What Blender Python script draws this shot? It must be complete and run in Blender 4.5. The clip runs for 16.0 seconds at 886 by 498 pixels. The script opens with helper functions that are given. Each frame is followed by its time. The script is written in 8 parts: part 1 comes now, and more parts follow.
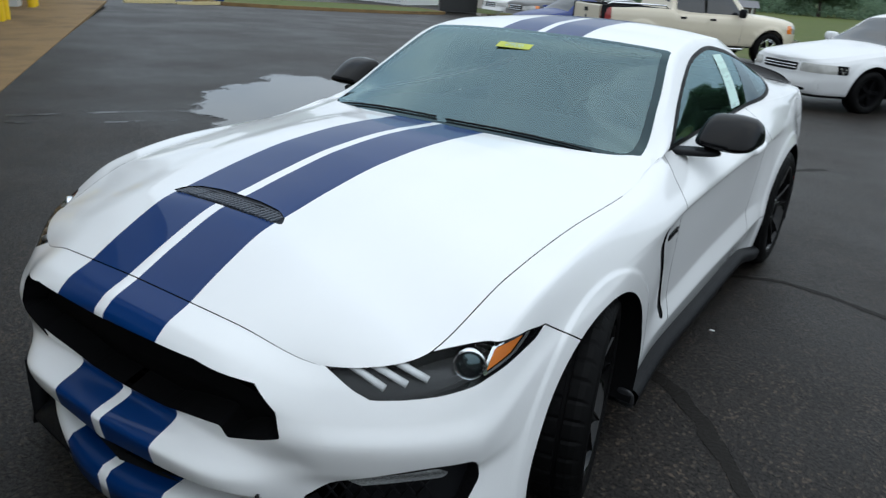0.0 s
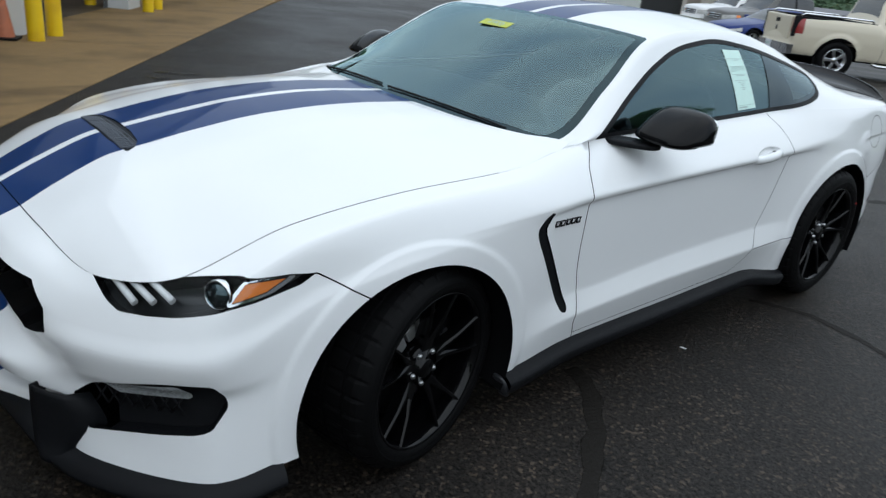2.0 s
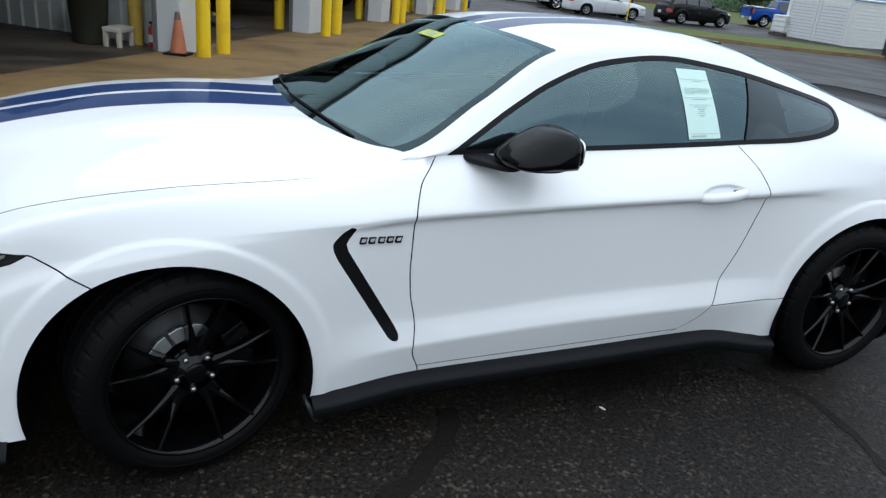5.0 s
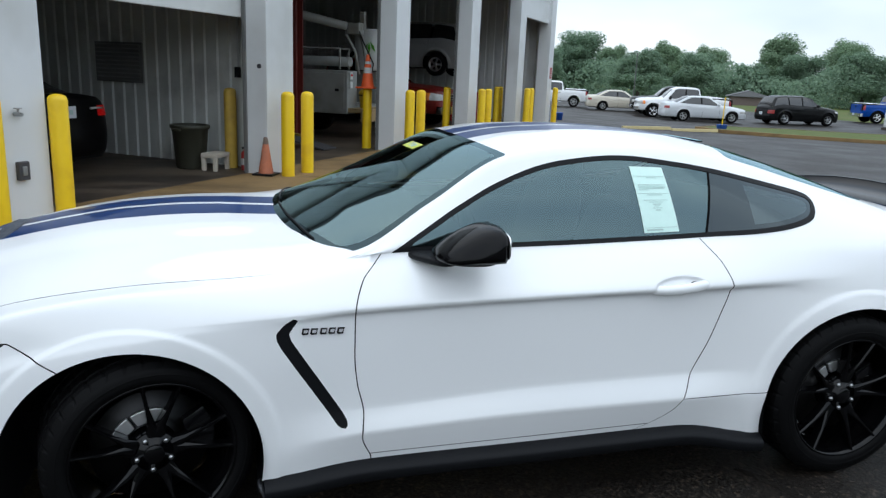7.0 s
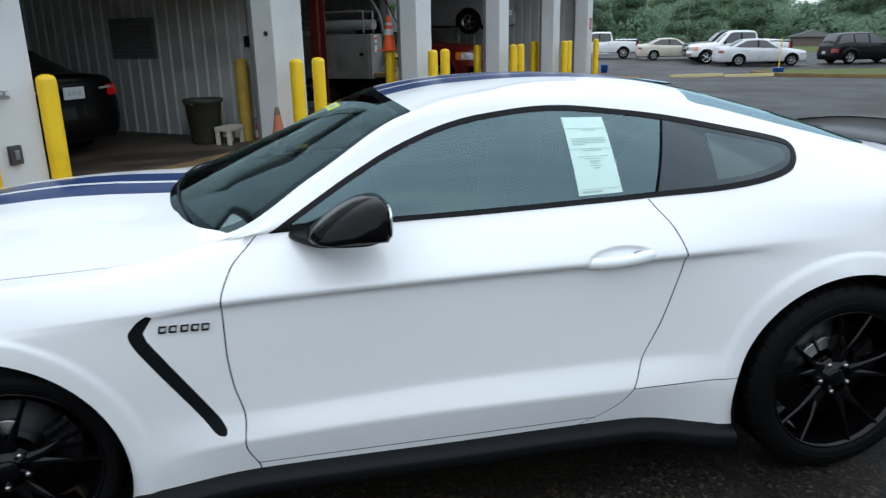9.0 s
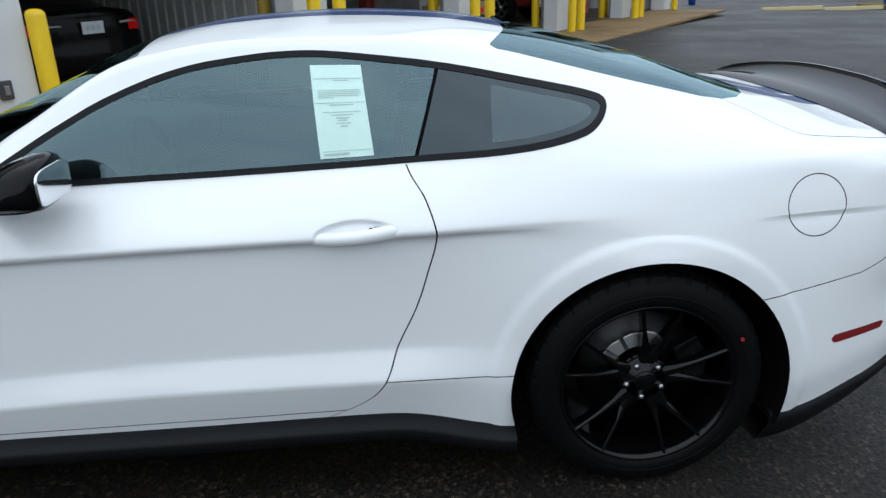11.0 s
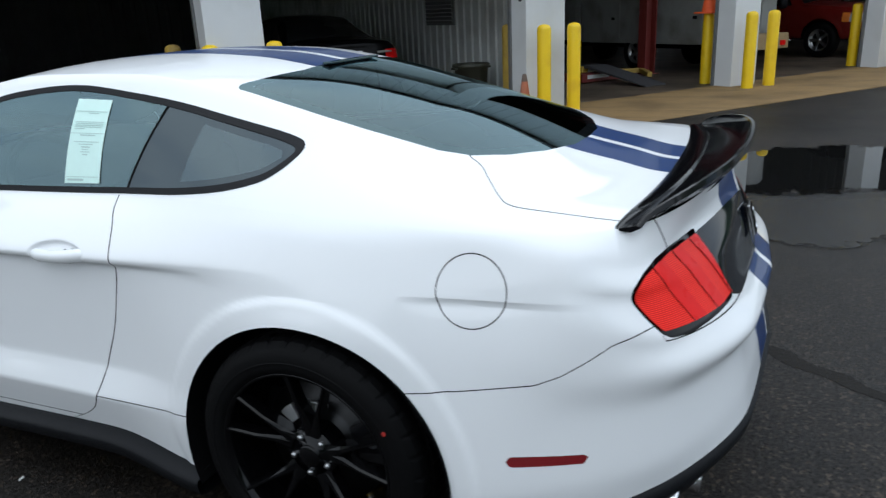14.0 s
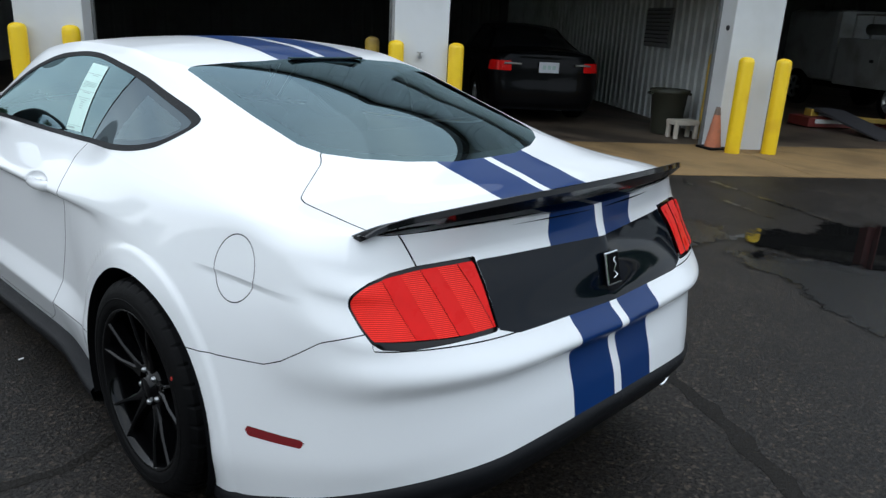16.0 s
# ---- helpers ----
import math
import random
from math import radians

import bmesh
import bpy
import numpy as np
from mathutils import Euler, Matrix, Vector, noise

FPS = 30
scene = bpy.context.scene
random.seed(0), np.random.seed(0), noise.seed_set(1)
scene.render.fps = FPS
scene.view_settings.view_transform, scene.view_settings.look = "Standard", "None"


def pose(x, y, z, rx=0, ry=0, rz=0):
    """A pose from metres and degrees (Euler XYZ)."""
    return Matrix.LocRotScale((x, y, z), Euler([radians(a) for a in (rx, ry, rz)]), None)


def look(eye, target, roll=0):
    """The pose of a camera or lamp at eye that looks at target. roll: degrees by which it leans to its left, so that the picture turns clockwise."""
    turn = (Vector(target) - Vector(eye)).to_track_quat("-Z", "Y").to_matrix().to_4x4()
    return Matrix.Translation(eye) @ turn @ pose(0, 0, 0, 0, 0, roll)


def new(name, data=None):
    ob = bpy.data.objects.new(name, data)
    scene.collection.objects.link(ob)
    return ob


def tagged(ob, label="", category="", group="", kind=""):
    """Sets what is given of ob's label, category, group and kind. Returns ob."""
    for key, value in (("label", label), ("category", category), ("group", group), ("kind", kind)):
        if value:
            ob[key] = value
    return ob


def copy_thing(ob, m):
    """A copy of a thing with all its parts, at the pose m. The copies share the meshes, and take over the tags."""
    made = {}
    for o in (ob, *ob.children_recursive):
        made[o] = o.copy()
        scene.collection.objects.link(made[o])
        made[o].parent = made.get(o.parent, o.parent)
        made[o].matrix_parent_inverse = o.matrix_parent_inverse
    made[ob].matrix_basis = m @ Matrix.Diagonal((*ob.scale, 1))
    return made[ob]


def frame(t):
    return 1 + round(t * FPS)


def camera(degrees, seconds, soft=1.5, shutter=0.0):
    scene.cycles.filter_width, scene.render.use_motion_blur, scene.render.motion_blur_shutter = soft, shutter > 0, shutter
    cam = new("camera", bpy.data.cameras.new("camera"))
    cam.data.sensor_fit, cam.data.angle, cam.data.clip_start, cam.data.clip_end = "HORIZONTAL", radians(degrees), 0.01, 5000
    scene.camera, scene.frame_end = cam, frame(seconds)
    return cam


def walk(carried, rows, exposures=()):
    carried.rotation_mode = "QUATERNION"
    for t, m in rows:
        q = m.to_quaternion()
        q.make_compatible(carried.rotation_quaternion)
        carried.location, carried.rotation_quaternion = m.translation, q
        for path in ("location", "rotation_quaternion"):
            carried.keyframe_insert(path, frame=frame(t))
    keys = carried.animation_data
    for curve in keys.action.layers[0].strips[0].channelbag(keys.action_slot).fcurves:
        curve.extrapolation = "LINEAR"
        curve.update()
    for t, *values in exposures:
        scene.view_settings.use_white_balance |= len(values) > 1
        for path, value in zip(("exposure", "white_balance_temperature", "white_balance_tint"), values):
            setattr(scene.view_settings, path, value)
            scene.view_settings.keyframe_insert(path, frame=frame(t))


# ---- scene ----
cam = camera(62.2, 16.0, soft=1.3, shutter=0.3)
PATH = [
    (0, (1.607, -3.311, 1.569), (0.592, -1.740, 0.859), 4.0),
    (0.5, (1.715, -3.081, 1.563), (0.566, -1.618, 0.828), 7.4),
    (1, (2.070, -2.993, 1.529), (0.790, -1.607, 0.864), 5.6),
    (1.5, (2.364, -2.905, 1.555), (1.040, -1.579, 0.858), 2.9),
    (2, (2.408, -2.660, 1.546), (1.031, -1.419, 0.795), 6.6),
    (2.5, (2.554, -2.463, 1.553), (0.987, -1.460, 0.818), 2.5),
    (3, (2.858, -2.305, 1.583), (1.265, -1.239, 1.010), 5.2),
    (3.5, (2.914, -2.136, 1.543), (1.331, -1.028, 1.028), 5.1),
    (3.7, (2.897, -2.033, 1.553), (1.304, -0.984, 0.952), 5.4),
    (6, (3.085, -1.183, 1.575), (1.266, -0.603, 0.981), 3.8),
    (6.5, (3.235, -1.057, 1.602), (1.362, -0.566, 1.103), 2.9),
    (7, (3.273, -1.012, 1.605), (1.394, -0.513, 1.135), 2.5),
    (7.5, (3.299, -0.980, 1.606), (1.426, -0.460, 1.136), 1.9),
    (8, (3.210, -0.868, 1.578), (1.335, -0.390, 1.071), 2.7),
    (8.5, (3.028, -0.689, 1.565), (1.174, -0.205, 0.991), 2.8),
    (9, (3.011, -0.403, 1.555), (1.123, -0.064, 0.986), -1.1),
    (9.2, (3.068, -0.238, 1.560), (1.178, 0.02, 0.974), 0.0),
    (9.5, (3.119, -0.066, 1.571), (1.234, 0.280, 0.999), -1.2),
    (10, (3.017, 0.203, 1.530), (1.147, 0.627, 0.963), 1.3),
    (10.2, (2.960, 0.296, 1.542), (1.099, 0.677, 0.914), 1.6),
    (12.3, (2.736, 1.547, 1.510), (0.856, 1.222, 0.910), -2.9),
    (12.5, (2.765, 1.693, 1.532), (0.902, 1.341, 0.896), -1.1),
    (13, (2.627, 1.913, 1.510), (0.778, 1.474, 0.888), -0.8),
    (13.5, (2.422, 2.085, 1.470), (0.604, 1.555, 0.828), -0.9),
    (14, (2.344, 2.449, 1.492), (0.616, 1.657, 0.870), -2.7),
    (14.5, (2.225, 2.704, 1.516), (0.533, 1.873, 0.848), -0.3),
    (15, (2.059, 2.887, 1.510), (0.430, 1.945, 0.833), 3.8),
    (15.5, (1.963, 3.256, 1.525), (0.483, 2.072, 0.885), 3.3),
    (16, (1.799, 3.453, 1.507), (0.419, 2.136, 0.907), 3.0),
]
walk(cam, [(t, look(eye, target, roll)) for t, eye, target, roll in PATH],
     [(0, .45, 6300, 7), (1.5, .43, 6300, 7), (3.5, .57, 6200, 8), (7, .67, 6200, 8), (10, .62, 6200, 8), (13, .57, 6200, 8), (16, .66, 6250, 8)])

# ---- light: an overcast day ----
world = bpy.data.worlds.new("overcast")
scene.world = world
world.use_nodes = True
wn, wl = world.node_tree.nodes, world.node_tree.links
wbg = wn["Background"]
sky = wn.new("ShaderNodeTexSky")
sky.sky_type = "NISHITA"
sky.sun_disc = False
sky.sun_elevation, sky.sun_rotation = radians(52), radians(-120)
cloud = wn.new("ShaderNodeTexNoise")
cloud.inputs["Scale"].default_value, cloud.inputs["Detail"].default_value = 2.2, 4.0
wmap = wn.new("ShaderNodeMapping")
wmap.inputs["Scale"].default_value = (1.0, 1.0, 2.6)
wtc = wn.new("ShaderNodeTexCoord")
wl.new(wtc.outputs["Generated"], wmap.inputs["Vector"])
wl.new(wmap.outputs["Vector"], cloud.inputs["Vector"])
wramp = wn.new("ShaderNodeValToRGB")
wramp.color_ramp.elements[0].position, wramp.color_ramp.elements[1].position = 0.3, 0.72
wramp.color_ramp.elements[0].color = (5.3, 6.2, 7.4, 1)
wramp.color_ramp.elements[1].color = (9.3, 9.7, 9.9, 1)
wl.new(cloud.outputs["Fac"], wramp.inputs["Fac"])
wmix = wn.new("ShaderNodeMixRGB")
wmix.inputs["Fac"].default_value = 0.88
wl.new(sky.outputs["Color"], wmix.inputs["Color1"])
wl.new(wramp.outputs["Color"], wmix.inputs["Color2"])
# an overcast sky is brighter overhead than at the horizon
wsep, wlift, wgrad = wn.new("ShaderNodeSeparateXYZ"), wn.new("ShaderNodeMapRange"), wn.new("ShaderNodeMixRGB")
wl.new(wtc.outputs["Generated"], wsep.inputs[0])
for k_, v_ in zip(("From Min", "From Max", "To Min", "To Max"), (0.0, 0.9, 0.72, 1.16)):
    wlift.inputs[k_].default_value = v_
wl.new(wsep.outputs["Z"], wlift.inputs["Value"])
wgrad.blend_type = "MULTIPLY"
wgrad.inputs["Fac"].default_value = 1.0
wl.new(wmix.outputs["Color"], wgrad.inputs["Color1"])
wl.new(wlift.outputs["Result"], wgrad.inputs["Color2"])
wl.new(wgrad.outputs["Color"], wbg.inputs["Color"])
wbg.inputs["Strength"].default_value = 0.113

sun = new("sun", bpy.data.lights.new("sun", "SUN"))
sun.data.energy, sun.data.angle, sun.data.color = 0.55, radians(120), (1.0, 0.97, 0.93)
sun.matrix_world = look((0, 0, 0), (-0.45, 0.35, -0.82))
scene.view_settings.exposure = 0.35


# ---- small tools ----
def part(name, data, material, parent, label=""):
    """Link a bmesh or mesh as one object under a thing or a part."""
    if isinstance(data, bmesh.types.BMesh):
        me = bpy.data.meshes.new(name)
        data.to_mesh(me)
        data.free()
    else:
        me = data
    if material is not None and not me.materials:
        me.materials.append(material)
    ob = new(name, me)
    ob.parent = parent
    return tagged(ob, label)


def thing(name, m, label, category, group="", kind=""):
    ob = new(name)
    ob.empty_display_size = 0.1
    ob.matrix_world = m
    return tagged(ob, label, category, group, kind)


def mesh_of(name, verts, faces, smooth=True, normals=None):
    me = bpy.data.meshes.new(name)
    me.from_pydata(verts.tolist() if isinstance(verts, np.ndarray) else [tuple(map(float, v)) for v in verts], [], faces.tolist() if isinstance(faces, np.ndarray) else [tuple(map(int, f)) for f in faces])
    if smooth:
        me.polygons.foreach_set("use_smooth", [True] * len(me.polygons))
    if normals is not None:
        me.normals_split_custom_set_from_vertices([tuple(map(float, n)) for n in normals])
    me.update()
    return me


def box(bm, cx, cy, cz, sx, sy, sz, bevel=0.0, m=None):
    """Add a bevelled box, centred, to a bmesh."""
    r = bmesh.ops.create_cube(bm, size=1.0, matrix=(m or Matrix()) @ Matrix.Translation((cx, cy, cz)) @ Matrix.Diagonal((sx, sy, sz, 1)))
    if bevel:
        es = list({e for v in r["verts"] for e in v.link_edges})
        bmesh.ops.bevel(bm, geom=es, offset=bevel, segments=2, affect="EDGES", profile=0.6)
    return bm


def cyl(bm, p0, p1, r0, r1=None, seg=16, caps=True):
    """Add a tapered round bar from p0 to p1."""
    a, b = Vector(p0), Vector(p1)
    d = b - a
    m = Matrix.Translation((a + b) / 2) @ d.to_track_quat("Z", "Y").to_matrix().to_4x4()
    bmesh.ops.create_cone(bm, cap_ends=caps, segments=seg, radius1=r0, radius2=r0 if r1 is None else r1, depth=d.length, matrix=m)
    return bm


def lathe(bm, prof, m=None, seg=32, close=False):
    """Turn a profile of (radius, height) about the z axis of m."""
    m = m or Matrix()
    rings = []
    for r, z in prof:
        rings.append([bm.verts.new(m @ Vector((r * math.cos(2 * math.pi * k / seg), r * math.sin(2 * math.pi * k / seg), z))) for k in range(seg)])
    pairs = list(zip(rings, rings[1:])) + ([(rings[-1], rings[0])] if close else [])
    for a, b in pairs:
        for k in range(seg):
            f = bm.faces.new((a[k], a[(k + 1) % seg], b[(k + 1) % seg], b[k]))
            f.smooth = True
    return bm


def extrude_poly(bm, pts, depth, m=None, bevel=0.0):
    """A flat outline of (x, y) in m's plane, thickened along m's z."""
    m = m or Matrix()
    lo = [bm.verts.new(m @ Vector((x, y, 0))) for x, y in pts]
    hi = [bm.verts.new(m @ Vector((x, y, depth))) for x, y in pts]
    n = len(pts)
    fs = [bm.faces.new(lo[::-1]), bm.faces.new(hi)]
    for k in range(n):
        fs.append(bm.faces.new((lo[k], lo[(k + 1) % n], hi[(k + 1) % n], hi[k])))
    bmesh.ops.recalc_face_normals(bm, faces=fs)
    if bevel:
        es = list({e for f in fs for e in f.edges})
        bmesh.ops.bevel(bm, geom=es, offset=bevel, segments=2, affect="EDGES", profile=0.6)
    return bm


def tube(bm, pts, r, seg=8):
    """A round bar along a polyline."""
    pts = [Vector(p) for p in pts]
    rings = []
    for k, p in enumerate(pts):
        d = (pts[min(k + 1, len(pts) - 1)] - pts[max(k - 1, 0)]).normalized()
        q = d.to_track_quat("Z", "Y")
        rr = r[k] if isinstance(r, (list, tuple)) else r
        rings.append([bm.verts.new(p + q @ Vector((rr * math.cos(2 * math.pi * j / seg), rr * math.sin(2 * math.pi * j / seg), 0))) for j in range(seg)])
    for a, b in zip(rings, rings[1:]):
        for j in range(seg):
            bm.faces.new((a[j], a[(j + 1) % seg], b[(j + 1) % seg], b[j])).smooth = True
    bm.faces.new(rings[0][::-1])
    bm.faces.new(rings[-1])
    return bm


def smooth_all(bm):
    for f in bm.faces:
        f.smooth = True
    return bm


def pchip(xk, yk, x):
    """Shape-keeping cubic through knots along the first axis of yk."""
    xk, yk, x = np.asarray(xk, float), np.asarray(yk, float), np.asarray(x, float)
    h = np.diff(xk)
    d = np.diff(yk, axis=0) / h.reshape((-1,) + (1,) * (yk.ndim - 1))
    m = np.zeros_like(yk)
    m[0], m[-1] = d[0], d[-1]
    a, b = d[:-1], d[1:]
    w1 = (2 * h[1:] + h[:-1]).reshape((-1,) + (1,) * (yk.ndim - 1))
    w2 = (h[1:] + 2 * h[:-1]).reshape((-1,) + (1,) * (yk.ndim - 1))
    with np.errstate(divide="ignore", invalid="ignore"):
        hm = (w1 + w2) / (w1 / a + w2 / b)
    m[1:-1] = np.where(a * b > 0, hm, 0)
    i = np.clip(np.searchsorted(xk, x, side="right") - 1, 0, len(h) - 1)
    t = (x - xk[i]) / h[i]
    sh = t.shape + (1,) * (yk.ndim - 1)
    t, hh = t.reshape(sh), h[i].reshape(sh)
    return ((1 + 2 * t) * (1 - t) ** 2 * yk[i] + t * (1 - t) ** 2 * hh * m[i] + t * t * (3 - 2 * t) * yk[i + 1] + t * t * (t - 1) * hh * m[i + 1])


def sdpoly(x, y, poly):
    """Signed distance to a closed outline, negative inside."""
    p = np.asarray(poly, float)
    d = np.full(x.shape, 1e9)
    inside = np.zeros(x.shape, bool)
    for k in range(len(p)):
        a, b = p[k - 1], p[k]
        e = b - a
        wx, wy = x - a[0], y - a[1]
        t = np.clip((wx * e[0] + wy * e[1]) / (e @ e + 1e-12), 0, 1)
        d = np.minimum(d, np.hypot(wx - t * e[0], wy - t * e[1]))
        c = ((a[1] > y) != (b[1] > y)) & (x < (b[0] - a[0]) * (y - a[1]) / (b[1] - a[1] + 1e-12) + a[0])
        inside ^= c
    return np.where(inside, -d, d)


class Skin:
    """A pool of surface points with normals and two parameters, cut along any curve."""

    def __init__(self):
        self.p, self.n, self.q = np.zeros((0, 3)), np.zeros((0, 3)), np.zeros((0, 2))

    def grid(self, P, Q, flip=False):
        """Add a grid of points P[i, j] with parameters Q[i, j]; returns its faces."""
        du, dv = np.gradient(P, axis=0), np.gradient(P, axis=1)
        N = np.cross(du, dv)
        N /= np.linalg.norm(N, axis=2, keepdims=True) + 1e-12
        C = np.array([0, P[..., 1].mean() * .6, .35])
        if flip or P[..., 0].min() < -1:
            C = np.array([P[..., 0].mean(), P[..., 1].mean(), -50.0])
        flip = np.sum(N * (P - C)) < 0
        if flip:
            N = -N
        o, (a, b) = len(self.p), P.shape[:2]
        self.p = np.vstack([self.p, P.reshape(-1, 3)])
        self.n = np.vstack([self.n, N.reshape(-1, 3)])
        self.q = np.vstack([self.q, Q.reshape(-1, 2)])
        out = []
        for i in range(a - 1):
            for j in range(b - 1):
                k = o + i * b + j
                f = (k, k + b, k + b + 1, k + 1)
                out.append(f[::-1] if flip else f)
        return out

    def split(self, faces, f):
        """Cut faces along f(points, params) = 0; returns those below and those above."""
        v = f(self.p, self.q)
        neg, pos, cache = [], [], {}
        np_, nn, nq = [], [], []
        base = len(self.p)

        def mid(i, j):
            key = (i, j) if i < j else (j, i)
            if key not in cache:
                i, j = key
                t = v[i] / (v[i] - v[j])
                np_.append(self.p[i] + t * (self.p[j] - self.p[i]))
                n = self.n[i] + t * (self.n[j] - self.n[i])
                nn.append(n / (np.linalg.norm(n) + 1e-12))
                nq.append(self.q[i] + t * (self.q[j] - self.q[i]))
                cache[key] = base + len(np_) - 1
            return cache[key]

        for fc in faces:
            s = [v[i] >= 0 for i in fc]
            if all(s):
                pos.append(fc)
            elif not any(s):
                neg.append(fc)
            else:
                a, b = [], []
                for k, i in enumerate(fc):
                    j = fc[(k + 1) % len(fc)]
                    (b if s[k] else a).append(i)
                    if s[k] != s[(k + 1) % len(fc)]:
                        m = mid(i, j)
                        a.append(m)
                        b.append(m)
                if len(a) > 2:
                    neg.append(tuple(a))
                if len(b) > 2:
                    pos.append(tuple(b))
        if np_:
            self.p, self.n, self.q = np.vstack([self.p, np_]), np.vstack([self.n, nn]), np.vstack([self.q, nq])
        return neg, pos

    def gap(self, faces, f, g=0.0022):
        """Cut with a narrow joint along f = 0; returns below and above."""
        neg, rest = self.split(faces, lambda p, q: f(p, q) + g)
        _, pos = self.split(rest, lambda p, q: f(p, q) - g)
        return neg, pos

    def rim(self, name, faces, depth, mirror="none", keep=None):
        """The side walls of an opening: its border drawn inwards."""
        seen = {}
        for fc in faces:
            for k, i in enumerate(fc):
                j = fc[(k + 1) % len(fc)]
                if (j, i) in seen:
                    del seen[(j, i)]
                else:
                    seen[(i, j)] = True
        V, F = [], []
        for i, j in seen:
            if keep and not (keep(self.p[i]) and keep(self.p[j])):
                continue
            o = len(V)
            V += [self.p[i], self.p[j], self.p[j] - depth * self.n[j], self.p[i] - depth * self.n[i]]
            F.append((o, o + 3, o + 2, o + 1))
        V = np.array(V)
        flip = np.array([-1.0, 1, 1])
        if mirror == "only":
            V = V * flip
        if mirror == "both":
            F = F + [tuple(i + len(V) for i in f) for f in F]
            V = np.vstack([V, V * flip])
        return mesh_of(name, V, F, False)

    def mesh(self, name, faces, mirror="none", offset=0.0):
        """A mesh of faces; mirror: none, both (left and right joined) or only (right alone)."""
        used = sorted({i for fc in faces for i in fc})
        at = {i: k for k, i in enumerate(used)}
        N = self.n[used].copy()
        N[np.abs(self.p[used][:, 0]) < .004, 0] = 0
        P = self.p[used] + offset * N
        F = [tuple(at[i] for i in fc) for fc in faces]
        flip = np.array([-1.0, 1, 1])
        if mirror == "only":
            return mesh_of(name, P * flip, [f[::-1] for f in F], True, N * flip)
        if mirror == "both":
            n = len(P)
            return mesh_of(name, np.vstack([P, P * flip]), F + [tuple(i + n for i in f[::-1]) for f in F], True, np.vstack([N, N * flip]))
        return mesh_of(name, P, F, True, N)


# ---- materials ----
def mat(name, color, rough=0.5, metal=0.0, coat=0.0, spec=0.5, vary=0.0, scale=8.0, bump=0.0, bump_scale=60.0, stain=None, stain_scale=1.2, emit=0.0, coat_rough=0.03):
    """A surface with fine grain, slow stains and relief at real size."""
    m = bpy.data.materials.new(name)
    m.use_nodes = True
    nt = m.node_tree
    b = nt.nodes["Principled BSDF"]
    b.inputs["Base Color"].default_value = (*color, 1)
    b.inputs["Roughness"].default_value, b.inputs["Metallic"].default_value = rough, metal
    b.inputs["Coat Weight"].default_value, b.inputs["Coat Roughness"].default_value = coat, coat_rough
    b.inputs["Specular IOR Level"].default_value = spec
    if emit:
        b.inputs["Emission Color"].default_value, b.inputs["Emission Strength"].default_value = (*color, 1), emit
    geo = nt.nodes.new("ShaderNodeNewGeometry")
    out = None
    if vary:
        n1 = nt.nodes.new("ShaderNodeTexNoise")
        n1.inputs["Scale"].default_value, n1.inputs["Detail"].default_value = scale, 6
        nt.links.new(geo.outputs["Position"], n1.inputs["Vector"])
        hsv = nt.nodes.new("ShaderNodeMixRGB")
        hsv.inputs["Color1"].default_value = (*[c * (1 - vary) for c in color], 1)
        hsv.inputs["Color2"].default_value = (*[min(1, c * (1 + vary)) for c in color], 1)
        nt.links.new(n1.outputs["Fac"], hsv.inputs["Fac"])
        out = hsv.outputs["Color"]
        mr = nt.nodes.new("ShaderNodeMapRange")
        mr.inputs["To Min"].default_value, mr.inputs["To Max"].default_value = max(0.02, rough - 0.08), min(1, rough + 0.08)
        nt.links.new(n1.outputs["Fac"], mr.inputs["Value"])
        nt.links.new(mr.outputs["Result"], b.inputs["Roughness"])
    if stain:
        n2 = nt.nodes.new("ShaderNodeTexNoise")
        n2.inputs["Scale"].default_value, n2.inputs["Detail"].default_value = stain_scale, 5
        nt.links.new(geo.outputs["Position"], n2.inputs["Vector"])
        rp = nt.nodes.new("ShaderNodeMapRange")
        rp.inputs["From Min"].default_value, rp.inputs["From Max"].default_value = 0.5, 0.72
        nt.links.new(n2.outputs["Fac"], rp.inputs["Value"])
        mx = nt.nodes.new("ShaderNodeMixRGB")
        mx.inputs["Color1"].default_value, mx.inputs["Color2"].default_value = (*color, 1), (*stain, 1)
        if out:
            nt.links.new(out, mx.inputs["Color1"])
        nt.links.new(rp.outputs["Result"], mx.inputs["Fac"])
        out = mx.outputs["Color"]
    if out:
        nt.links.new(out, b.inputs["Base Color"])
    if bump:
        n3 = nt.nodes.new("ShaderNodeTexNoise")
        n3.inputs["Scale"].default_value, n3.inputs["Detail"].default_value = bump_scale, 4
        nt.links.new(geo.outputs["Position"], n3.inputs["Vector"])
        bp = nt.nodes.new("ShaderNodeBump")
        bp.inputs["Strength"].default_value, bp.inputs["Distance"].default_value = bump, 0.01
        nt.links.new(n3.outputs["Fac"], bp.inputs["Height"])
        nt.links.new(bp.outputs["Normal"], b.inputs["Normal"])
    return m


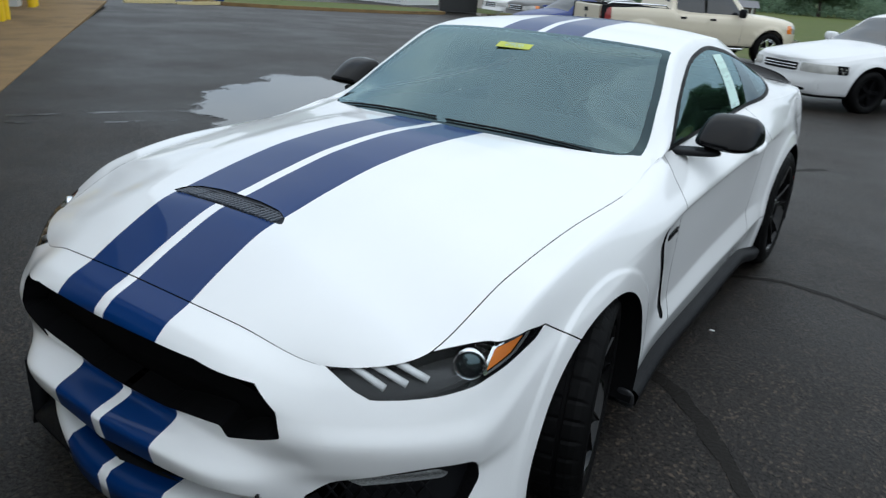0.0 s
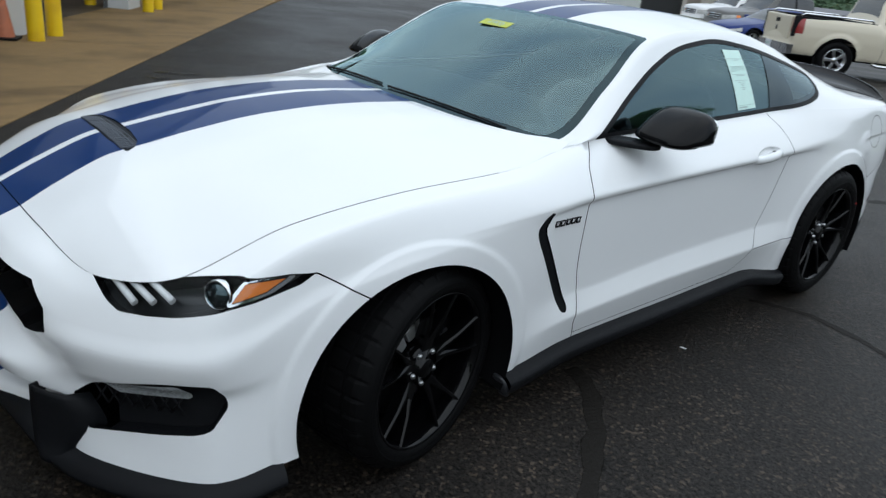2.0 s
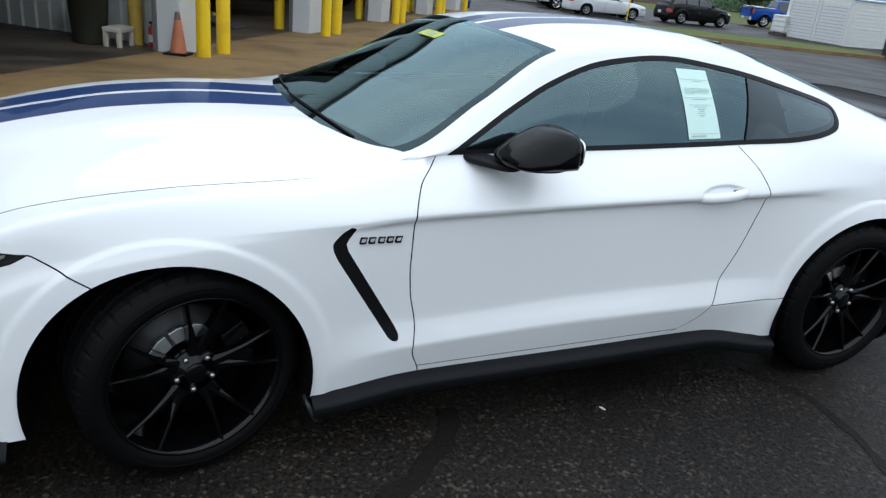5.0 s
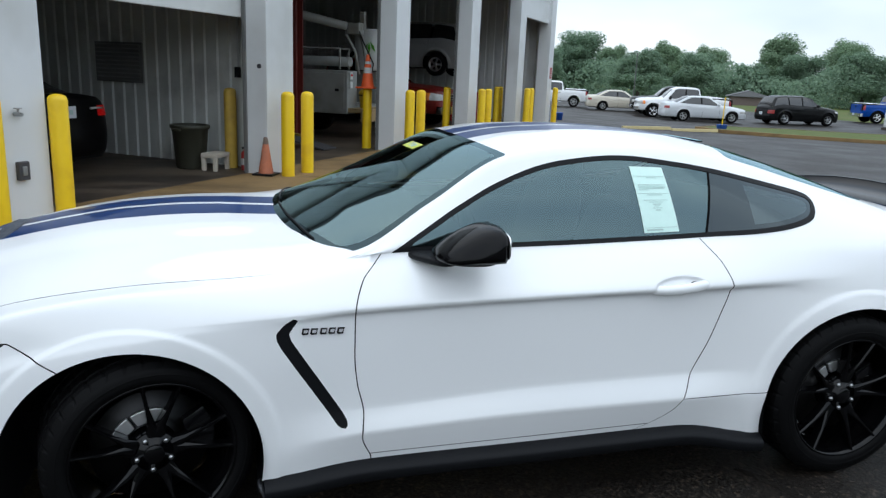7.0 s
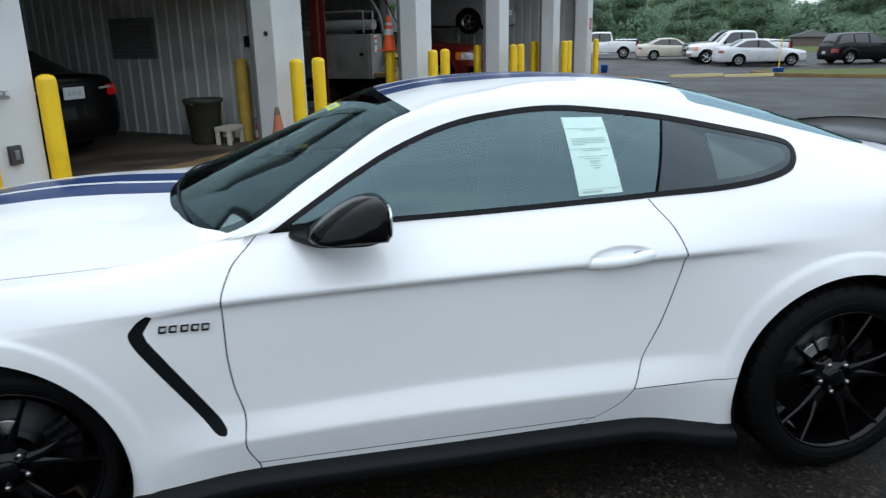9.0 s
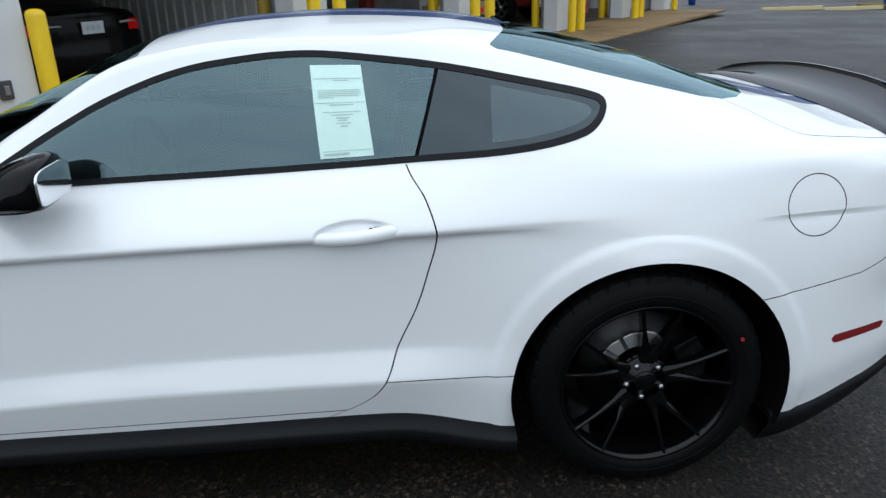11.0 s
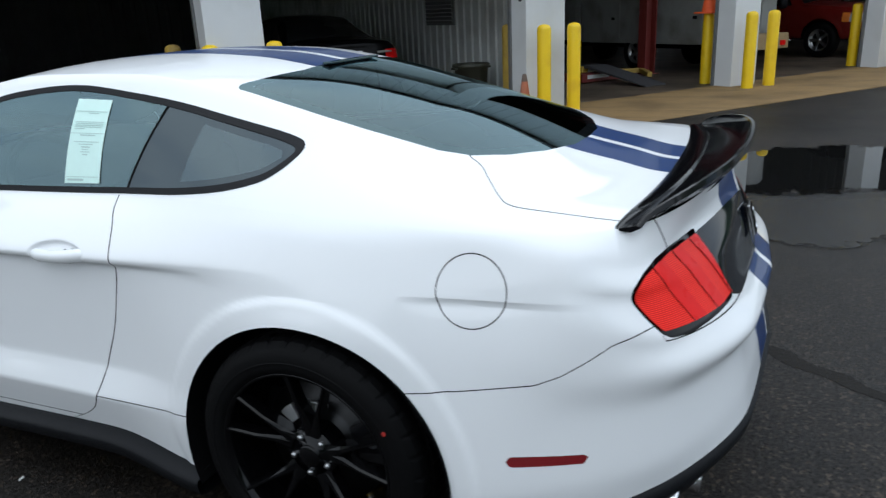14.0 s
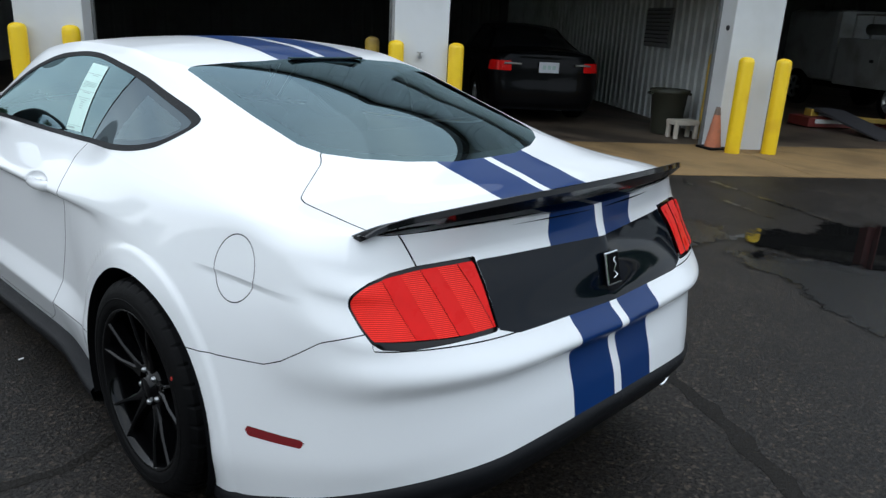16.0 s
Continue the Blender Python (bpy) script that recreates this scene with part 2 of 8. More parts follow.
def glass_mat(name, tint, ior=1.5, rough=0.0, gloss=(1, 1, 1), backed=False):
    """A thin pane: tinted see-through with a true mirror by Fresnel."""
    m = bpy.data.materials.new(name)
    m.use_nodes = True
    nt = m.node_tree
    nt.nodes.remove(nt.nodes["Principled BSDF"])
    tr, gl = nt.nodes.new("ShaderNodeBsdfDiffuse" if backed else "ShaderNodeBsdfTransparent"), nt.nodes.new("ShaderNodeBsdfGlossy")
    tr.inputs["Color"].default_value = (*tint, 1)
    gl.inputs["Color"].default_value = (*gloss, 1)
    gl.inputs["Roughness"].default_value = rough
    fr, mx = nt.nodes.new("ShaderNodeFresnel"), nt.nodes.new("ShaderNodeMixShader")
    fr.inputs["IOR"].default_value = ior
    nt.links.new(fr.outputs["Fac"], mx.inputs["Fac"])
    nt.links.new(tr.outputs[0], mx.inputs[1])
    nt.links.new(gl.outputs[0], mx.inputs[2])
    nt.links.new(mx.outputs[0], nt.nodes["Material Output"].inputs["Surface"])
    return m


def striped_paint(name):
    """White lacquer with two blue stripes along the middle of the car."""
    m = mat(name, (0.80, 0.81, 0.82), 0.35, coat=.75, coat_rough=0.02, spec=.12)
    nt = m.node_tree
    b = nt.nodes["Principled BSDF"]
    tc = nt.nodes.new("ShaderNodeTexCoord")
    sp = nt.nodes.new("ShaderNodeSeparateXYZ")
    nt.links.new(tc.outputs["Object"], sp.inputs[0])
    ab = nt.nodes.new("ShaderNodeMath")
    ab.operation = "ABSOLUTE"
    nt.links.new(sp.outputs["X"], ab.inputs[0])
    lo, hi, mul = (nt.nodes.new("ShaderNodeMath") for _ in range(3))
    lo.operation, hi.operation, mul.operation = "GREATER_THAN", "LESS_THAN", "MULTIPLY"
    lo.inputs[1].default_value, hi.inputs[1].default_value = 0.0185, 0.207
    nt.links.new(ab.outputs[0], lo.inputs[0])
    nt.links.new(ab.outputs[0], hi.inputs[0])
    nt.links.new(lo.outputs[0], mul.inputs[0])
    nt.links.new(hi.outputs[0], mul.inputs[1])
    mx = nt.nodes.new("ShaderNodeMixRGB")
    mx.inputs["Color1"].default_value, mx.inputs["Color2"].default_value = (0.80, 0.81, 0.82, 1), (0.001, 0.026, 0.120, 1)
    nt.links.new(mul.outputs[0], mx.inputs["Fac"])
    nt.links.new(mx.outputs[0], b.inputs["Base Color"])
    film_gloss = nt.nodes.new("ShaderNodeMapRange")
    film_gloss.inputs["To Min"].default_value, film_gloss.inputs["To Max"].default_value = .75, .30
    nt.links.new(mul.outputs[0], film_gloss.inputs["Value"])
    nt.links.new(film_gloss.outputs["Result"], b.inputs["Coat Weight"])
    return m


M_PAINT = striped_paint("white_lacquer_with_stripes")
M_WHITE = mat("white_lacquer", (0.80, 0.81, 0.82), 0.35, coat=1.0, coat_rough=0.02, spec=.12)
M_VENTB = mat("vent_backing", (.012, .014, .018), .6, spec=.2)
M_LAMPBOX = mat("dark_lamp_box", (.008, .009, .010), .3)
M_DARK = mat("black_underside", (0.004, 0.004, 0.0045), 0.9, spec=.05)
M_PLASTIC = mat("black_textured_plastic", (0.007, 0.0075, 0.009), 0.5, spec=.14, bump=0.15, bump_scale=900, vary=0.15)
M_GREYPL = mat("grey_plastic", (0.026, 0.027, 0.031), 0.5, bump=0.1, bump_scale=800, vary=0.12)
M_GLOSSBLK = mat("black_gloss", (0.005, 0.005, 0.006), 0.10, coat=.28, spec=.2)
M_SPOIL = mat("spoiler_black", (0.003, 0.003, 0.004), 0.12, coat=.25, spec=.16)
M_RUBBER = mat("tyre_rubber", (0.0032, 0.0032, 0.0035), 0.55, spec=.08, bump=0.2, bump_scale=400, vary=0.2, scale=30)
M_RIM = mat("black_wheel_paint", (0.002, 0.002, 0.0024), 0.12, coat=0.16, spec=.16)
M_PANEL = mat("black_panel_gloss", (0.0015, 0.003, 0.006), 0.08, coat=.22, spec=.08, coat_rough=.03)
M_CAP = mat("black_mirror_shell", (0.003, 0.003, 0.0035), 0.16, coat=.16, spec=.07, coat_rough=.03)
M_DISC = mat("dark_brake_steel", (0.035, 0.035, 0.036), 0.4, metal=1.0, vary=.2, scale=60)
M_BRIGHT = mat("bright_machined_alloy", (0.80, 0.81, 0.82), 0.42, metal=1.0, vary=.1, scale=90)
M_CHROME = mat("chrome", (0.75, 0.76, 0.78), 0.08, metal=1.0)
M_STEEL = mat("brushed_steel", (0.42, 0.43, 0.44), 0.35, metal=1.0, vary=0.1, scale=120)
M_GLASS = glass_mat("tinted_window_glass", (0.32, 0.40, 0.41), 2.1, gloss=(.66, .93, 1.0))
M_WSGLASS = glass_mat("windscreen_glass", (0.58, 0.72, 0.74), 2.15, gloss=(.70, .96, 1.0))
M_RGLASS = glass_mat("dark_rear_glass", (0.26, 0.33, 0.34), 1.8, gloss=(.68, .92, 1.0))
M_LENS = glass_mat("clear_lens", (0.94, 0.96, 0.97), 1.15)
M_PILLAR = glass_mat("pillar_gloss", (.020, .021, .022), 1.65, rough=.04, gloss=(.66, .82, .90), backed=True)
M_QGLASS = glass_mat("quarter_window_glass", (0.28, 0.32, 0.34), 1.95, gloss=(.72, .90, .97))
M_SFRIT = glass_mat("black_edged_glass", (.006, .007, .008), 1.5, gloss=(.66, .93, 1.0), backed=True)
M_FRIT = glass_mat("black_backed_glass", (.006, .007, .008), 1.8, gloss=(.66, .93, 1.0), backed=True)


def ribbed_red(name, light, dark, pitch, strength):
    """Red lens with fine level ribs; their gleam and shade are also put into the colour."""
    m = mat(name, light, .30, coat=.10, spec=.06)
    nt = m.node_tree
    b = nt.nodes["Principled BSDF"]
    tc, wv, mx, bp = (nt.nodes.new("ShaderNode" + k) for k in ("TexCoord", "TexWave", "MixRGB", "Bump"))
    wv.bands_direction = "Z"
    wv.inputs["Scale"].default_value, wv.inputs["Distortion"].default_value = .314 / pitch, 0
    nt.links.new(tc.outputs["Object"], wv.inputs["Vector"])
    mx.inputs["Color1"].default_value, mx.inputs["Color2"].default_value = (*dark, 1), (*light, 1)
    nt.links.new(wv.outputs["Fac"], mx.inputs["Fac"])
    nt.links.new(mx.outputs[0], b.inputs["Base Color"])
    bp.inputs["Strength"].default_value, bp.inputs["Distance"].default_value = strength, .004
    nt.links.new(wv.outputs["Fac"], bp.inputs["Height"])
    nt.links.new(bp.outputs["Normal"], b.inputs["Normal"])
    return m


M_RED = mat("red_lens", (.72, .009, .008), .28, coat=.12, spec=.08, vary=.06, scale=30)
M_REDDK = ribbed_red("ribbed_red_lens", (.98, .045, .030), (.62, .010, .009), .0040, .25)
M_MARK = mat("dark_red_marker", (0.20, 0.010, 0.014), 0.25, coat=.4, bump=.3, bump_scale=400)
M_AMBER = mat("amber_reflector", (0.75, 0.20, 0.02), 0.25, coat=1.0, bump=0.3, bump_scale=500)
M_DRL = mat("frosted_light_bar", (0.72, 0.72, 0.72), 0.35, coat=0.8)
M_RIBBED = mat("ribbed_clear_lamp", (.40, .42, .43), .12, coat=1.0, bump=.8, bump_scale=160, vary=.7, scale=150)
M_SEAT = mat("dark_seat_cloth", (0.035, 0.036, 0.038), 0.85, bump=0.05, bump_scale=120, vary=0.12)
M_PAPER = mat("printed_paper", (0.62, 0.82, 0.76), 0.7, vary=0.04, scale=40)
M_INK = mat("print_grey", (0.40, 0.53, 0.50), 0.7)

# ---- the white coupe: body lines from rear middle round the side to the front middle ----
# each line: (x, y, z) at 17 stations; 0 rear middle, 5 rear axle, 8 door middle, 11 front axle, 14 nose corner, 16 front middle
L0 = [(0, 2.49, .47), (.45, 2.455, .44), (.77, 2.27, .37), (.875, 2.06, .29), (.925, 1.78, .21), (.945, 1.385, .22), (.925, .985, .215), (.905, .60, .265), (.91, 0, .255),
      (.915, -.62, .245), (.935, -.985, .215), (.955, -1.395, .22), (.945, -1.83, .20), (.905, -2.01, .165), (.62, -2.25, .165), (.36, -2.34, .24), (0, -2.38, .25)]
L1 = [(0, 2.475, .54), (.45, 2.445, .52), (.79, 2.265, .46), (.89, 2.06, .41), (.945, 1.79, .35), (.965, 1.385, .40), (.95, .99, .40), (.948, .60, .40), (.95, 0, .395),
      (.948, -.64, .365), (.945, -.97, .335), (.965, -1.395, .40), (.95, -1.80, .33), (.90, -2.0, .27), (.60, -2.25, .28), (.36, -2.38, .33), (0, -2.42, .34)]
L2 = [(0, 2.442, .635), (.45, 2.425, .635), (.785, 2.262, .60), (.885, 2.06, .57), (.94, 1.80, .50), (.968, 1.385, .60), (.945, .99, .50), (.914, .63, .495), (.918, 0, .485),
      (.925, -.65, .45), (.95, -.97, .45), (.97, -1.395, .60), (.955, -1.77, .45), (.893, -1.985, .41), (.605, -2.25, .385), (.36, -2.405, .41), (0, -2.435, .42)]
L3 = [(0, 2.485, .69), (.45, 2.455, .69), (.785, 2.29, .685), (.893, 2.05, .68), (.925, 1.80, .68), (.966, 1.385, .72), (.938, .98, .66), (.915, .65, .66), (.922, 0, .66),
      (.932, -.66, .66), (.957, -.96, .64), (.97, -1.395, .69), (.953, -1.74, .56), (.912, -1.995, .47), (.62, -2.265, .455), (.37, -2.33, .475), (0, -2.335, .462)]
L4 = [(0, 2.43, .75), (.45, 2.405, .755), (.765, 2.28, .755), (.883, 2.06, .795), (.898, 1.80, .825), (.945, 1.385, .80), (.926, .98, .826), (.921, .66, .822), (.925, 0, .808),
      (.935, -.66, .788), (.955, -.94, .765), (.966, -1.395, .735), (.945, -1.73, .66), (.922, -2.005, .54), (.62, -2.285, .53), (.36, -2.36, .56), (0, -2.385, .57)]
L5 = [(0, 2.40, .86), (.45, 2.345, .86), (.78, 2.205, .865), (.868, 2.04, .885), (.886, 1.80, .873), (.925, 1.385, .866), (.934, .98, .862), (.943, .66, .855), (.945, 0, .842),
      (.95, -.66, .822), (.957, -.92, .803), (.953, -1.395, .77), (.93, -1.72, .71), (.903, -1.995, .61), (.608, -2.268, .585), (.35, -2.372, .655), (0, -2.395, .70)]
L6 = [(0, 2.358, .972), (.45, 2.283, .955), (.725, 2.205, .93), (.85, 2.03, .955), (.862, 1.80, .955), (.885, 1.385, .962), (.872, .98, .966), (.855, .66, .965), (.852, 0, .938),
      (.862, -.62, .925), (.878, -.97, .894), (.885, -1.395, .880), (.893, -1.74, .826), (.858, -1.985, .715), (.598, -2.235, .645), (.35, -2.335, .71), (0, -2.368, .74)]
L7 = [(0, 2.345, 1.02), (.45, 2.292, 1.018), (.70, 2.19, 1.005), (.825, 2.02, 1.0), (.85, 1.80, 1.0), (.853, 1.385, 1.01), (.83, .98, 1.018), (.795, .66, 1.008), (.79, 0, .983),
      (.802, -.60, .972), (.822, -.97, .913), (.808, -1.395, .884), (.80, -1.75, .836), (.768, -2.04, .726), (.582, -2.196, .692), (.35, -2.26, .748), (0, -2.29, .777)]
LINES = np.array([L0, L1, L2, L3, L4, L5, L6, L7])
ARCH_F, ARCH_R = (-1.400, .305, .408), (1.386, .330, .416)
WHEEL_F, WHEEL_R = (-1.368, .338), (1.375, .352)


def lines_at(u):
    """All eight lines at stations u, as [line, station, xyz]."""
    return np.moveaxis(pchip(np.arange(17), np.moveaxis(LINES, 0, 1), u), 0, 1)


def sill7(y):
    """The shoulder line by length: x and z."""
    u = np.linspace(2, 14, 400)
    k = lines_at(u)[7]
    o = np.argsort(k[:, 1])
    return np.interp(y, k[o, 1], k[o, 0]), np.interp(y, k[o, 1], k[o, 2])


skin = Skin()
uu = np.unique(np.concatenate([np.linspace(0, 16, 400), np.linspace(6.92, 7.46, 80)]))
vv = np.unique(np.concatenate([np.linspace(0, 7, 78), np.linspace(4.2, 5.8, 60)]))
SIDE = pchip(np.arange(8), lines_at(uu), vv)
r_f = np.hypot(SIDE[..., 1] - ARCH_F[0], SIDE[..., 2] - ARCH_F[1])
r_r = np.hypot(SIDE[..., 1] - ARCH_R[0], SIDE[..., 2] - ARCH_R[1])
lip = np.clip((ARCH_F[2] + .075 - r_f) / .02, 0, 1) + np.clip((ARCH_R[2] + .075 - r_r) / .02, 0, 1)
SIDE[..., 0] += .007 * lip * lip * (3 - 2 * lip) * (SIDE[..., 0] > .8)
SIDE[..., 0][:, 0] = SIDE[..., 0][:, -1] = 0
# the hollow behind the door handle and the short crease through the fuel flap
hol = np.clip(1 - np.hypot((SIDE[..., 1] - .545) / .120, (SIDE[..., 2] - .857 - .03 * (SIDE[..., 1] - .545)) / .037) ** 3, 0, 1)
SIDE[..., 0] -= .020 * hol * hol * (3 - 2 * hol) * (SIDE[..., 0] > .8)
below = .850 + .033 * (SIDE[..., 1] - 1.85) - SIDE[..., 2]
SIDE[..., 0] -= .010 * np.clip(below / .016, 0, 1) * np.exp(-np.clip(below, 0, 1) / .035) * np.clip((SIDE[..., 1] - 1.66) / .12, 0, 1) * np.clip((2.12 - SIDE[..., 1]) / .2, 0, 1) * (SIDE[..., 0] > .8)
# a sharp crease low on the door
low = lines_at(uu)
keep_ = (.85 * np.clip((uu - 6.1) / .4, 0, 1) * np.clip((9.9 - uu) / .5, 0, 1))[:, None]
for k in range(23):
    a_, b_ = (0, 1) if vv[k] < 1 else (1, 2)
    flat = low[a_] + (low[b_] - low[a_]) * (vv[k] - a_)
    SIDE[k] += (flat - SIDE[k]) * keep_
SQ = np.stack(np.broadcast_arrays(uu[None, :], vv[:, None]), axis=-1).astype(float)
side_faces = skin.grid(np.ascontiguousarray(SIDE), SQ, flip=False)

# the top from tail edge to windscreen foot: shoulder, roof rail, middle
ty = np.concatenate([np.linspace(-1.02, .9, 170), np.linspace(.91, 2.19, 120)])
rail = pchip([-1.02, -.80, -.66, -.39, -.06, .25, .60, .95, 1.30, 1.72, 1.90, 2.05, 2.2],
             [(.69, .885), (.722, .935), (.768, .962), (.715, 1.122), (.632, 1.302), (.605, 1.340), (.592, 1.338), (.580, 1.285), (.578, 1.195), (.560, 1.088), (.60, 1.040), (.62, 1.022), (.60, 1.008)], ty)
mid_z = pchip([-1.02, -.95, -.53, -.13, .12, .45, .80, 1.05, 1.50, 1.92, 2.05, 2.17, 2.26, 2.345],
              [.968, .995, 1.166, 1.327, 1.368, 1.383, 1.368, 1.330, 1.216, 1.080, 1.050, 1.022, 1.016, 1.02], np.linspace(-1.02, 2.345, 600))
bx, bz = sill7(ty)
bend = np.clip((ty - 1.3) / .89, 0, 1) ** 2
yc = ty + bend * .155
zc = np.interp(yc, np.linspace(-1.02, 2.345, 600), mid_z)
rows = []
for k in range(14):
    t = k / 14
    bow = .020 * math.sin(math.pi * t)
    # the shoulder leans in first, the glass stands above it
    x = bx + (rail[:, 0] - bx) * t + bow
    z = bz + (rail[:, 1] - bz) * t
    rows.append((x, z))
for k in range(31):
    t = k / 30
    x = rail[:, 0] * (1 - t)
    z = zc - (zc - rail[:, 1]) * (1 - t) ** 2.3
    rows.append((x, z))
TOP = np.zeros((len(rows), len(ty), 3))
for k, (x, z) in enumerate(rows):
    TOP[k, :, 0], TOP[k, :, 2] = x, z
    TOP[k, :, 1] = ty + bend * .155 * (1 - np.clip(x / .70, 0, 1) ** 2)
TQ = np.stack(np.broadcast_arrays(ty[None, :], np.arange(len(rows))[:, None] / 14.0), axis=-1).astype(float)
top_faces = skin.grid(np.ascontiguousarray(TOP), TQ, flip=True)

# the bonnet: between the shoulder line, the nose edge and the windscreen foot
hv, hs = np.linspace(0, 1, 110), np.linspace(0, 1, 60)
side_u = 9.36 + hv * (14 - 9.36)
edge = lines_at(side_u)[7]
nose = lines_at(14 + 2 * hs)[7]
cowl = pchip([0, .05, .11, .18, .40, .70, 1.0], [(.811, -.740, .953), (.772, -.655, .967), (.727, -.69, .974), (.670, -.765, .978), (.50, -.848, .987), (.25, -.905, 1.0), (0, -.925, 1.005)], hs)
cy = cowl[-1, 1] + (nose[-1, 1] - cowl[-1, 1]) * hv
czed = pchip([-2.29, -2.17, -2.01, -1.91, -1.76, -1.51, -1.25, -.95], [.777, .832, .893, .912, .943, .984, 1.0, 1.0], cy)
HOOD = np.zeros((len(hs), len(hv), 3))
for i, s in enumerate(hs):
    w = 1 - (1 - s) ** 2.1
    base = edge * (1 - s)
    HOOD[i, :, 0] = edge[:, 0] * (1 - s)
    HOOD[i, :, 1] = edge[:, 1] * (1 - s) + cy * s
    HOOD[i, :, 2] = edge[:, 2] * (1 - w) + czed * w
for c in range(3):
    e0 = cowl[:, c] - HOOD[:, 0, c]
    e1 = nose[:, c] - HOOD[:, -1, c]
    HOOD[..., c] += e0[:, None] * (1 - hv)[None, :] ** 9 + e1[:, None] * hv[None, :] ** 5
ridge = np.clip((.50 - HOOD[..., 0]) / .16, 0, 1)
HOOD[..., 2] += .011 * (ridge ** 2 * (3 - 2 * ridge)) * np.clip(hv[None, :] * 6, 0, 1) * np.clip((1 - hv[None, :]) * 5, 0, 1)
HQ = np.stack(np.broadcast_arrays(hv[None, :], hs[:, None]), axis=-1).astype(float)
hood_faces = skin.grid(np.ascontiguousarray(HOOD), HQ, flip=False)


def ease_shoulder():
    """Let the light run softly over the shoulder where side, top and bonnet meet."""
    na, nb = len(SIDE_V := vv), len(uu)
    S = skin.n[:na * nb].reshape(na, nb, 3)
    o = na * nb
    T = skin.n[o:o + TOP.shape[0] * TOP.shape[1]].reshape(*TOP.shape)
    o += TOP.shape[0] * TOP.shape[1]
    H = skin.n[o:o + HOOD.shape[0] * HOOD.shape[1]].reshape(*HOOD.shape)

    def along(y, yk, n):
        k = np.argsort(yk)
        v = np.stack([np.interp(y, yk[k], n[k, c]) for c in range(3)], axis=-1)
        return v / np.linalg.norm(v, axis=-1, keepdims=True)

    band = (uu > 2.3) & (uu < 13.4)
    sy, sn = SIDE[-1, band, 1], S[-1, band].copy()
    t0, h0 = T[0].copy(), H[0].copy()

    def shared(y):
        a = along(y, sy, sn)
        b = np.where((y > -.62)[..., None], along(y, ty, t0), along(y, HOOD[0, :, 1], h0))
        v = a + b
        return v / np.linalg.norm(v, axis=-1, keepdims=True)

    def blend(N, y, w):
        v = N + (shared(y) - N) * w[..., None]
        N[...] = v / np.linalg.norm(v, axis=-1, keepdims=True)

    w = np.clip((SIDE_V[:, None] - 5.8) / 1.2, 0, 1) ** 2 * band[None, :]
    blend(S, SIDE[..., 1], w)
    kk = np.arange(TOP.shape[0])[:, None]
    blend(T, TOP[..., 1], np.clip(1 - kk / np.interp(ty, [1.1, 1.45], [1.5, 9])[None, :], 0, 1) ** 2 * (kk < 14))
    blend(H, HOOD[..., 1], np.clip(1 - np.arange(len(hs))[:, None] / 9, 0, 1) ** 2 * (hv[None, :] < .93))


ease_shoulder()
hood_cut, _ = skin.split(hood_faces, lambda p, q: np.maximum(.0036 - q[:, 1], q[:, 0] - .9976))
HVENT = [(-.3, -2.000), (.10, -1.999), (.228, -1.986), (.215, -1.958), (.17, -1.934), (.08, -1.924), (-.3, -1.921)]
hood_in, _ = skin.split(hood_faces, lambda p, q: np.maximum(.10 - q[:, 0], .04 - q[:, 1]))
hvent_f, hood_cut = skin.split(hood_cut, lambda p, q: sdpoly(p[:, 0], p[:, 1], HVENT))


def bycurve(ys, zs):
    """Distance along the car from a curve y(z)."""
    zd = np.linspace(zs[0], zs[-1], 200)
    yd = pchip(zs, ys, zd)
    return lambda p, q: p[:, 1] - np.interp(p[:, 2], zd, yd)


def slant(p):
    return .59 * p[:, 0] + .81 * p[:, 1]


def rounded(poly, keep=()):
    """Corners of a closed outline cut twice; those in keep stay sharp."""
    for _ in range(2):
        out = []
        for k, p in enumerate(poly):
            a, b = poly[k - 1], poly[(k + 1) % len(poly)]
            if p in keep:
                out.append(p)
                continue
            # a spline-like cut that bulges back so the outline keeps its size
            m = ((a[0] + b[0]) / 2, (a[1] + b[1]) / 2)
            q = (p[0] + .12 * (p[0] - m[0]), p[1] + .12 * (p[1] - m[1]))
            out += [(q[0] * .75 + a[0] * .25, q[1] * .75 + a[1] * .25), (q[0] * .75 + b[0] * .25, q[1] * .75 + b[1] * .25)]
        poly = out
    return poly


# openings and joints of the side
# lamp outlines by the slanting length w = .59 x + .81 y and height
HEAD = [(-1.437, .694), (-1.32, .7125), (-1.2, .7255), (-1.054, .744), (-.93, .750), (-.872, .743), (-.905, .720), (-1.009, .687), (-1.1, .668), (-1.2, .650), (-1.28, .641), (-1.345, .638), (-1.382, .655)]
FOG = [(-1.495, .353), (-1.468, .384), (-1.404, .432), (-1.246, .476), (-1.129, .481), (-1.095, .472), (-1.069, .408), (-1.09, .364), (-1.121, .321), (-1.229, .301), (-1.324, .286), (-1.455, .259)]
GRILLE = [(-.2, .470), (.16, .474), (.383, .520), (.387, .480), (.553, .540), (.535, .600), (.475, .658), (.33, .688), (.18, .696), (-.2, .710)]
LOWER = [(-.2, .355), (.42, .368), (.56, .350), (.53, .19), (.50, .05), (-.2, .05)]
TAIL = [(1.03, .935), (1.55, .931), (1.80, .922), (1.96, .904), (2.06, .878), (2.10, .848), (2.092, .805), (2.06, .775), (1.98, .761), (1.75, .757), (1.05, .768)]
PANEL = [(-.5, .932), (.95, .926), (1.03, .925), (1.05, .77), (.9, .752), (-.5, .745)]
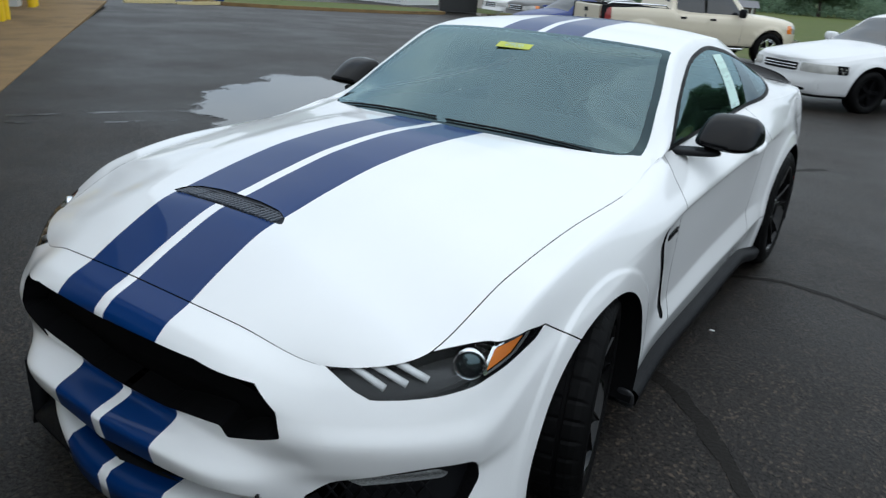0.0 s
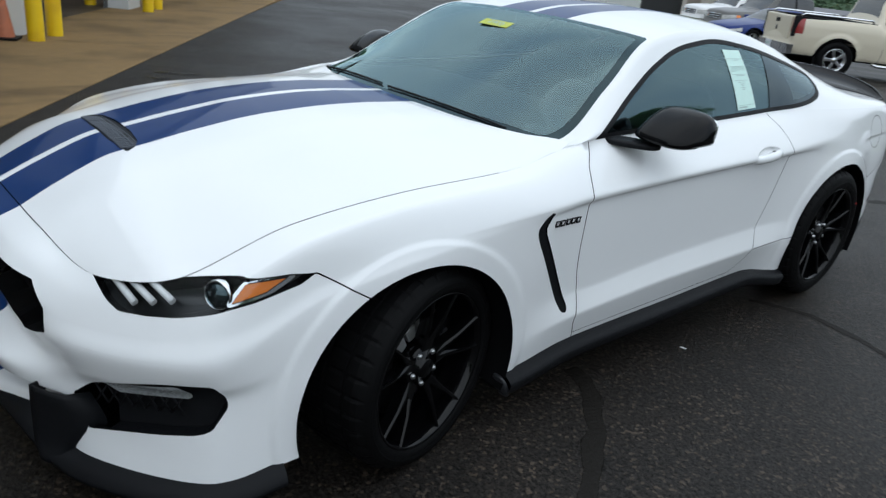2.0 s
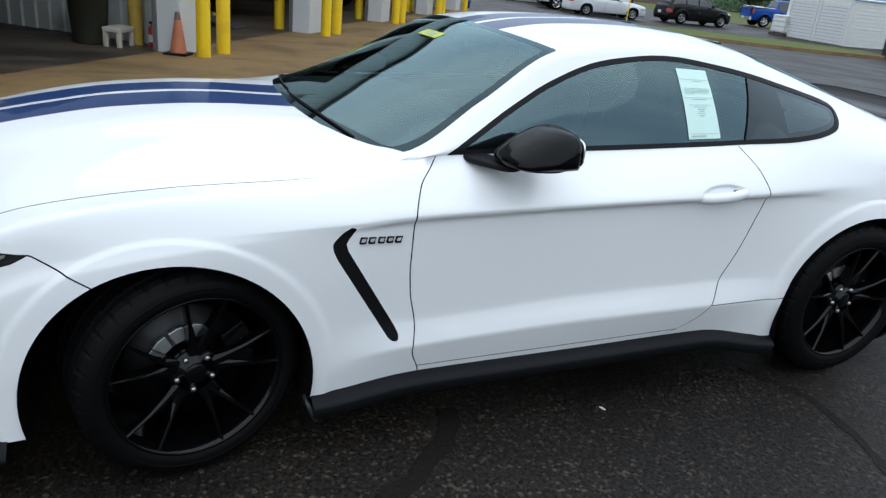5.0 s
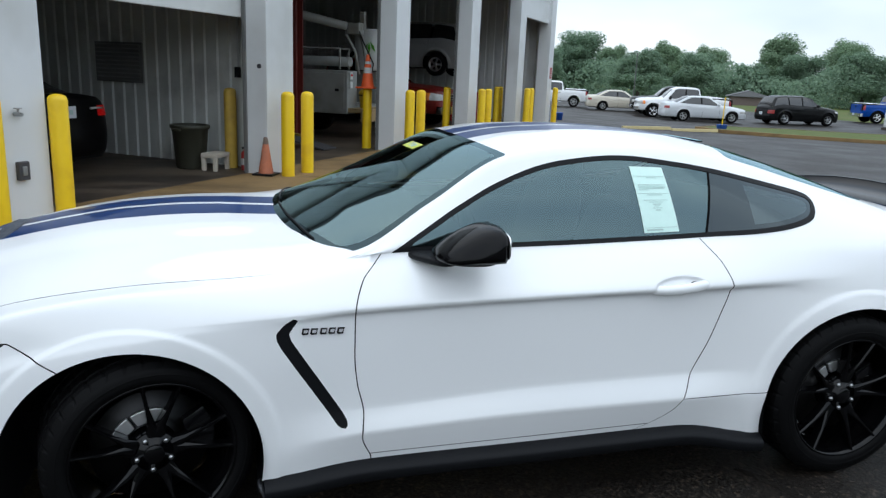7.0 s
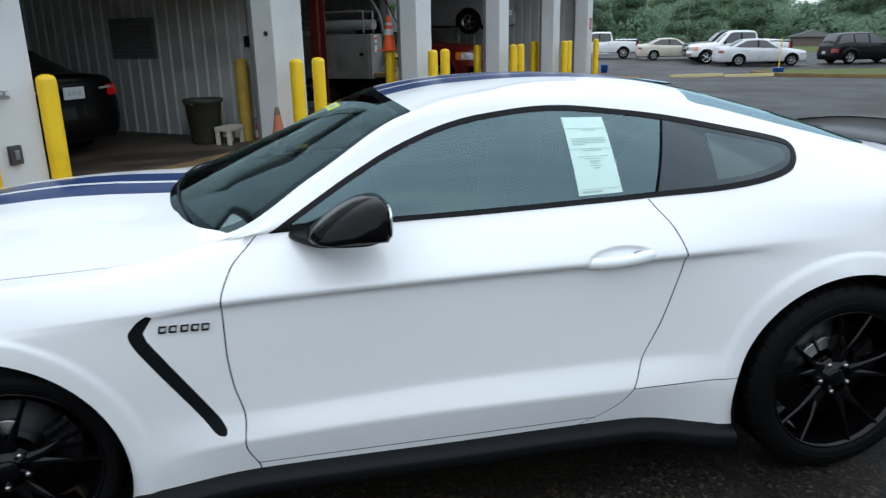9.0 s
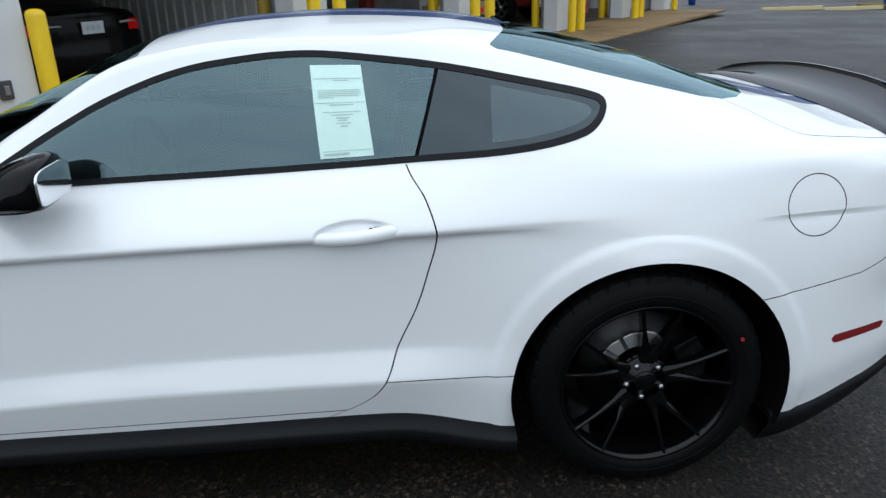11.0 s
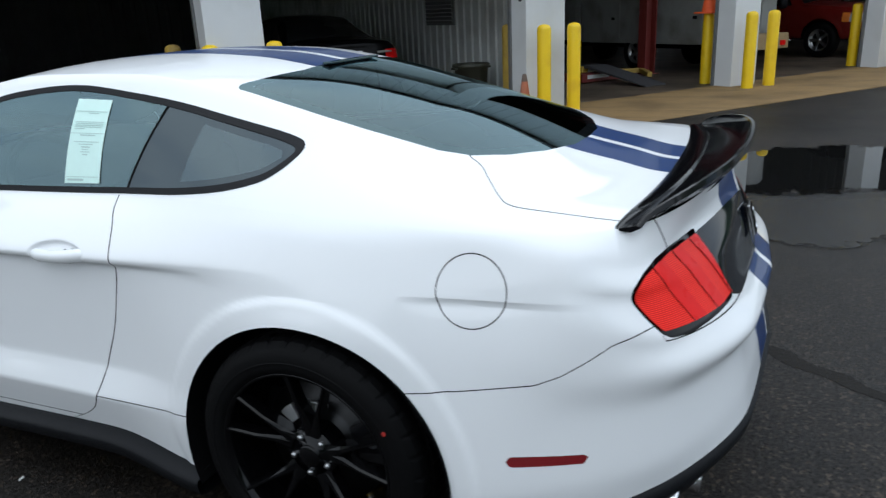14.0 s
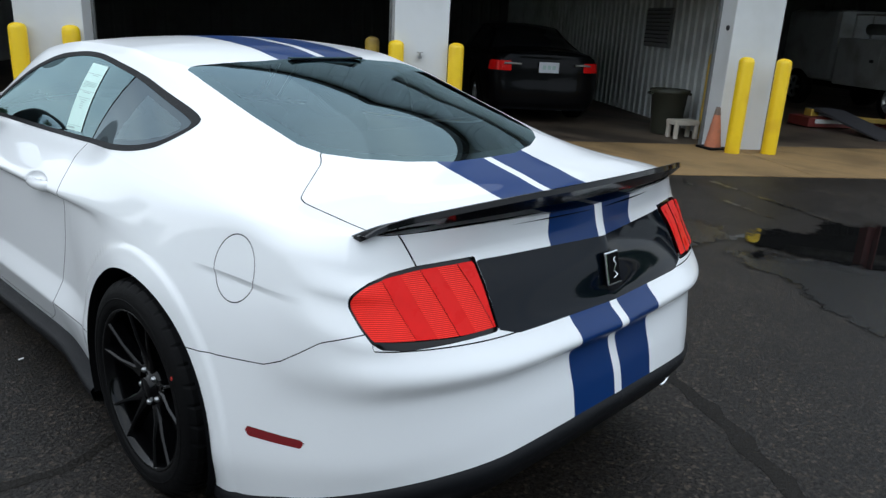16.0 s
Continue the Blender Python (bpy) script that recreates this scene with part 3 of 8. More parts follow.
VENT = [(-.886, .801), (-.918, .781), (-.947, .748), (-.945, .725), (-.930, .694), (-.742, .398), (-.722, .383), (-.706, .388), (-.708, .412), (-.722, .440), (-.898, .722), (-.905, .747), (-.876, .790)]
MARKER = [(1.925, .468), (2.125, .487), (2.112, .462), (1.945, .442)]

body, _ = skin.split(side_faces, lambda p, q: np.maximum(ARCH_F[2] - np.hypot(p[:, 1] - ARCH_F[0], p[:, 2] - ARCH_F[1]), ARCH_R[2] - np.hypot(p[:, 1] - ARCH_R[0], p[:, 2] - ARCH_R[1])))
head_f, body = skin.split(body, lambda p, q: np.where(q[:, 0] > 11, sdpoly(slant(p), p[:, 2], HEAD), 1))
FOG = rounded(FOG, set(FOG[-2:]))
fog_f, body = skin.split(body, lambda p, q: np.where(q[:, 0] > 11, sdpoly(slant(p), p[:, 2], FOG), 1))
grille_f, body = skin.split(body, lambda p, q: np.where(q[:, 0] > 13.6, sdpoly(p[:, 0], p[:, 2], GRILLE), 1))
lower_f, body = skin.split(body, lambda p, q: np.where(q[:, 0] > 13.6, sdpoly(p[:, 0], p[:, 2], LOWER), 1))
tail_f, body = skin.split(body, lambda p, q: np.where(q[:, 0] < 3, sdpoly(q[:, 0] * .33, p[:, 2], [(a * .33, b) for a, b in TAIL]), 1))
panel_f, body = skin.split(body, lambda p, q: np.where(q[:, 0] < 3, sdpoly(q[:, 0] * .33, p[:, 2], [(a * .33, b) for a, b in PANEL]), 1))
vent_f, body = skin.split(body, lambda p, q: np.where((q[:, 0] > 8) & (q[:, 0] < 11.5), sdpoly(p[:, 1], p[:, 2], VENT), 1))
mark_f, body = skin.split(body, lambda p, q: np.where(q[:, 0] < 4.5, sdpoly(p[:, 1], p[:, 2], MARKER), 1))
inner_side = list(body)
fuel_f, body = skin.gap(body, lambda p, q: np.where(q[:, 0] < 6, np.hypot(p[:, 1] - 1.845, p[:, 2] - .868) - .086, 1), .0015)
front_f, body = skin.gap(body, lambda p, q: np.where(q[:, 0] > 11, np.maximum((p[:, 1] + 1.741) * .52 + (p[:, 2] - .742) * .86, np.where(slant(p) > -1.218, p[:, 2] - np.interp(slant(p), [-1.2, -1.054, -.872], [.7255, .744, .743]), -1)), 1))
rear_f, body = skin.gap(body, lambda p, q: np.where(q[:, 0] < 4.6, p[:, 2] - np.interp(p[:, 1], [1.6, 1.82, 2.0, 2.06, 2.115, 2.167, 2.255, 2.27, 2.6], [.60, .628, .662, .690, .727, .765, .797, .757, .752]), 1), .0015)
fender_f, body = skin.gap(body, bycurve([-.62, -.655, -.65, -.675, -.685, -.685, -.655, -.60, -.57, -.55], [.26, .35, .43, .55, .66, .81, .90, .955, .985, 1.03]))
door_f, quarter_f = skin.gap(body, bycurve([.40, .52, .575, .615, .642, .705, .735, .766, .764, .738, .70, .67], [.255, .312, .355, .42, .495, .63, .72, .848, .86, .935, .99, 1.05]))

# windows, roof, boot lid of the top
SIDEWIN = [(-.545, .976), (-.15, .984), (.22, .993), (.71, 1.013), (1.02, 1.035), (1.19, 1.065), (1.255, 1.10), (1.285, 1.148), (1.24, 1.172), (1.05, 1.215), (.79, 1.268),
           (.55, 1.300), (.41, 1.311), (.26, 1.305), (.06, 1.277), (-.13, 1.212), (-.28, 1.135), (-.41, 1.058)]




SIDEWIN = rounded(SIDEWIN, {SIDEWIN[0]})
REARWIN = [(-.2, 1.050), (.28, 1.030), (.43, .985), (.515, .955), (.542, .975), (.546, 1.10), (.542, 1.40), (.530, 1.62), (.50, 1.705), (.42, 1.785), (.30, 1.855), (.15, 1.905), (-.2, 1.922)]


def scr(p, q):
    """Windscreen: inside the pillars, ahead of the roof edge."""
    xr = np.interp(p[:, 1], ty, rail[:, 0])
    foot = np.interp(p[:, 0], [0, .25, .50, .67, .727, .80], [-1.2, -1.2, -.875, -.772, -.70, -.60])
    return np.maximum(np.maximum(p[:, 0] - (xr - .026), p[:, 1] - (-.118 + .055 * (p[:, 0] / .62) ** 2)), foot - p[:, 1])


screen_all, top = skin.split(top_faces, lambda p, q: np.where(q[:, 1] >= .93, scr(p, q), 1))
screen_edge, screen_f = (lambda a: (a[1], a[0]))(skin.split(screen_all, lambda p, q: np.maximum(scr(p, q) + .035, (-.985 + .20 * (p[:, 0] / .7) ** 2 + .075) - p[:, 1])))
back_all, top = skin.split(top, lambda p, q: np.where(q[:, 1] >= .9, sdpoly(p[:, 0], p[:, 1], REARWIN), 1))
back_f, back_edge = skin.split(back_all, lambda p, q: sdpoly(p[:, 0], p[:, 1], REARWIN) + .036)
win_all, top = skin.split(top, lambda p, q: np.where(q[:, 1] <= 1.02, sdpoly(p[:, 1], p[:, 2], SIDEWIN), 1))
win_f, win_trim = skin.split(win_all, lambda p, q: sdpoly(p[:, 1], p[:, 2], SIDEWIN) + .017)
dglass_f, rest0 = skin.split(win_f, lambda p, q: p[:, 1] - np.interp(p[:, 2], [1.0, 1.27], [.705, .79]))
seal_f, rest = skin.split(rest0, lambda p, q: p[:, 1] - .011 - np.interp(p[:, 2], [1.0, 1.27], [.705, .79]))
pillar_f, qall_f = skin.split(rest, lambda p, q: p[:, 1] - np.interp(p[:, 2], [1.0, 1.27], [.93, .945]))
qglass_f, qframe_f = skin.split(qall_f, lambda p, q: sdpoly(p[:, 1], p[:, 2], SIDEWIN) + .033)
inner_cap, _ = skin.split(list(top), lambda p, q: -.52 - p[:, 1])
BOOT_Y = np.linspace(1.6, 2.4, 120)
BOOT_X = pchip([1.60, 1.70, 1.745, 1.78, 1.813, 1.843, 1.87, 1.906, 2.0, 2.08, 2.16, 2.24, 2.4], [.508, .512, .538, .584, .629, .668, .694, .703, .702, .700, .694, .668, .664], BOOT_Y)
boot_f, top = skin.gap(top, lambda p, q: np.maximum(np.maximum(p[:, 0] - np.interp(p[:, 1], BOOT_Y, BOOT_X), 1.70 - p[:, 1]), -9 * np.ones(len(p))))
# the fascia above the lamps belongs to the boot lid between its joints
roof_f, top_rest = skin.split(top, lambda p, q: p[:, 1] - 1.69)

door_f, rocker_f = (lambda g: (g[1], g[0]))(skin.gap(door_f, lambda p, q: p[:, 2] - np.interp(p[:, 1], [-.62, .3, .5], [.272, .288, .292]), .0015))
sill_f, quarter_f = skin.gap(quarter_f, lambda p, q: np.where((p[:, 1] < 1.1) & (q[:, 0] > 5), p[:, 2] - .4 - .015 * (p[:, 1] - .63), 1), .0015)

fascia_f, quarter_f = skin.gap(quarter_f, lambda p, q: np.where((q[:, 0] < 3) & (p[:, 2] > .90), p[:, 0] - .629 - .45 * (p[:, 2] - .94), 1), .0022)
coupe = thing("coupe", Matrix(), "white sports coupe with blue racing stripes and black wheels", "car")
part("bonnet", skin.mesh("bonnet", hood_cut, "both"), M_PAINT, coupe, "white bonnet with blue stripes")
part("roof", skin.mesh("roof", roof_f, "both"), M_PAINT, coupe, "white roof and pillars with blue stripes")
part("boot_lid", skin.mesh("boot_lid", boot_f, "both"), M_PAINT, coupe, "white boot lid with blue stripes")
part("front_bumper", skin.mesh("front_bumper", front_f, "both"), M_PAINT, coupe, "white front bumper with blue stripes")
part("rear_bumper", skin.mesh("rear_bumper", rear_f, "both"), M_PAINT, coupe, "white rear bumper with blue stripes")
part("boot_fascia", skin.mesh("boot_fascia", fascia_f, "both"), M_PAINT, coupe, "white boot edge with blue stripes")
part("rear_panel", skin.mesh("rear_panel", panel_f, "both"), M_PANEL, coupe, "gloss black panel between the tail lamps")
part("windscreen", skin.mesh("windscreen", screen_f, "both"), M_WSGLASS, coupe, "windscreen glass reflecting the sky")
part("windscreen_edge", skin.mesh("windscreen_edge", screen_edge, "both"), M_SFRIT, coupe)
part("rear_window", skin.mesh("rear_window", back_f, "both"), M_RGLASS, coupe, "dark tinted rear window")
part("rear_window_edge", skin.mesh("rear_window_edge", back_edge, "both"), M_FRIT, coupe)
part("inner_shell", skin.mesh("inner_shell", inner_side + inner_cap + hood_in, "both", -.014), M_DARK, coupe)
for side in ("none", "only"):
    part("rear_deck_edge", skin.mesh("rear_deck_edge", top_rest, side), M_PAINT, coupe)
    part("door", skin.mesh("door", door_f, side), M_WHITE, coupe)
    part("door_glass", skin.mesh("door_glass", dglass_f, side), M_GLASS, coupe)
    part("quarter_glass", skin.mesh("quarter_glass", qglass_f, side), M_QGLASS, coupe)
    part("quarter_frame", skin.mesh("quarter_frame", qframe_f, side), M_PILLAR, coupe)
    part("pillar_cover", skin.mesh("pillar_cover", pillar_f, side), M_PILLAR, coupe, "dark gloss pillar cover")
    part("window_seal", skin.mesh("window_seal", seal_f, side, -.001), M_DARK, coupe)
    part("window_trim", skin.mesh("window_trim", win_trim, side, .002), M_PLASTIC, coupe)
    part("front_wing", skin.mesh("front_wing", fender_f, side), M_WHITE, coupe)
    part("rear_quarter", skin.mesh("rear_quarter", quarter_f, side), M_WHITE, coupe)
    part("rocker", skin.mesh("rocker", rocker_f, side), M_WHITE, coupe)
    part("sill_panel", skin.mesh("sill_panel", sill_f, side), M_WHITE, coupe)
    part("fuel_flap", skin.mesh("fuel_flap", fuel_f, side), M_WHITE, coupe)
    part("wing_vent", skin.mesh("wing_vent", vent_f, side, -.006), M_PLASTIC, coupe)
    part("side_marker", skin.mesh("side_marker", mark_f, side, .001), M_MARK, coupe, "dark red side marker lamp")
    part("headlamp_lens", skin.mesh("headlamp_lens", head_f, side), M_LENS, coupe)
    part("headlamp_housing", skin.mesh("headlamp_housing", head_f, side, -.045), M_LAMPBOX, coupe)
    part("tail_lamp_base", skin.mesh("tail_lamp_base", tail_f, side, -.012), M_GLOSSBLK, coupe)
    part("fog_recess", skin.mesh("fog_recess", skin.split(fog_f, lambda p, q: -1.40 - slant(p))[0], side, -.05), M_PLASTIC, coupe)
part("grille_recess", skin.mesh("grille_recess", grille_f, "both", -.07), M_DARK, coupe)
part("lower_grille", skin.mesh("lower_grille", lower_f, "both", -.07), M_DARK, coupe)
for nme, fs, d in (("headlamp_rim", head_f, .05), ("fog_rim", fog_f, .065), ("tail_lamp_rim", tail_f, .014), ("wing_vent_rim", vent_f, .008)):
    for side in ("none", "only"):
        part(nme, skin.rim(nme, fs, d, side, (lambda p: .59 * p[0] + .81 * p[1] > -1.40) if "fog" in nme else None), M_PLASTIC if "fog" in nme else M_GLOSSBLK, coupe)
part("grille_rim", skin.rim("grille_rim", grille_f, .075, "both", lambda p: p[0] > .002), M_DARK, coupe)
part("lower_grille_rim", skin.rim("lower_grille_rim", lower_f, .075, "both", lambda p: p[0] > .002), M_PLASTIC, coupe)
part("bonnet_vent", skin.mesh("bonnet_vent", hvent_f, "both", -.004), M_VENTB, coupe, "black bonnet vent across the stripes")
for ob in coupe.children:
    if ob.name.split(".")[0] in ("windscreen", "rear_window", "door_glass", "quarter_glass", "headlamp_lens"):
        ob.visible_shadow = False


# wheels
def wheel(name, parent_m, steer, radius, label):
    """One wheel with tyre, rim, spokes, nuts, disc and caliper; its outer face looks along local +z."""
    w = new(name)
    w.parent = coupe
    tagged(w, label)
    w.matrix_local = parent_m
    R, half, c_clip = radius, .148, 1.45
    prof = [(.258, -half), (.276, -half - .006), (.31, -half - .004), (R - .022, -half + .006), (R - .006, -half + .022), (R, -half + .04)]
    for a in (-.075, 0, .075):
        prof += [(R, a - .008), (R - .008, a - .006), (R - .008, a + .006), (R, a + .008)]
    prof += [(R, half - .04), (R - .006, half - .022), (R - .022, half - .006), (.31, half + .004), (.280, half + .006), (.266, half + .002), (.258, half - .008)]
    seg = 216
    bm = bmesh.new()
    lathe(bm, prof, None, seg)
    bm.verts.ensure_lookup_table()
    for i, (r, z) in enumerate(prof):
        if r > R - .007:
            for k in range(0, seg, 6):
                v_ = bm.verts[i * seg + (k + (2 if z > 0 else 0)) % seg]
                v_.co.x, v_.co.y = v_.co.x * (1 - .0045 / R), v_.co.y * (1 - .0045 / R)
    for f_ in bm.faces:
        c_ = f_.calc_center_median()
        f_.smooth = math.hypot(c_.x, c_.y) < R - .016
    # raised ring and lettering blocks on the wall
    lathe(bm, [(.290, half + .004), (.292, half + .0065), (.296, half + .0065), (.298, half + .003)], None, 96)
    part("tyre", bm, M_RUBBER, w)
    bm = bmesh.new()
    lathe(bm, [(.258, half - .012), (.263, half - .004), (.260, half), (.253, half - .004), (.246, half - .022), (.242, half - .05), (.234, .0), (.242, -half + .02), (.26, -half)], None, 72)
    part("rim", bm, M_RIM, w)
    bm = bmesh.new()
    for k in range(5):
        for s in (-1, 1):
            a = 2 * math.pi * k / 5 + .2
            a0, a1 = a + s * .17, a + s * .235
            pts = [(.060, a0 - s * .06, .104), (.108, a0 - s * .015, .110), (.165, a0 + (a1 - a0) * .6, .124), (.254, a1, .138)]
            wid = [.024, .0125, .0065, .0058]
            rows_ = []
            for (r, an, z), b in zip(pts, wid):
                c = Vector((r * math.cos(an), r * math.sin(an), z))
                t = Vector((-math.sin(an), math.cos(an), 0))
                rows_.append([bm.verts.new(c - t * b + Vector((0, 0, -.035))), bm.verts.new(c - t * b), bm.verts.new(c - t * b * .4 + Vector((0, 0, .006))), bm.verts.new(c + t * b * .4 + Vector((0, 0, .006))), bm.verts.new(c + t * b), bm.verts.new(c + t * b + Vector((0, 0, -.035)))])
            for p0, p1 in zip(rows_, rows_[1:]):
                for j in range(5):
                    bm.faces.new((p0[j], p0[j + 1], p1[j + 1], p1[j]))
    bmesh.ops.recalc_face_normals(bm, faces=bm.faces[:])
    part("spokes", bm, M_RIM, w)
    bm = bmesh.new()
    lathe(bm, [(.0, .121), (.030, .121), (.034, .117), (.034, .108), (.072, .106), (.078, .096), (.078, .03)], None, 40)
    part("hub", bm, M_RIM, w)
    for k in range(5):
        a = 2 * math.pi * k / 5 + .2 + math.pi / 5
        bm = bmesh.new()
        lathe(bm, [(.0, .1165), (.006, .116), (.0095, .112), (.0105, .090)], Matrix.Translation((.056 * math.cos(a), .056 * math.sin(a), 0)), 6)
        part("wheel_nut", bm, M_STEEL, w)
    bm = bmesh.new()
    lathe(bm, [(.08, .045), (.10, .035), (.105, .028), (.19, .028), (.192, .024), (.192, .0), (.19, -.004)], None, 60)
    part("brake_disc", bm, M_DISC, w, "dark steel brake disc")
    for k in range(3):
        a = c_clip + k * .42
        bm = bmesh.new()
        extrude_poly(bm, [(.098, -.015), (.142, -.025), (.146, 0), (.142, .025), (.098, .015)], .014, Matrix.Rotation(a, 4, "Z") @ Matrix.Translation((0, 0, .060)), .003)
        part("disc_bell_window", bm, M_BRIGHT, w, "bright machined disc bell")
    bm = bmesh.new()
    c0 = steer
    pts = [(r * math.cos(c0 + a), r * math.sin(c0 + a)) for r, a in [(.125, -.42), (.125, .42), (.205, .36), (.213, 0), (.205, -.36)]]
    extrude_poly(bm, pts, .075, Matrix.Translation((0, 0, -.015)), .006)
    part("brake_caliper", bm, M_GLOSSBLK, w)
    bm = bmesh.new()
    for dr, sz in ((.172, .016), (.150, .008)):
        extrude_poly(bm, [(dr * math.cos(c0) + sz * math.cos(a), dr * math.sin(c0) + sz * math.sin(a)) for a in np.linspace(0, 2 * math.pi, 13)[:-1]], .0015, Matrix.Translation((0, 0, .0605)))
    part("caliper_mark", bm, M_GREYPL, w, "pale grey maker mark")
    return w


def side_pose(y, z, x, right, turn=0.0):
    """A wheel's pose: local z outwards, local x towards the tail."""
    s = -1 if right else 1
    m = Matrix(((0, 0, s, 0), (s, 0, 0, 0), (0, 1, 0, 0), (0, 0, 0, 1))) if not right else Matrix(((0, 0, -1, 0), (-1, 0, 0, 0), (0, 1, 0, 0), (0, 0, 0, 1)))
    return Matrix.Translation((s * x, y, z)) @ Matrix.Rotation(turn, 4, "Z") @ m


for right in (False, True):
    wheel("front_wheel", side_pose(*WHEEL_F, .815, right, radians(14)), 0.25, .338, "black ten-spoke wheel steered to the left")
    wheel("rear_wheel", side_pose(*WHEEL_R, .82, right), 0.25, .352, "black ten-spoke wheel with a low tyre")
bm = bmesh.new()
extrude_poly(bm, [(.006 * math.cos(a), .006 * math.sin(a)) for a in np.linspace(0, 2 * math.pi, 13)[:-1]], .002, Matrix.Translation((.9735, 1.636, .500)) @ Matrix.Rotation(math.pi / 2, 4, "Y"))
part("tyre_dot", bm, mat("red_paint_dot", (.35, .02, .015), .6), coupe, "small red paint dot on the rear tyre")

# wheel wells and underside
for (cy_, cz_, r_) in (ARCH_F, ARCH_R):
    for s in (1, -1):
        bm = bmesh.new()
        a = np.linspace(-.35, math.pi + .35, 40)
        v0 = [bm.verts.new((s * .962, cy_ + r_ * math.cos(t), cz_ + r_ * math.sin(t))) for t in a]
        v1 = [bm.verts.new((s * .45, cy_ + r_ * math.cos(t), cz_ + r_ * math.sin(t))) for t in a]
        for k in range(len(a) - 1):
            bm.faces.new((v0[k], v0[k + 1], v1[k + 1], v1[k])).smooth = True
        bm.faces.new(v1)
        part("wheel_arch_liner", bm, M_DARK, coupe)
bm = bmesh.new()
box(bm, 0, .05, .27, 1.2, 4.3, .20, .03)
box(bm, 0, .0, .27, 1.74, 1.7, .20, .03)
part("underbody", bm, M_DARK, coupe)


# ---- details of the coupe ----
SIDE_PTS = SIDE.reshape(-1, 3)
TOP_PTS = TOP[14:].reshape(-1, 3)
GLASS_PTS = TOP[:15].reshape(-1, 3)
HOOD_PTS = HOOD.reshape(-1, 3)


def side_x(y, z):
    """Half width of the body side at a place."""
    d = (SIDE_PTS[:, 1] - y) ** 2 + (SIDE_PTS[:, 2] - z) ** 2 + (SIDE_PTS[:, 0] < .5) * 9
    return float(SIDE_PTS[np.argmin(d), 0])


def glass_x(y, z):
    d = np.hypot(GLASS_PTS[:, 1] - y, GLASS_PTS[:, 2] - z)
    p = GLASS_PTS[d < .10]
    a, b = p[:, 1] - y, p[:, 2] - z
    return float(np.linalg.lstsq(np.stack([np.ones(len(p)), a, b, a * a, b * b, a * b], axis=1), p[:, 0], rcond=None)[0][0])


def top_z(x, y):
    x = abs(x)
    d = np.hypot(TOP_PTS[:, 1] - y, TOP_PTS[:, 0] - x)
    p = TOP_PTS[d < max(.04, d.min() + .03)]
    a, b = p[:, 0] - x, p[:, 1] - y
    return float(np.linalg.lstsq(np.stack([np.ones(len(p)), a, b, a * a, b * b, a * b], axis=1), p[:, 2], rcond=None)[0][0])


def blob(bm, m, n1=.5, n2=.5, seg=24, rings=14):
    """A rounded block: a superellipsoid of unit radius, set by m."""
    sp = lambda v, e: math.copysign(abs(v) ** e, v)
    R_ = []
    for i in range(1, rings):
        a = -math.pi / 2 + math.pi * i / rings
        R_.append([bm.verts.new(m @ Vector((sp(math.cos(a), n1) * sp(math.cos(b), n2), sp(math.cos(a), n1) * sp(math.sin(b), n2), sp(math.sin(a), n1)))) for b in np.linspace(0, 2 * math.pi, seg + 1)[:-1]])
    lo, hi = bm.verts.new(m @ Vector((0, 0, -1))), bm.verts.new(m @ Vector((0, 0, 1)))
    fs = []
    for p, q in zip(R_, R_[1:]):
        for k in range(seg):
            fs.append(bm.faces.new((p[k], p[(k + 1) % seg], q[(k + 1) % seg], q[k])))
    for k in range(seg):
        fs.append(bm.faces.new((lo, R_[0][(k + 1) % seg], R_[0][k])))
        fs.append(bm.faces.new((hi, R_[-1][k], R_[-1][(k + 1) % seg])))
    for f in fs:
        f.smooth = True
    return bm


def under(name, u0, u1, drops, material, label="", n=60):
    """A lower trim strip hung from the bottom line between two stations, both sides; drops: (outwards, down)."""
    base = lines_at(np.linspace(u0, u1, n))[0]
    tan = np.gradient(base[:, :2], axis=0)
    nor = np.stack([-tan[:, 1], tan[:, 0]], axis=1)
    nor /= np.linalg.norm(nor, axis=1, keepdims=True)
    if np.sum(nor[:, 0]) < 0:
        nor = -nor
    if u0 < 3 and np.mean(nor[:5, 1]) < 0 and u0 == 0:
        nor = -nor
    V, F = [], []
    for k in range(n):
        for o, d in drops:
            V.append((max(0.0, base[k, 0] + nor[k, 0] * o) if base[k, 0] > .01 else 0.0, base[k, 1] + nor[k, 1] * o, base[k, 2] - d))
    c = len(drops)
    for k in range(n - 1):
        for j in range(c - 1):
            F.append((k * c + j, (k + 1) * c + j, (k + 1) * c + j + 1, k * c + j + 1))
    V = np.array(V)
    if name == "side_skirt":
        part(name, mesh_of(name, V * np.array([-1.0, 1, 1]), [f[::-1] for f in F], True), material, coupe, label)
        return part(name, mesh_of(name, V, F, True), material, coupe, label)
    nV = len(V)
    V = np.vstack([V, V * np.array([-1.0, 1, 1])])
    F = F + [tuple(i + nV for i in f[::-1]) for f in F]
    me = mesh_of(name, V, F, True)
    return part(name, me, material, coupe, label)


under("side_skirt", 5.99, 10.02, [(-.012, -.006), (.012, -.001), (.034, .012), (.046, .022), (.048, .030), (.040, .066), (.018, .076), (-.10, .080)], M_PLASTIC, "black plastic side skirt")
under("rear_diffuser", 0, 4.02, [(-.012, -.006), (.012, .0), (.006, .04), (-.05, .13), (-.30, .15)], M_PLASTIC, "black plastic rear diffuser")
under("front_splitter", 12.05, 16, [(-.02, -.02), (.022, .004), (.045, .03), (.045, .045), (-.25, .05)], M_PLASTIC, "black front splitter")
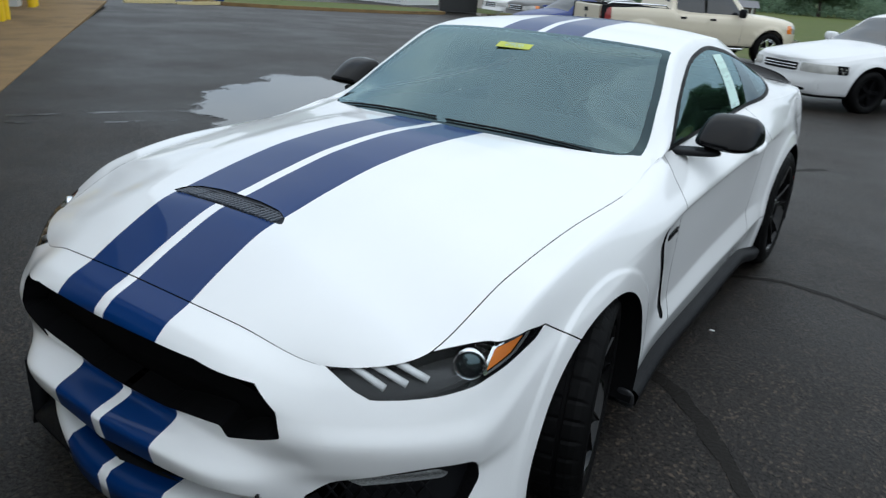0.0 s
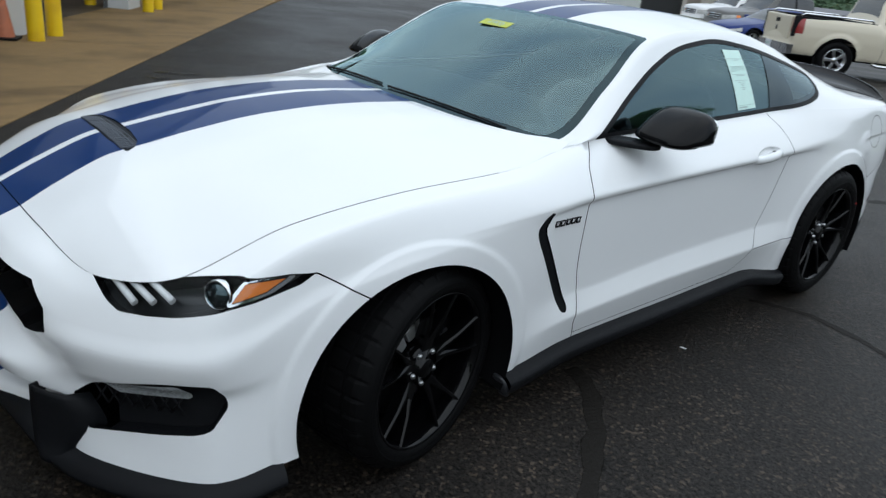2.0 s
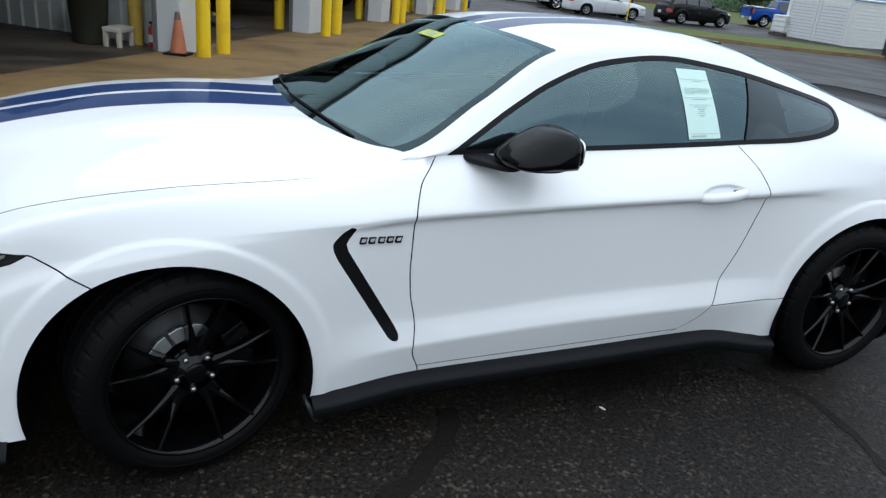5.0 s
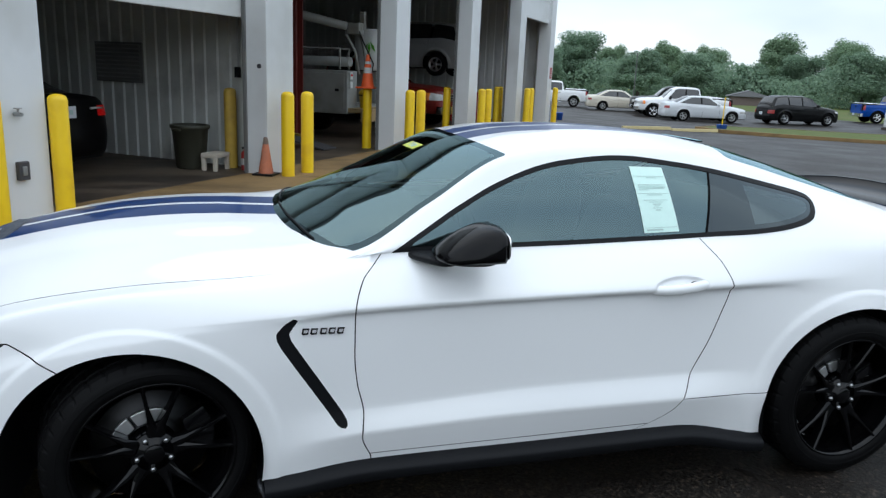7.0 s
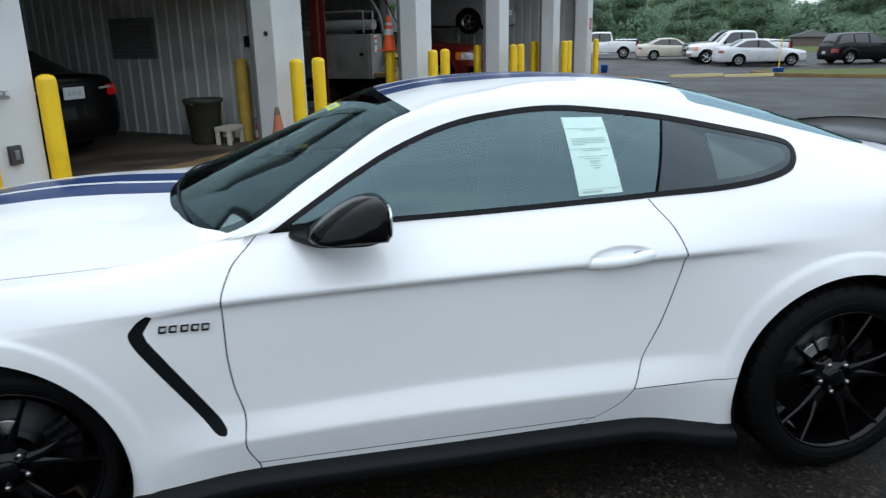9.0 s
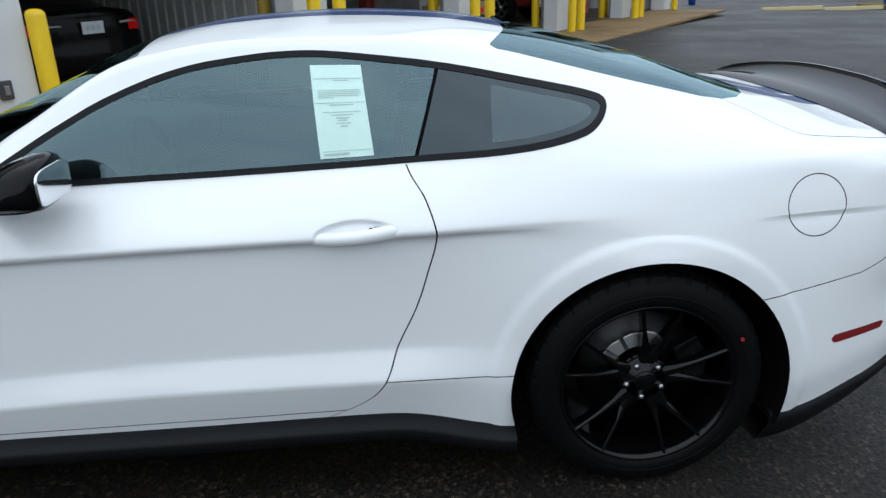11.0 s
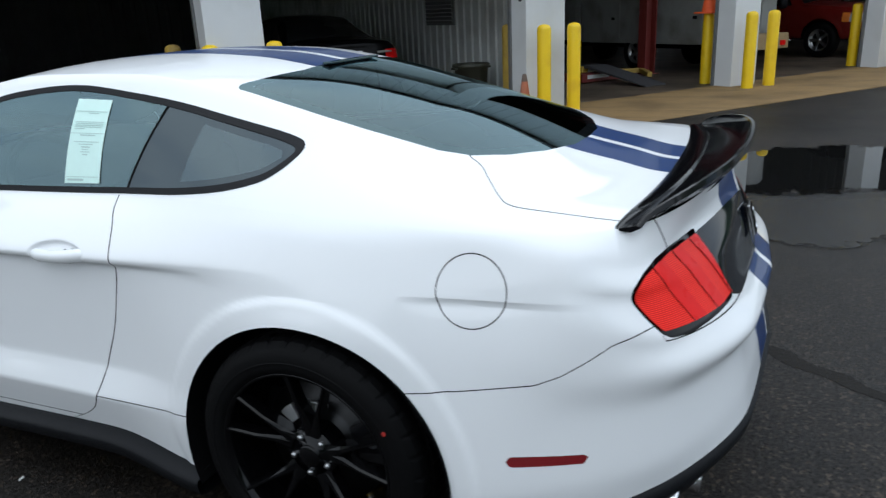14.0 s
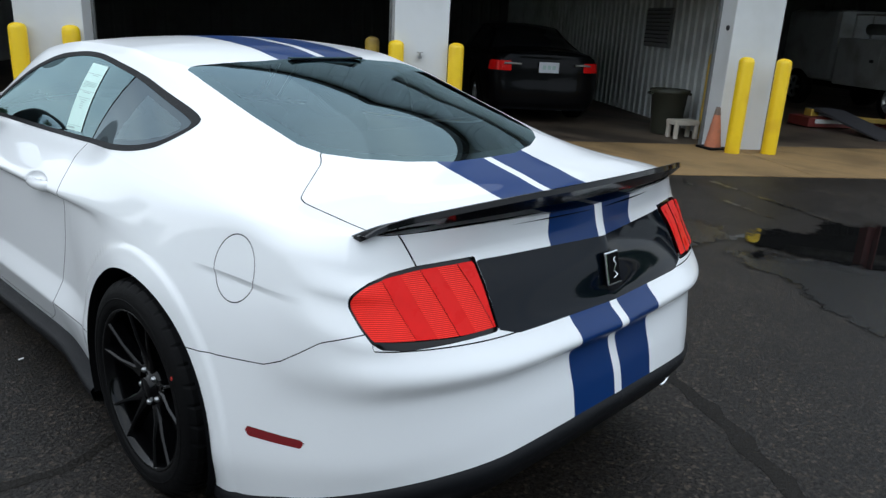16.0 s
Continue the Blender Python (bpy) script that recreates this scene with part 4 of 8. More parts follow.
# painted lower lip between the intakes and the grey blades beside it
hs_ = np.linspace(-.485, .485, 47)
V, F = [], []
for x in hs_:
    y = -2.405 + .12 * (x / .43) ** 2
    for dy, z in ((.05, .262), (-.012, .255), (-.030, .235), (-.022, .165), (.05, .150)):
        V.append((x, y + dy, z + .055 * abs(x / .485) ** 3))
for k in range(len(hs_) - 1):
    for j in range(4):
        F.append((k * 5 + j, k * 5 + j + 1, (k + 1) * 5 + j + 1, (k + 1) * 5 + j))
part("lower_lip", mesh_of("lower_lip", V, F, True), M_PAINT, coupe, "white and blue painted lower lip")
# upright blade between the lip and the bumper recess
lv = np.linspace(0, 1, 15)
inner_e = pchip([0, .33, .66, 1], [(.488, -2.362, .372), (.479, -2.367, .29), (.478, -2.364, .20), (.505, -2.352, .135)], lv)
outer_e = pchip([0, .2, .42, .6, .8, 1], [(.592, -2.277, .356), (.615, -2.259, .31), (.622, -2.247, .262), (.604, -2.262, .222), (.580, -2.285, .178), (.572, -2.310, .138)], lv)
for s in (1, -1):
    bm = bmesh.new()
    grid_v = []
    for a, b in zip(inner_e, outer_e):
        row = []
        for u in np.linspace(0, 1, 9):
            p = a + (b - a) * u + np.array((.55, -.80, 0)) * .010 * math.sin(math.pi * u)
            back = .05 if u in (0, 1) else 0
            row.append(bm.verts.new((s * p[0], p[1] + back, p[2])))
        grid_v.append(row)
    for r0, r1 in zip(grid_v, grid_v[1:]):
        for k in range(8):
            bm.faces.new((r0[k], r0[k + 1], r1[k + 1], r1[k]))
    bmesh.ops.recalc_face_normals(bm, faces=bm.faces[:])
    bmesh.ops.solidify(bm, geom=bm.faces[:], thickness=.006)
    part("intake_blade", smooth_all(bm), M_PLASTIC, coupe, "dark grey plastic intake blade")

# grille bars behind the opening
bm = bmesh.new()
for k in range(9):
    z = .47 + k * .028
    tube(bm, [(x, -2.265 + .10 * (x / .5) ** 2, z) for x in np.linspace(-.50, .50, 13)], .004, 5)
part("grille_mesh", bm, M_DARK, coupe)
# crossed bars in the bumper recesses
for s in (1, -1):
    for k in range(7):
        bm = bmesh.new()
        for dz0, dz1 in ((-.028, .028), (.028, -.028)):
            w_ = -1.36 + k * .036
            tube(bm, [(s * (.60 + (w0_ + 1.36) * .85), -2.215 + (w0_ + 1.36) * .62, .358 + (w0_ + 1.36) * .10 + dz_) for w0_, dz_ in ((w_, dz0), (w_ + .036, dz1))], .0035, 5)
        part("recess_bar", bm, M_PLASTIC, coupe)
# bonnet vent slats
M_VENTG = mat("vent_grey", (.085, .095, .115), .5, spec=.3, vary=.1)
for k in range(27):
    x = -.195 + k * .015
    bm = bmesh.new()
    hz = float(HOOD_PTS[np.argmin((HOOD_PTS[:, 0] - abs(x)) ** 2 + (HOOD_PTS[:, 1] + 1.955) ** 2), 2])
    box(bm, x, -1.962, hz - .0045, .006, .066, .006, .001, None)
    part("vent_slat", bm, M_VENTG, coupe)
bm = bmesh.new()
for y in (-1.986, -1.974, -1.962, -1.950, -1.938):
    tube(bm, [(x, y, float(HOOD_PTS[np.argmin((HOOD_PTS[:, 0] - abs(x)) ** 2 + (HOOD_PTS[:, 1] - y) ** 2), 2]) - .0035) for x in np.linspace(-.20, .20, 9)], .002, 5)
part("vent_crossbar", bm, M_VENTG, coupe)

# headlamps
head_in, _ = skin.split(head_f, lambda p, q: sdpoly(slant(p), p[:, 2], HEAD) + .012)
AMBER = [(-1.066, .686), (-1.036, .734), (-.930, .744), (-.985, .708)]
amber_f, _ = skin.split(head_in, lambda p, q: sdpoly(slant(p), p[:, 2], AMBER))
chrome_f, _ = skin.split(head_f, lambda p, q: np.maximum.reduce([sdpoly(slant(p), p[:, 2], HEAD) + .005, sdpoly(slant(p), p[:, 2], AMBER) - .011, .001 - sdpoly(slant(p), p[:, 2], AMBER)]))
HEADP = skin.p[sorted({i for f in head_f for i in f})]


def lamp_pt(w, z, back):
    k = np.argmin((.59 * HEADP[:, 0] + .81 * HEADP[:, 1] - w) ** 2 + (HEADP[:, 2] - z) ** 2)
    return Vector(HEADP[k]) + Vector((-.55, .75, .0)) * back


for s in (1, -1):
    side = "none" if s > 0 else "only"
    part("amber_reflector", skin.mesh("amber_reflector", amber_f, side, -.012), M_AMBER, coupe, "amber indicator in the headlamp")
    part("headlamp_chrome", skin.mesh("headlamp_chrome", chrome_f, side, -.008), M_CHROME, coupe, "chrome strip of the headlamp")
    for w0, z0, w1, z1 in ((-1.385, .694, -1.313, .655), (-1.332, .700, -1.262, .668), (-1.278, .706, -1.214, .681)):
        p, q = lamp_pt(w0, z0, .016), lamp_pt(w1, z1, .016)
        bm = bmesh.new()
        tube(bm, [(s * c.x, c.y, c.z) for c in (p, p.lerp(q, .5), q)], .0095, 10)
        part("light_bar", bm, M_DRL, coupe, "frosted daytime light bar")
    c = lamp_pt(-1.115, .697, .036)
    d = Vector((.50, -.86, .08)).normalized()
    m = Matrix.Translation((s * c.x, c.y, c.z)) @ Vector((s * d.x, d.y, d.z)).to_track_quat("Z", "Y").to_matrix().to_4x4()
    bm = bmesh.new()
    lathe(bm, [(.038, -.02), (.041, .0), (.038, .006), (.034, .004), (.033, -.01)], m, 36)
    part("projector_ring", bm, M_CHROME, coupe, "chrome projector ring")
    bm = bmesh.new()
    lathe(bm, [(.033, .0), (.028, .009), (.019, .015), (.009, .018), (.0, .019)], m, 28)
    part("projector_lens", bm, M_FRIT, coupe)
    # turn lamp in the bumper
    fl, _ = skin.split(fog_f, lambda p, q: np.maximum(sdpoly(slant(p), p[:, 2], [(-1.405, .423), (-1.30, .446), (-1.195, .466), (-1.160, .440), (-1.160, .416), (-1.25, .408), (-1.364, .394)]), -1))
    part("bumper_lamp", skin.mesh("bumper_lamp", fl, side, -.006), M_RIBBED, coupe, "clear ribbed bumper lamp")

# tail lamps: three slanted red blocks a side
tin, _ = skin.split(tail_f, lambda p, q: sdpoly(q[:, 0] * .33, p[:, 2], [(a * .33, b) for a, b in TAIL]) + .011)
tin, _ = skin.split(tin, lambda p, q: .772 + .02 * np.clip(p[:, 0] - .45, 0, 1) - p[:, 2])
sl = lambda p: p[:, 0] + .24 * (.85 - p[:, 2])
for k, (x0, x1) in enumerate(((.657, .86), (.558, .656), (.455, .557))):
    w_ = min(x1, .76) - x0
    seg_, _ = skin.split(tin, lambda p, q: np.maximum(x0 - sl(p), sl(p) - x1))
    bar_f, rib_f = skin.split(seg_, lambda p, q: sl(p) - (x0 + .46 * w_))
    for side in ("none", "only"):
        part("tail_lamp_block", skin.mesh("tail_lamp_block", bar_f, side, .0065), M_RED, coupe, "bright red tail lamp bar")
        part("tail_lamp_ribs", skin.mesh("tail_lamp_ribs", rib_f, side, .004), M_REDDK, coupe, "ribbed red tail lamp panel")
# badge on the rear panel
em = Matrix.Translation((0, 2.411, .842)) @ Matrix.Rotation(radians(-75), 4, "X")
bm = bmesh.new()
box(bm, 0, 0, .004, .066, .098, .010, .004, em)
part("rear_badge", bm, M_CHROME, coupe, "silver emblem plate")
bm = bmesh.new()
box(bm, 0, 0, .010, .054, .086, .003, .001, em)
part("badge_field", bm, M_DARK, coupe)
bm = bmesh.new()
tube(bm, [em @ Vector(p) for p in ((.010, .030, .0125), (-.011, .022, .0125), (.007, .006, .0125), (-.009, -.010, .0125), (.004, -.024, .0125), (-.008, -.031, .0125))], .0030, 6)
part("badge_mark", bm, M_CHROME, coupe)

# spoiler
xs_ = np.linspace(-.745, .745, 61)
V, F = [], []
for x in xs_:
    a = min(1.0, abs(x) / .745)
    fy = 2.195 - .055 * a ** 2.2
    fz = top_z(min(.60, abs(x)), fy) + .003 - .8 * max(0, abs(x) - .60) ** 2
    ry, rz = 2.392 - .205 * a ** 2.6, 1.098 - .075 * a ** 3.0
    k = max(0, (a - .86) / .14) ** 2
    ry, rz = ry + (fy + .05 - ry) * k, rz + (fz + .010 - rz) * k
    hump = 1 - k
    for t, lift in ((0, 0), (.14, .004), (.33, -.002), (.36, -.010), (.60, -.017), (.80, -.015), (.92, -.007), (.985, .002), (1.0, .009)):
        V.append((x, fy + (ry - fy) * t, fz + (rz - fz) * t + lift * hump))
    V.append((x, ry + .008, rz + .010 * hump))
    V.append((x, ry + .012, rz - .004))
    V.append((x, ry - .012, rz - .040 * (1 - .6 * a ** 3)))
    V.append((x, fy + (ry - fy) * .45, fz + (rz - fz) * .2 - .006))
    V.append((x, fy + .01, fz - .004))
n = 14
for k in range(len(xs_) - 1):
    for j in range(n):
        F.append((k * n + j, (k + 1) * n + j, (k + 1) * n + (j + 1) % n, k * n + (j + 1) % n))
F.append(tuple(range(n)))
F.append(tuple(range((len(xs_) - 1) * n, len(xs_) * n))[::-1])
me = mesh_of("spoiler", V, F, True)
bm = bmesh.new()
bm.from_mesh(me)
bmesh.ops.recalc_face_normals(bm, faces=bm.faces[:])
for e in bm.edges:
    if e.calc_face_angle(0) > .6:
        e.smooth = False
part("spoiler", bm, M_SPOIL, coupe, "gloss black boot spoiler")

# door mirrors, handles, badges
for s in (1, -1):
    # shell: sections from the door outwards, flat below, steep behind
    sec = pchip([.850, .868, .91, .97, 1.025, 1.058, 1.076],
                [(1.060, 1.000, -.372, -.222), (1.096, .995, -.408, -.208), (1.108, .992, -.424, -.200), (1.110, .990, -.426, -.194), (1.104, .990, -.412, -.194), (1.088, .993, -.378, -.200), (1.058, 1.008, -.310, -.218)], np.linspace(.850, 1.076, 18))
    prof_ = [(.03, .03), (0, .14), (0, .5), (.015, .80), (.05, .94), (.13, 1.0), (.26, .985), (.42, .90), (.60, .73), (.78, .50), (.92, .29), (1, .14), (.985, .05), (.92, .005), (.70, 0), (.35, 0)]
    bm = bmesh.new()
    rings = []
    for x_, (zt, zl, yf_, yr_) in zip(np.linspace(.850, 1.076, 18), sec):
        rings.append([bm.verts.new((s * x_, yr_ + (yf_ - yr_) * u_, zl + (zt - zl) * v_)) for u_, v_ in prof_])
    for r0, r1 in zip(rings, rings[1:]):
        for j in range(len(prof_)):
            bm.faces.new((r0[j], r0[(j + 1) % len(prof_)], r1[(j + 1) % len(prof_)], r1[j]))
    for r0 in (rings[0], rings[-1]):
        c_ = bm.verts.new(sum((v.co for v in r0), Vector()) / len(r0) + Vector((s * (.010 if r0 is rings[-1] else -.004), 0, 0)))
        for j in range(len(r0)):
            bm.faces.new((r0[j], r0[(j + 1) % len(r0)], c_))
    bmesh.ops.recalc_face_normals(bm, faces=bm.faces[:])
    part("mirror_cap", smooth_all(bm), M_CAP, coupe, "gloss black door mirror")
    bm = bmesh.new()
    blob(bm, Matrix.Translation((s * .965, -.300, .989)) @ Matrix.Rotation(s * radians(-6), 4, "Z") @ Matrix.Diagonal((.080, .085, .010, 1)), .6, .7)
    part("mirror_base", bm, M_PLASTIC, coupe)
    bm = bmesh.new()
    blob(bm, Matrix.Translation((s * .862, -.405, .970)) @ Matrix.Rotation(s * radians(34), 4, "Z") @ Matrix.Diagonal((.105, .050, .014, 1)), .6, .7)
    part("mirror_arm", bm, M_PLASTIC, coupe)
    bm = bmesh.new()
    blob(bm, Matrix.Translation((s * .972, -.196, 1.045)) @ Matrix.Diagonal((.094, .006, .046, 1)), .5, .5)
    part("mirror_glass", bm, M_CHROME, coupe)
    hx = side_x(.70, .90) + .004
    bm = bmesh.new()
    tube(bm, [(s * (hx + dx), y, z) for dx, y, z in ((-.012, .412, .842), (.002, .436, .843), (.012, .475, .843), (.016, .54, .846), (.014, .60, .852), (.006, .645, .858), (-.012, .675, .860))], [.013, .018, .0195, .0195, .021, .020, .013], 14)
    for v in bm.verts:
        v.co.x += s * .35 * (hx - s * v.co.x) * (1 if s * v.co.x < hx else 0)
    part("door_handle", smooth_all(bm), M_WHITE, coupe)
    # black blob that draws the shade in the grip hollow
    bm = bmesh.new()
    blob(bm, Matrix.Translation((s * (side_x(.625, .862) - .002), .625, .864)) @ Matrix.Rotation(radians(-6), 4, "X") @ Matrix.Diagonal((.006, .032, .007, 1)), .7, .8)
    part("handle_gap", bm, M_DARK, coupe, "dark blob standing for shade in the grip hollow")
    bm = bmesh.new()
    lathe(bm, [(0, .003), (.006, .003), (.0075, 0)], Matrix.Translation((s * (hx + .012), .588, .866)) @ Matrix.Rotation(s * math.pi / 2, 4, "Y"), 14)
    part("door_lock", bm, M_PLASTIC, coupe, "small black lock cylinder")
    for k in range(5):
        y0_, w_ = -.864 + k * .0285 + (.003 if k > 1 else 0), .021
        bm = bmesh.new()
        xx = side_x(y0_ + .014, .752) + .003
        zz = .752 - k * .0012
        pts_ = [(.002, -.0085), (w_ - .002, -.0085), (w_ + .002, .0085), (.005, .0085)]
        ring_ = [(s * xx, y0_ + a_, zz + b_) for a_, b_ in pts_]
        tube(bm, ring_ + ring_[:1], .0034, 6)
        part("wing_badge_bar", bm, M_PLASTIC, coupe, "dark outlined badge bar")
    # flap at the skirt's front end
    bm = bmesh.new()
    blob(bm, Matrix.Translation((s * .935, -.990, .165)) @ Matrix.Rotation(radians(24), 4, "X") @ Matrix.Diagonal((.035, .010, .050, 1)), .7, .7)
    part("skirt_end", bm, M_GREYPL, coupe)
    for x, y in ((.575, 2.352), (.685, 2.305)):
        bm = bmesh.new()
        m4 = Matrix.Translation((s * x, y, .292)) @ Matrix.Rotation(radians(-94), 4, "X")
        lathe(bm, [(.046, -.16), (.050, .0), (.052, .006), (.047, .008), (.044, .0), (.042, -.12), (0, -.12)], m4, 28)
        part("exhaust_tip", bm, M_CHROME, coupe, "bright steel exhaust tip")

# wipers and scuttle
bm = bmesh.new()
box(bm, 0, -.88, .92, .8, .16, .04, .02)
part("scuttle", bm, M_PLASTIC, coupe)
for x0, x1 in ((-.62, -.03), (.02, .60)):
    pts = []
    for t in np.linspace(0, 1, 9):
        x = x0 + (x1 - x0) * t
        y = -.902 + .125 * (abs(x) / .67) ** 2.2 + .006 * math.sin(math.pi * t * .5)
        pts.append((x, y, top_z(x, y) + .007))
    bm = bmesh.new()
    tube(bm, pts, .0045, 6)
    part("wiper", bm, M_PLASTIC, coupe)

# stock sticker inside the windscreen
stk = Matrix.Translation((-.033, -.300, top_z(.03, -.300) + .0035)) @ Matrix.Rotation(radians(4), 4, "Z") @ Matrix.Rotation(radians(21.5), 4, "X")
bm = bmesh.new()
box(bm, 0, 0, 0, .165, .052, .001, 0, stk)
sticker = part("sticker", bm, mat("fluorescent_yellow", (.50, .55, .08), .6), coupe, "yellow sticker with a handwritten number")
fc_ = bpy.data.curves.new("sticker_text", "FONT")
fc_.body, fc_.size, fc_.align_x, fc_.align_y, fc_.extrude = "2900", .046, "CENTER", "CENTER", .0004
fc_.materials.append(M_INK)
fo = new("sticker_text", fc_)
fo.matrix_world = stk @ Matrix.Translation((0, 0, .0015)) @ Matrix.Rotation(radians(-6), 4, "Z")
fo.parent = sticker

# the paper sheet behind the door glass
def on_glass(y, z, inn=-.003):
    return Vector((glass_x(y, z) - inn, y, z))


TLp, TRp, BLp, BRp = (.428, 1.272), (.572, 1.268), (.452, 1.030), (.602, 1.036)
V, F = [], []
for i in range(9):
    for j in range(9):
        a, b = i / 8, j / 8
        y = (TLp[0] * (1 - a) + TRp[0] * a) * (1 - b) + (BLp[0] * (1 - a) + BRp[0] * a) * b
        z = (TLp[1] * (1 - a) + TRp[1] * a) * (1 - b) + (BLp[1] * (1 - a) + BRp[1] * a) * b
        V.append(on_glass(y, z))
for i in range(8):
    for j in range(8):
        F.append((i * 9 + j, i * 9 + j + 1, (i + 1) * 9 + j + 1, (i + 1) * 9 + j))
paper = part("paper_sheet", mesh_of("paper_sheet", V, F, True), M_PAPER, coupe, "pale green printed sheet in the door window")
for b0, a0, a1, h in ((.14, .03, .97, .0016), (.16, .42, .72, .002), (.265, .10, .92, .0018), (.285, .10, .92, .0018), (.305, .10, .92, .0018), (.325, .10, .88, .0018), (.345, .10, .40, .0018), (.40, .02, .98, .0016), (.42, .3, .75, .0025), (.50, .15, .88, .0018), (.53, .30, .72, .002), (.56, .40, .65, .003), (.59, .42, .60, .002), (.62, .38, .66, .002), (.65, .46, .60, .003), (.92, .05, .97, .0016), (.945, .08, .55, .006)):
    V = []
    for a, b in ((a0, b0), (a1, b0), (a1, b0 + h / .24), (a0, b0 + h / .24)):
        y = (TLp[0] * (1 - a) + TRp[0] * a) * (1 - b) + (BLp[0] * (1 - a) + BRp[0] * a) * b
        z = (TLp[1] * (1 - a) + TRp[1] * a) * (1 - b) + (BLp[1] * (1 - a) + BRp[1] * a) * b
        V.append(on_glass(y, z, -.0045))
    part("print_line", mesh_of("print_line", V, [(0, 1, 2, 3)], False), M_INK, paper)

# third brake lamp at the roof's end
bm = bmesh.new()
box(bm, 0, 1.052, top_z(0, 1.05) + .004, .34, .030, .008, .003, None)
part("high_brake_lamp", bm, M_FRIT, coupe)

# cabin
bm = bmesh.new()
blob(bm, Matrix.Translation((0, -.50, .90)) @ Matrix.Diagonal((.72, .36, .10, 1)), .5, .4)
part("dashboard", bm, M_SEAT, coupe)
bm = bmesh.new()
ring = [(.37 + .175 * math.cos(a), -.13 - .05 * math.sin(a), .92 + .165 * math.sin(a)) for a in np.linspace(0, 2 * math.pi, 33)]
tube(bm, ring, .015, 8)
box(bm, .37, -.12, .92, .30, .03, .05, .01)
part("steering_wheel", bm, M_SEAT, coupe)
for s in (1, -1):
    bm = bmesh.new()
    blob(bm, Matrix.Translation((s * .37, .22, .50)) @ Matrix.Diagonal((.25, .28, .10, 1)), .5, .5)
    part("seat", bm, M_SEAT, coupe)
    bm = bmesh.new()
    blob(bm, Matrix.Translation((s * .37, .50, .78)) @ Matrix.Rotation(radians(-16), 4, "X") @ Matrix.Diagonal((.24, .09, .32, 1)), .5, .5)
    part("seat_back", bm, M_SEAT, coupe)
    bm = bmesh.new()
    blob(bm, Matrix.Translation((s * .37, .61, 1.12)) @ Matrix.Rotation(radians(-12), 4, "X") @ Matrix.Diagonal((.13, .06, .10, 1)), .6, .6)
    part("headrest", bm, M_SEAT, coupe)
    bm = bmesh.new()
    box(bm, s * .72, .15, .76, .04, 1.45, .32, .02)
    part("door_card", bm, M_SEAT, coupe)
bm = bmesh.new()
blob(bm, Matrix.Translation((0, 1.22, .82)) @ Matrix.Rotation(radians(-24), 4, "X") @ Matrix.Diagonal((.58, .10, .26, 1)), .4, .4)
part("rear_seat", bm, M_SEAT, coupe)
bm = bmesh.new()
box(bm, 0, 1.62, .95, 1.15, .62, .04, .01)
part("rear_shelf", bm, M_SEAT, coupe)
bm = bmesh.new()
box(bm, 0, .35, .42, 1.6, 2.2, .08)
part("cabin_floor", bm, M_DARK, coupe)
bm = bmesh.new()
blob(bm, Matrix.Translation((0, -.20, 1.235)) @ Matrix.Diagonal((.11, .02, .032, 1)), .6, .6)
cyl(bm, (0, -.20, 1.25), (0, -.23, 1.275), .012, None, 8)
part("inner_mirror", bm, M_PLASTIC, coupe)

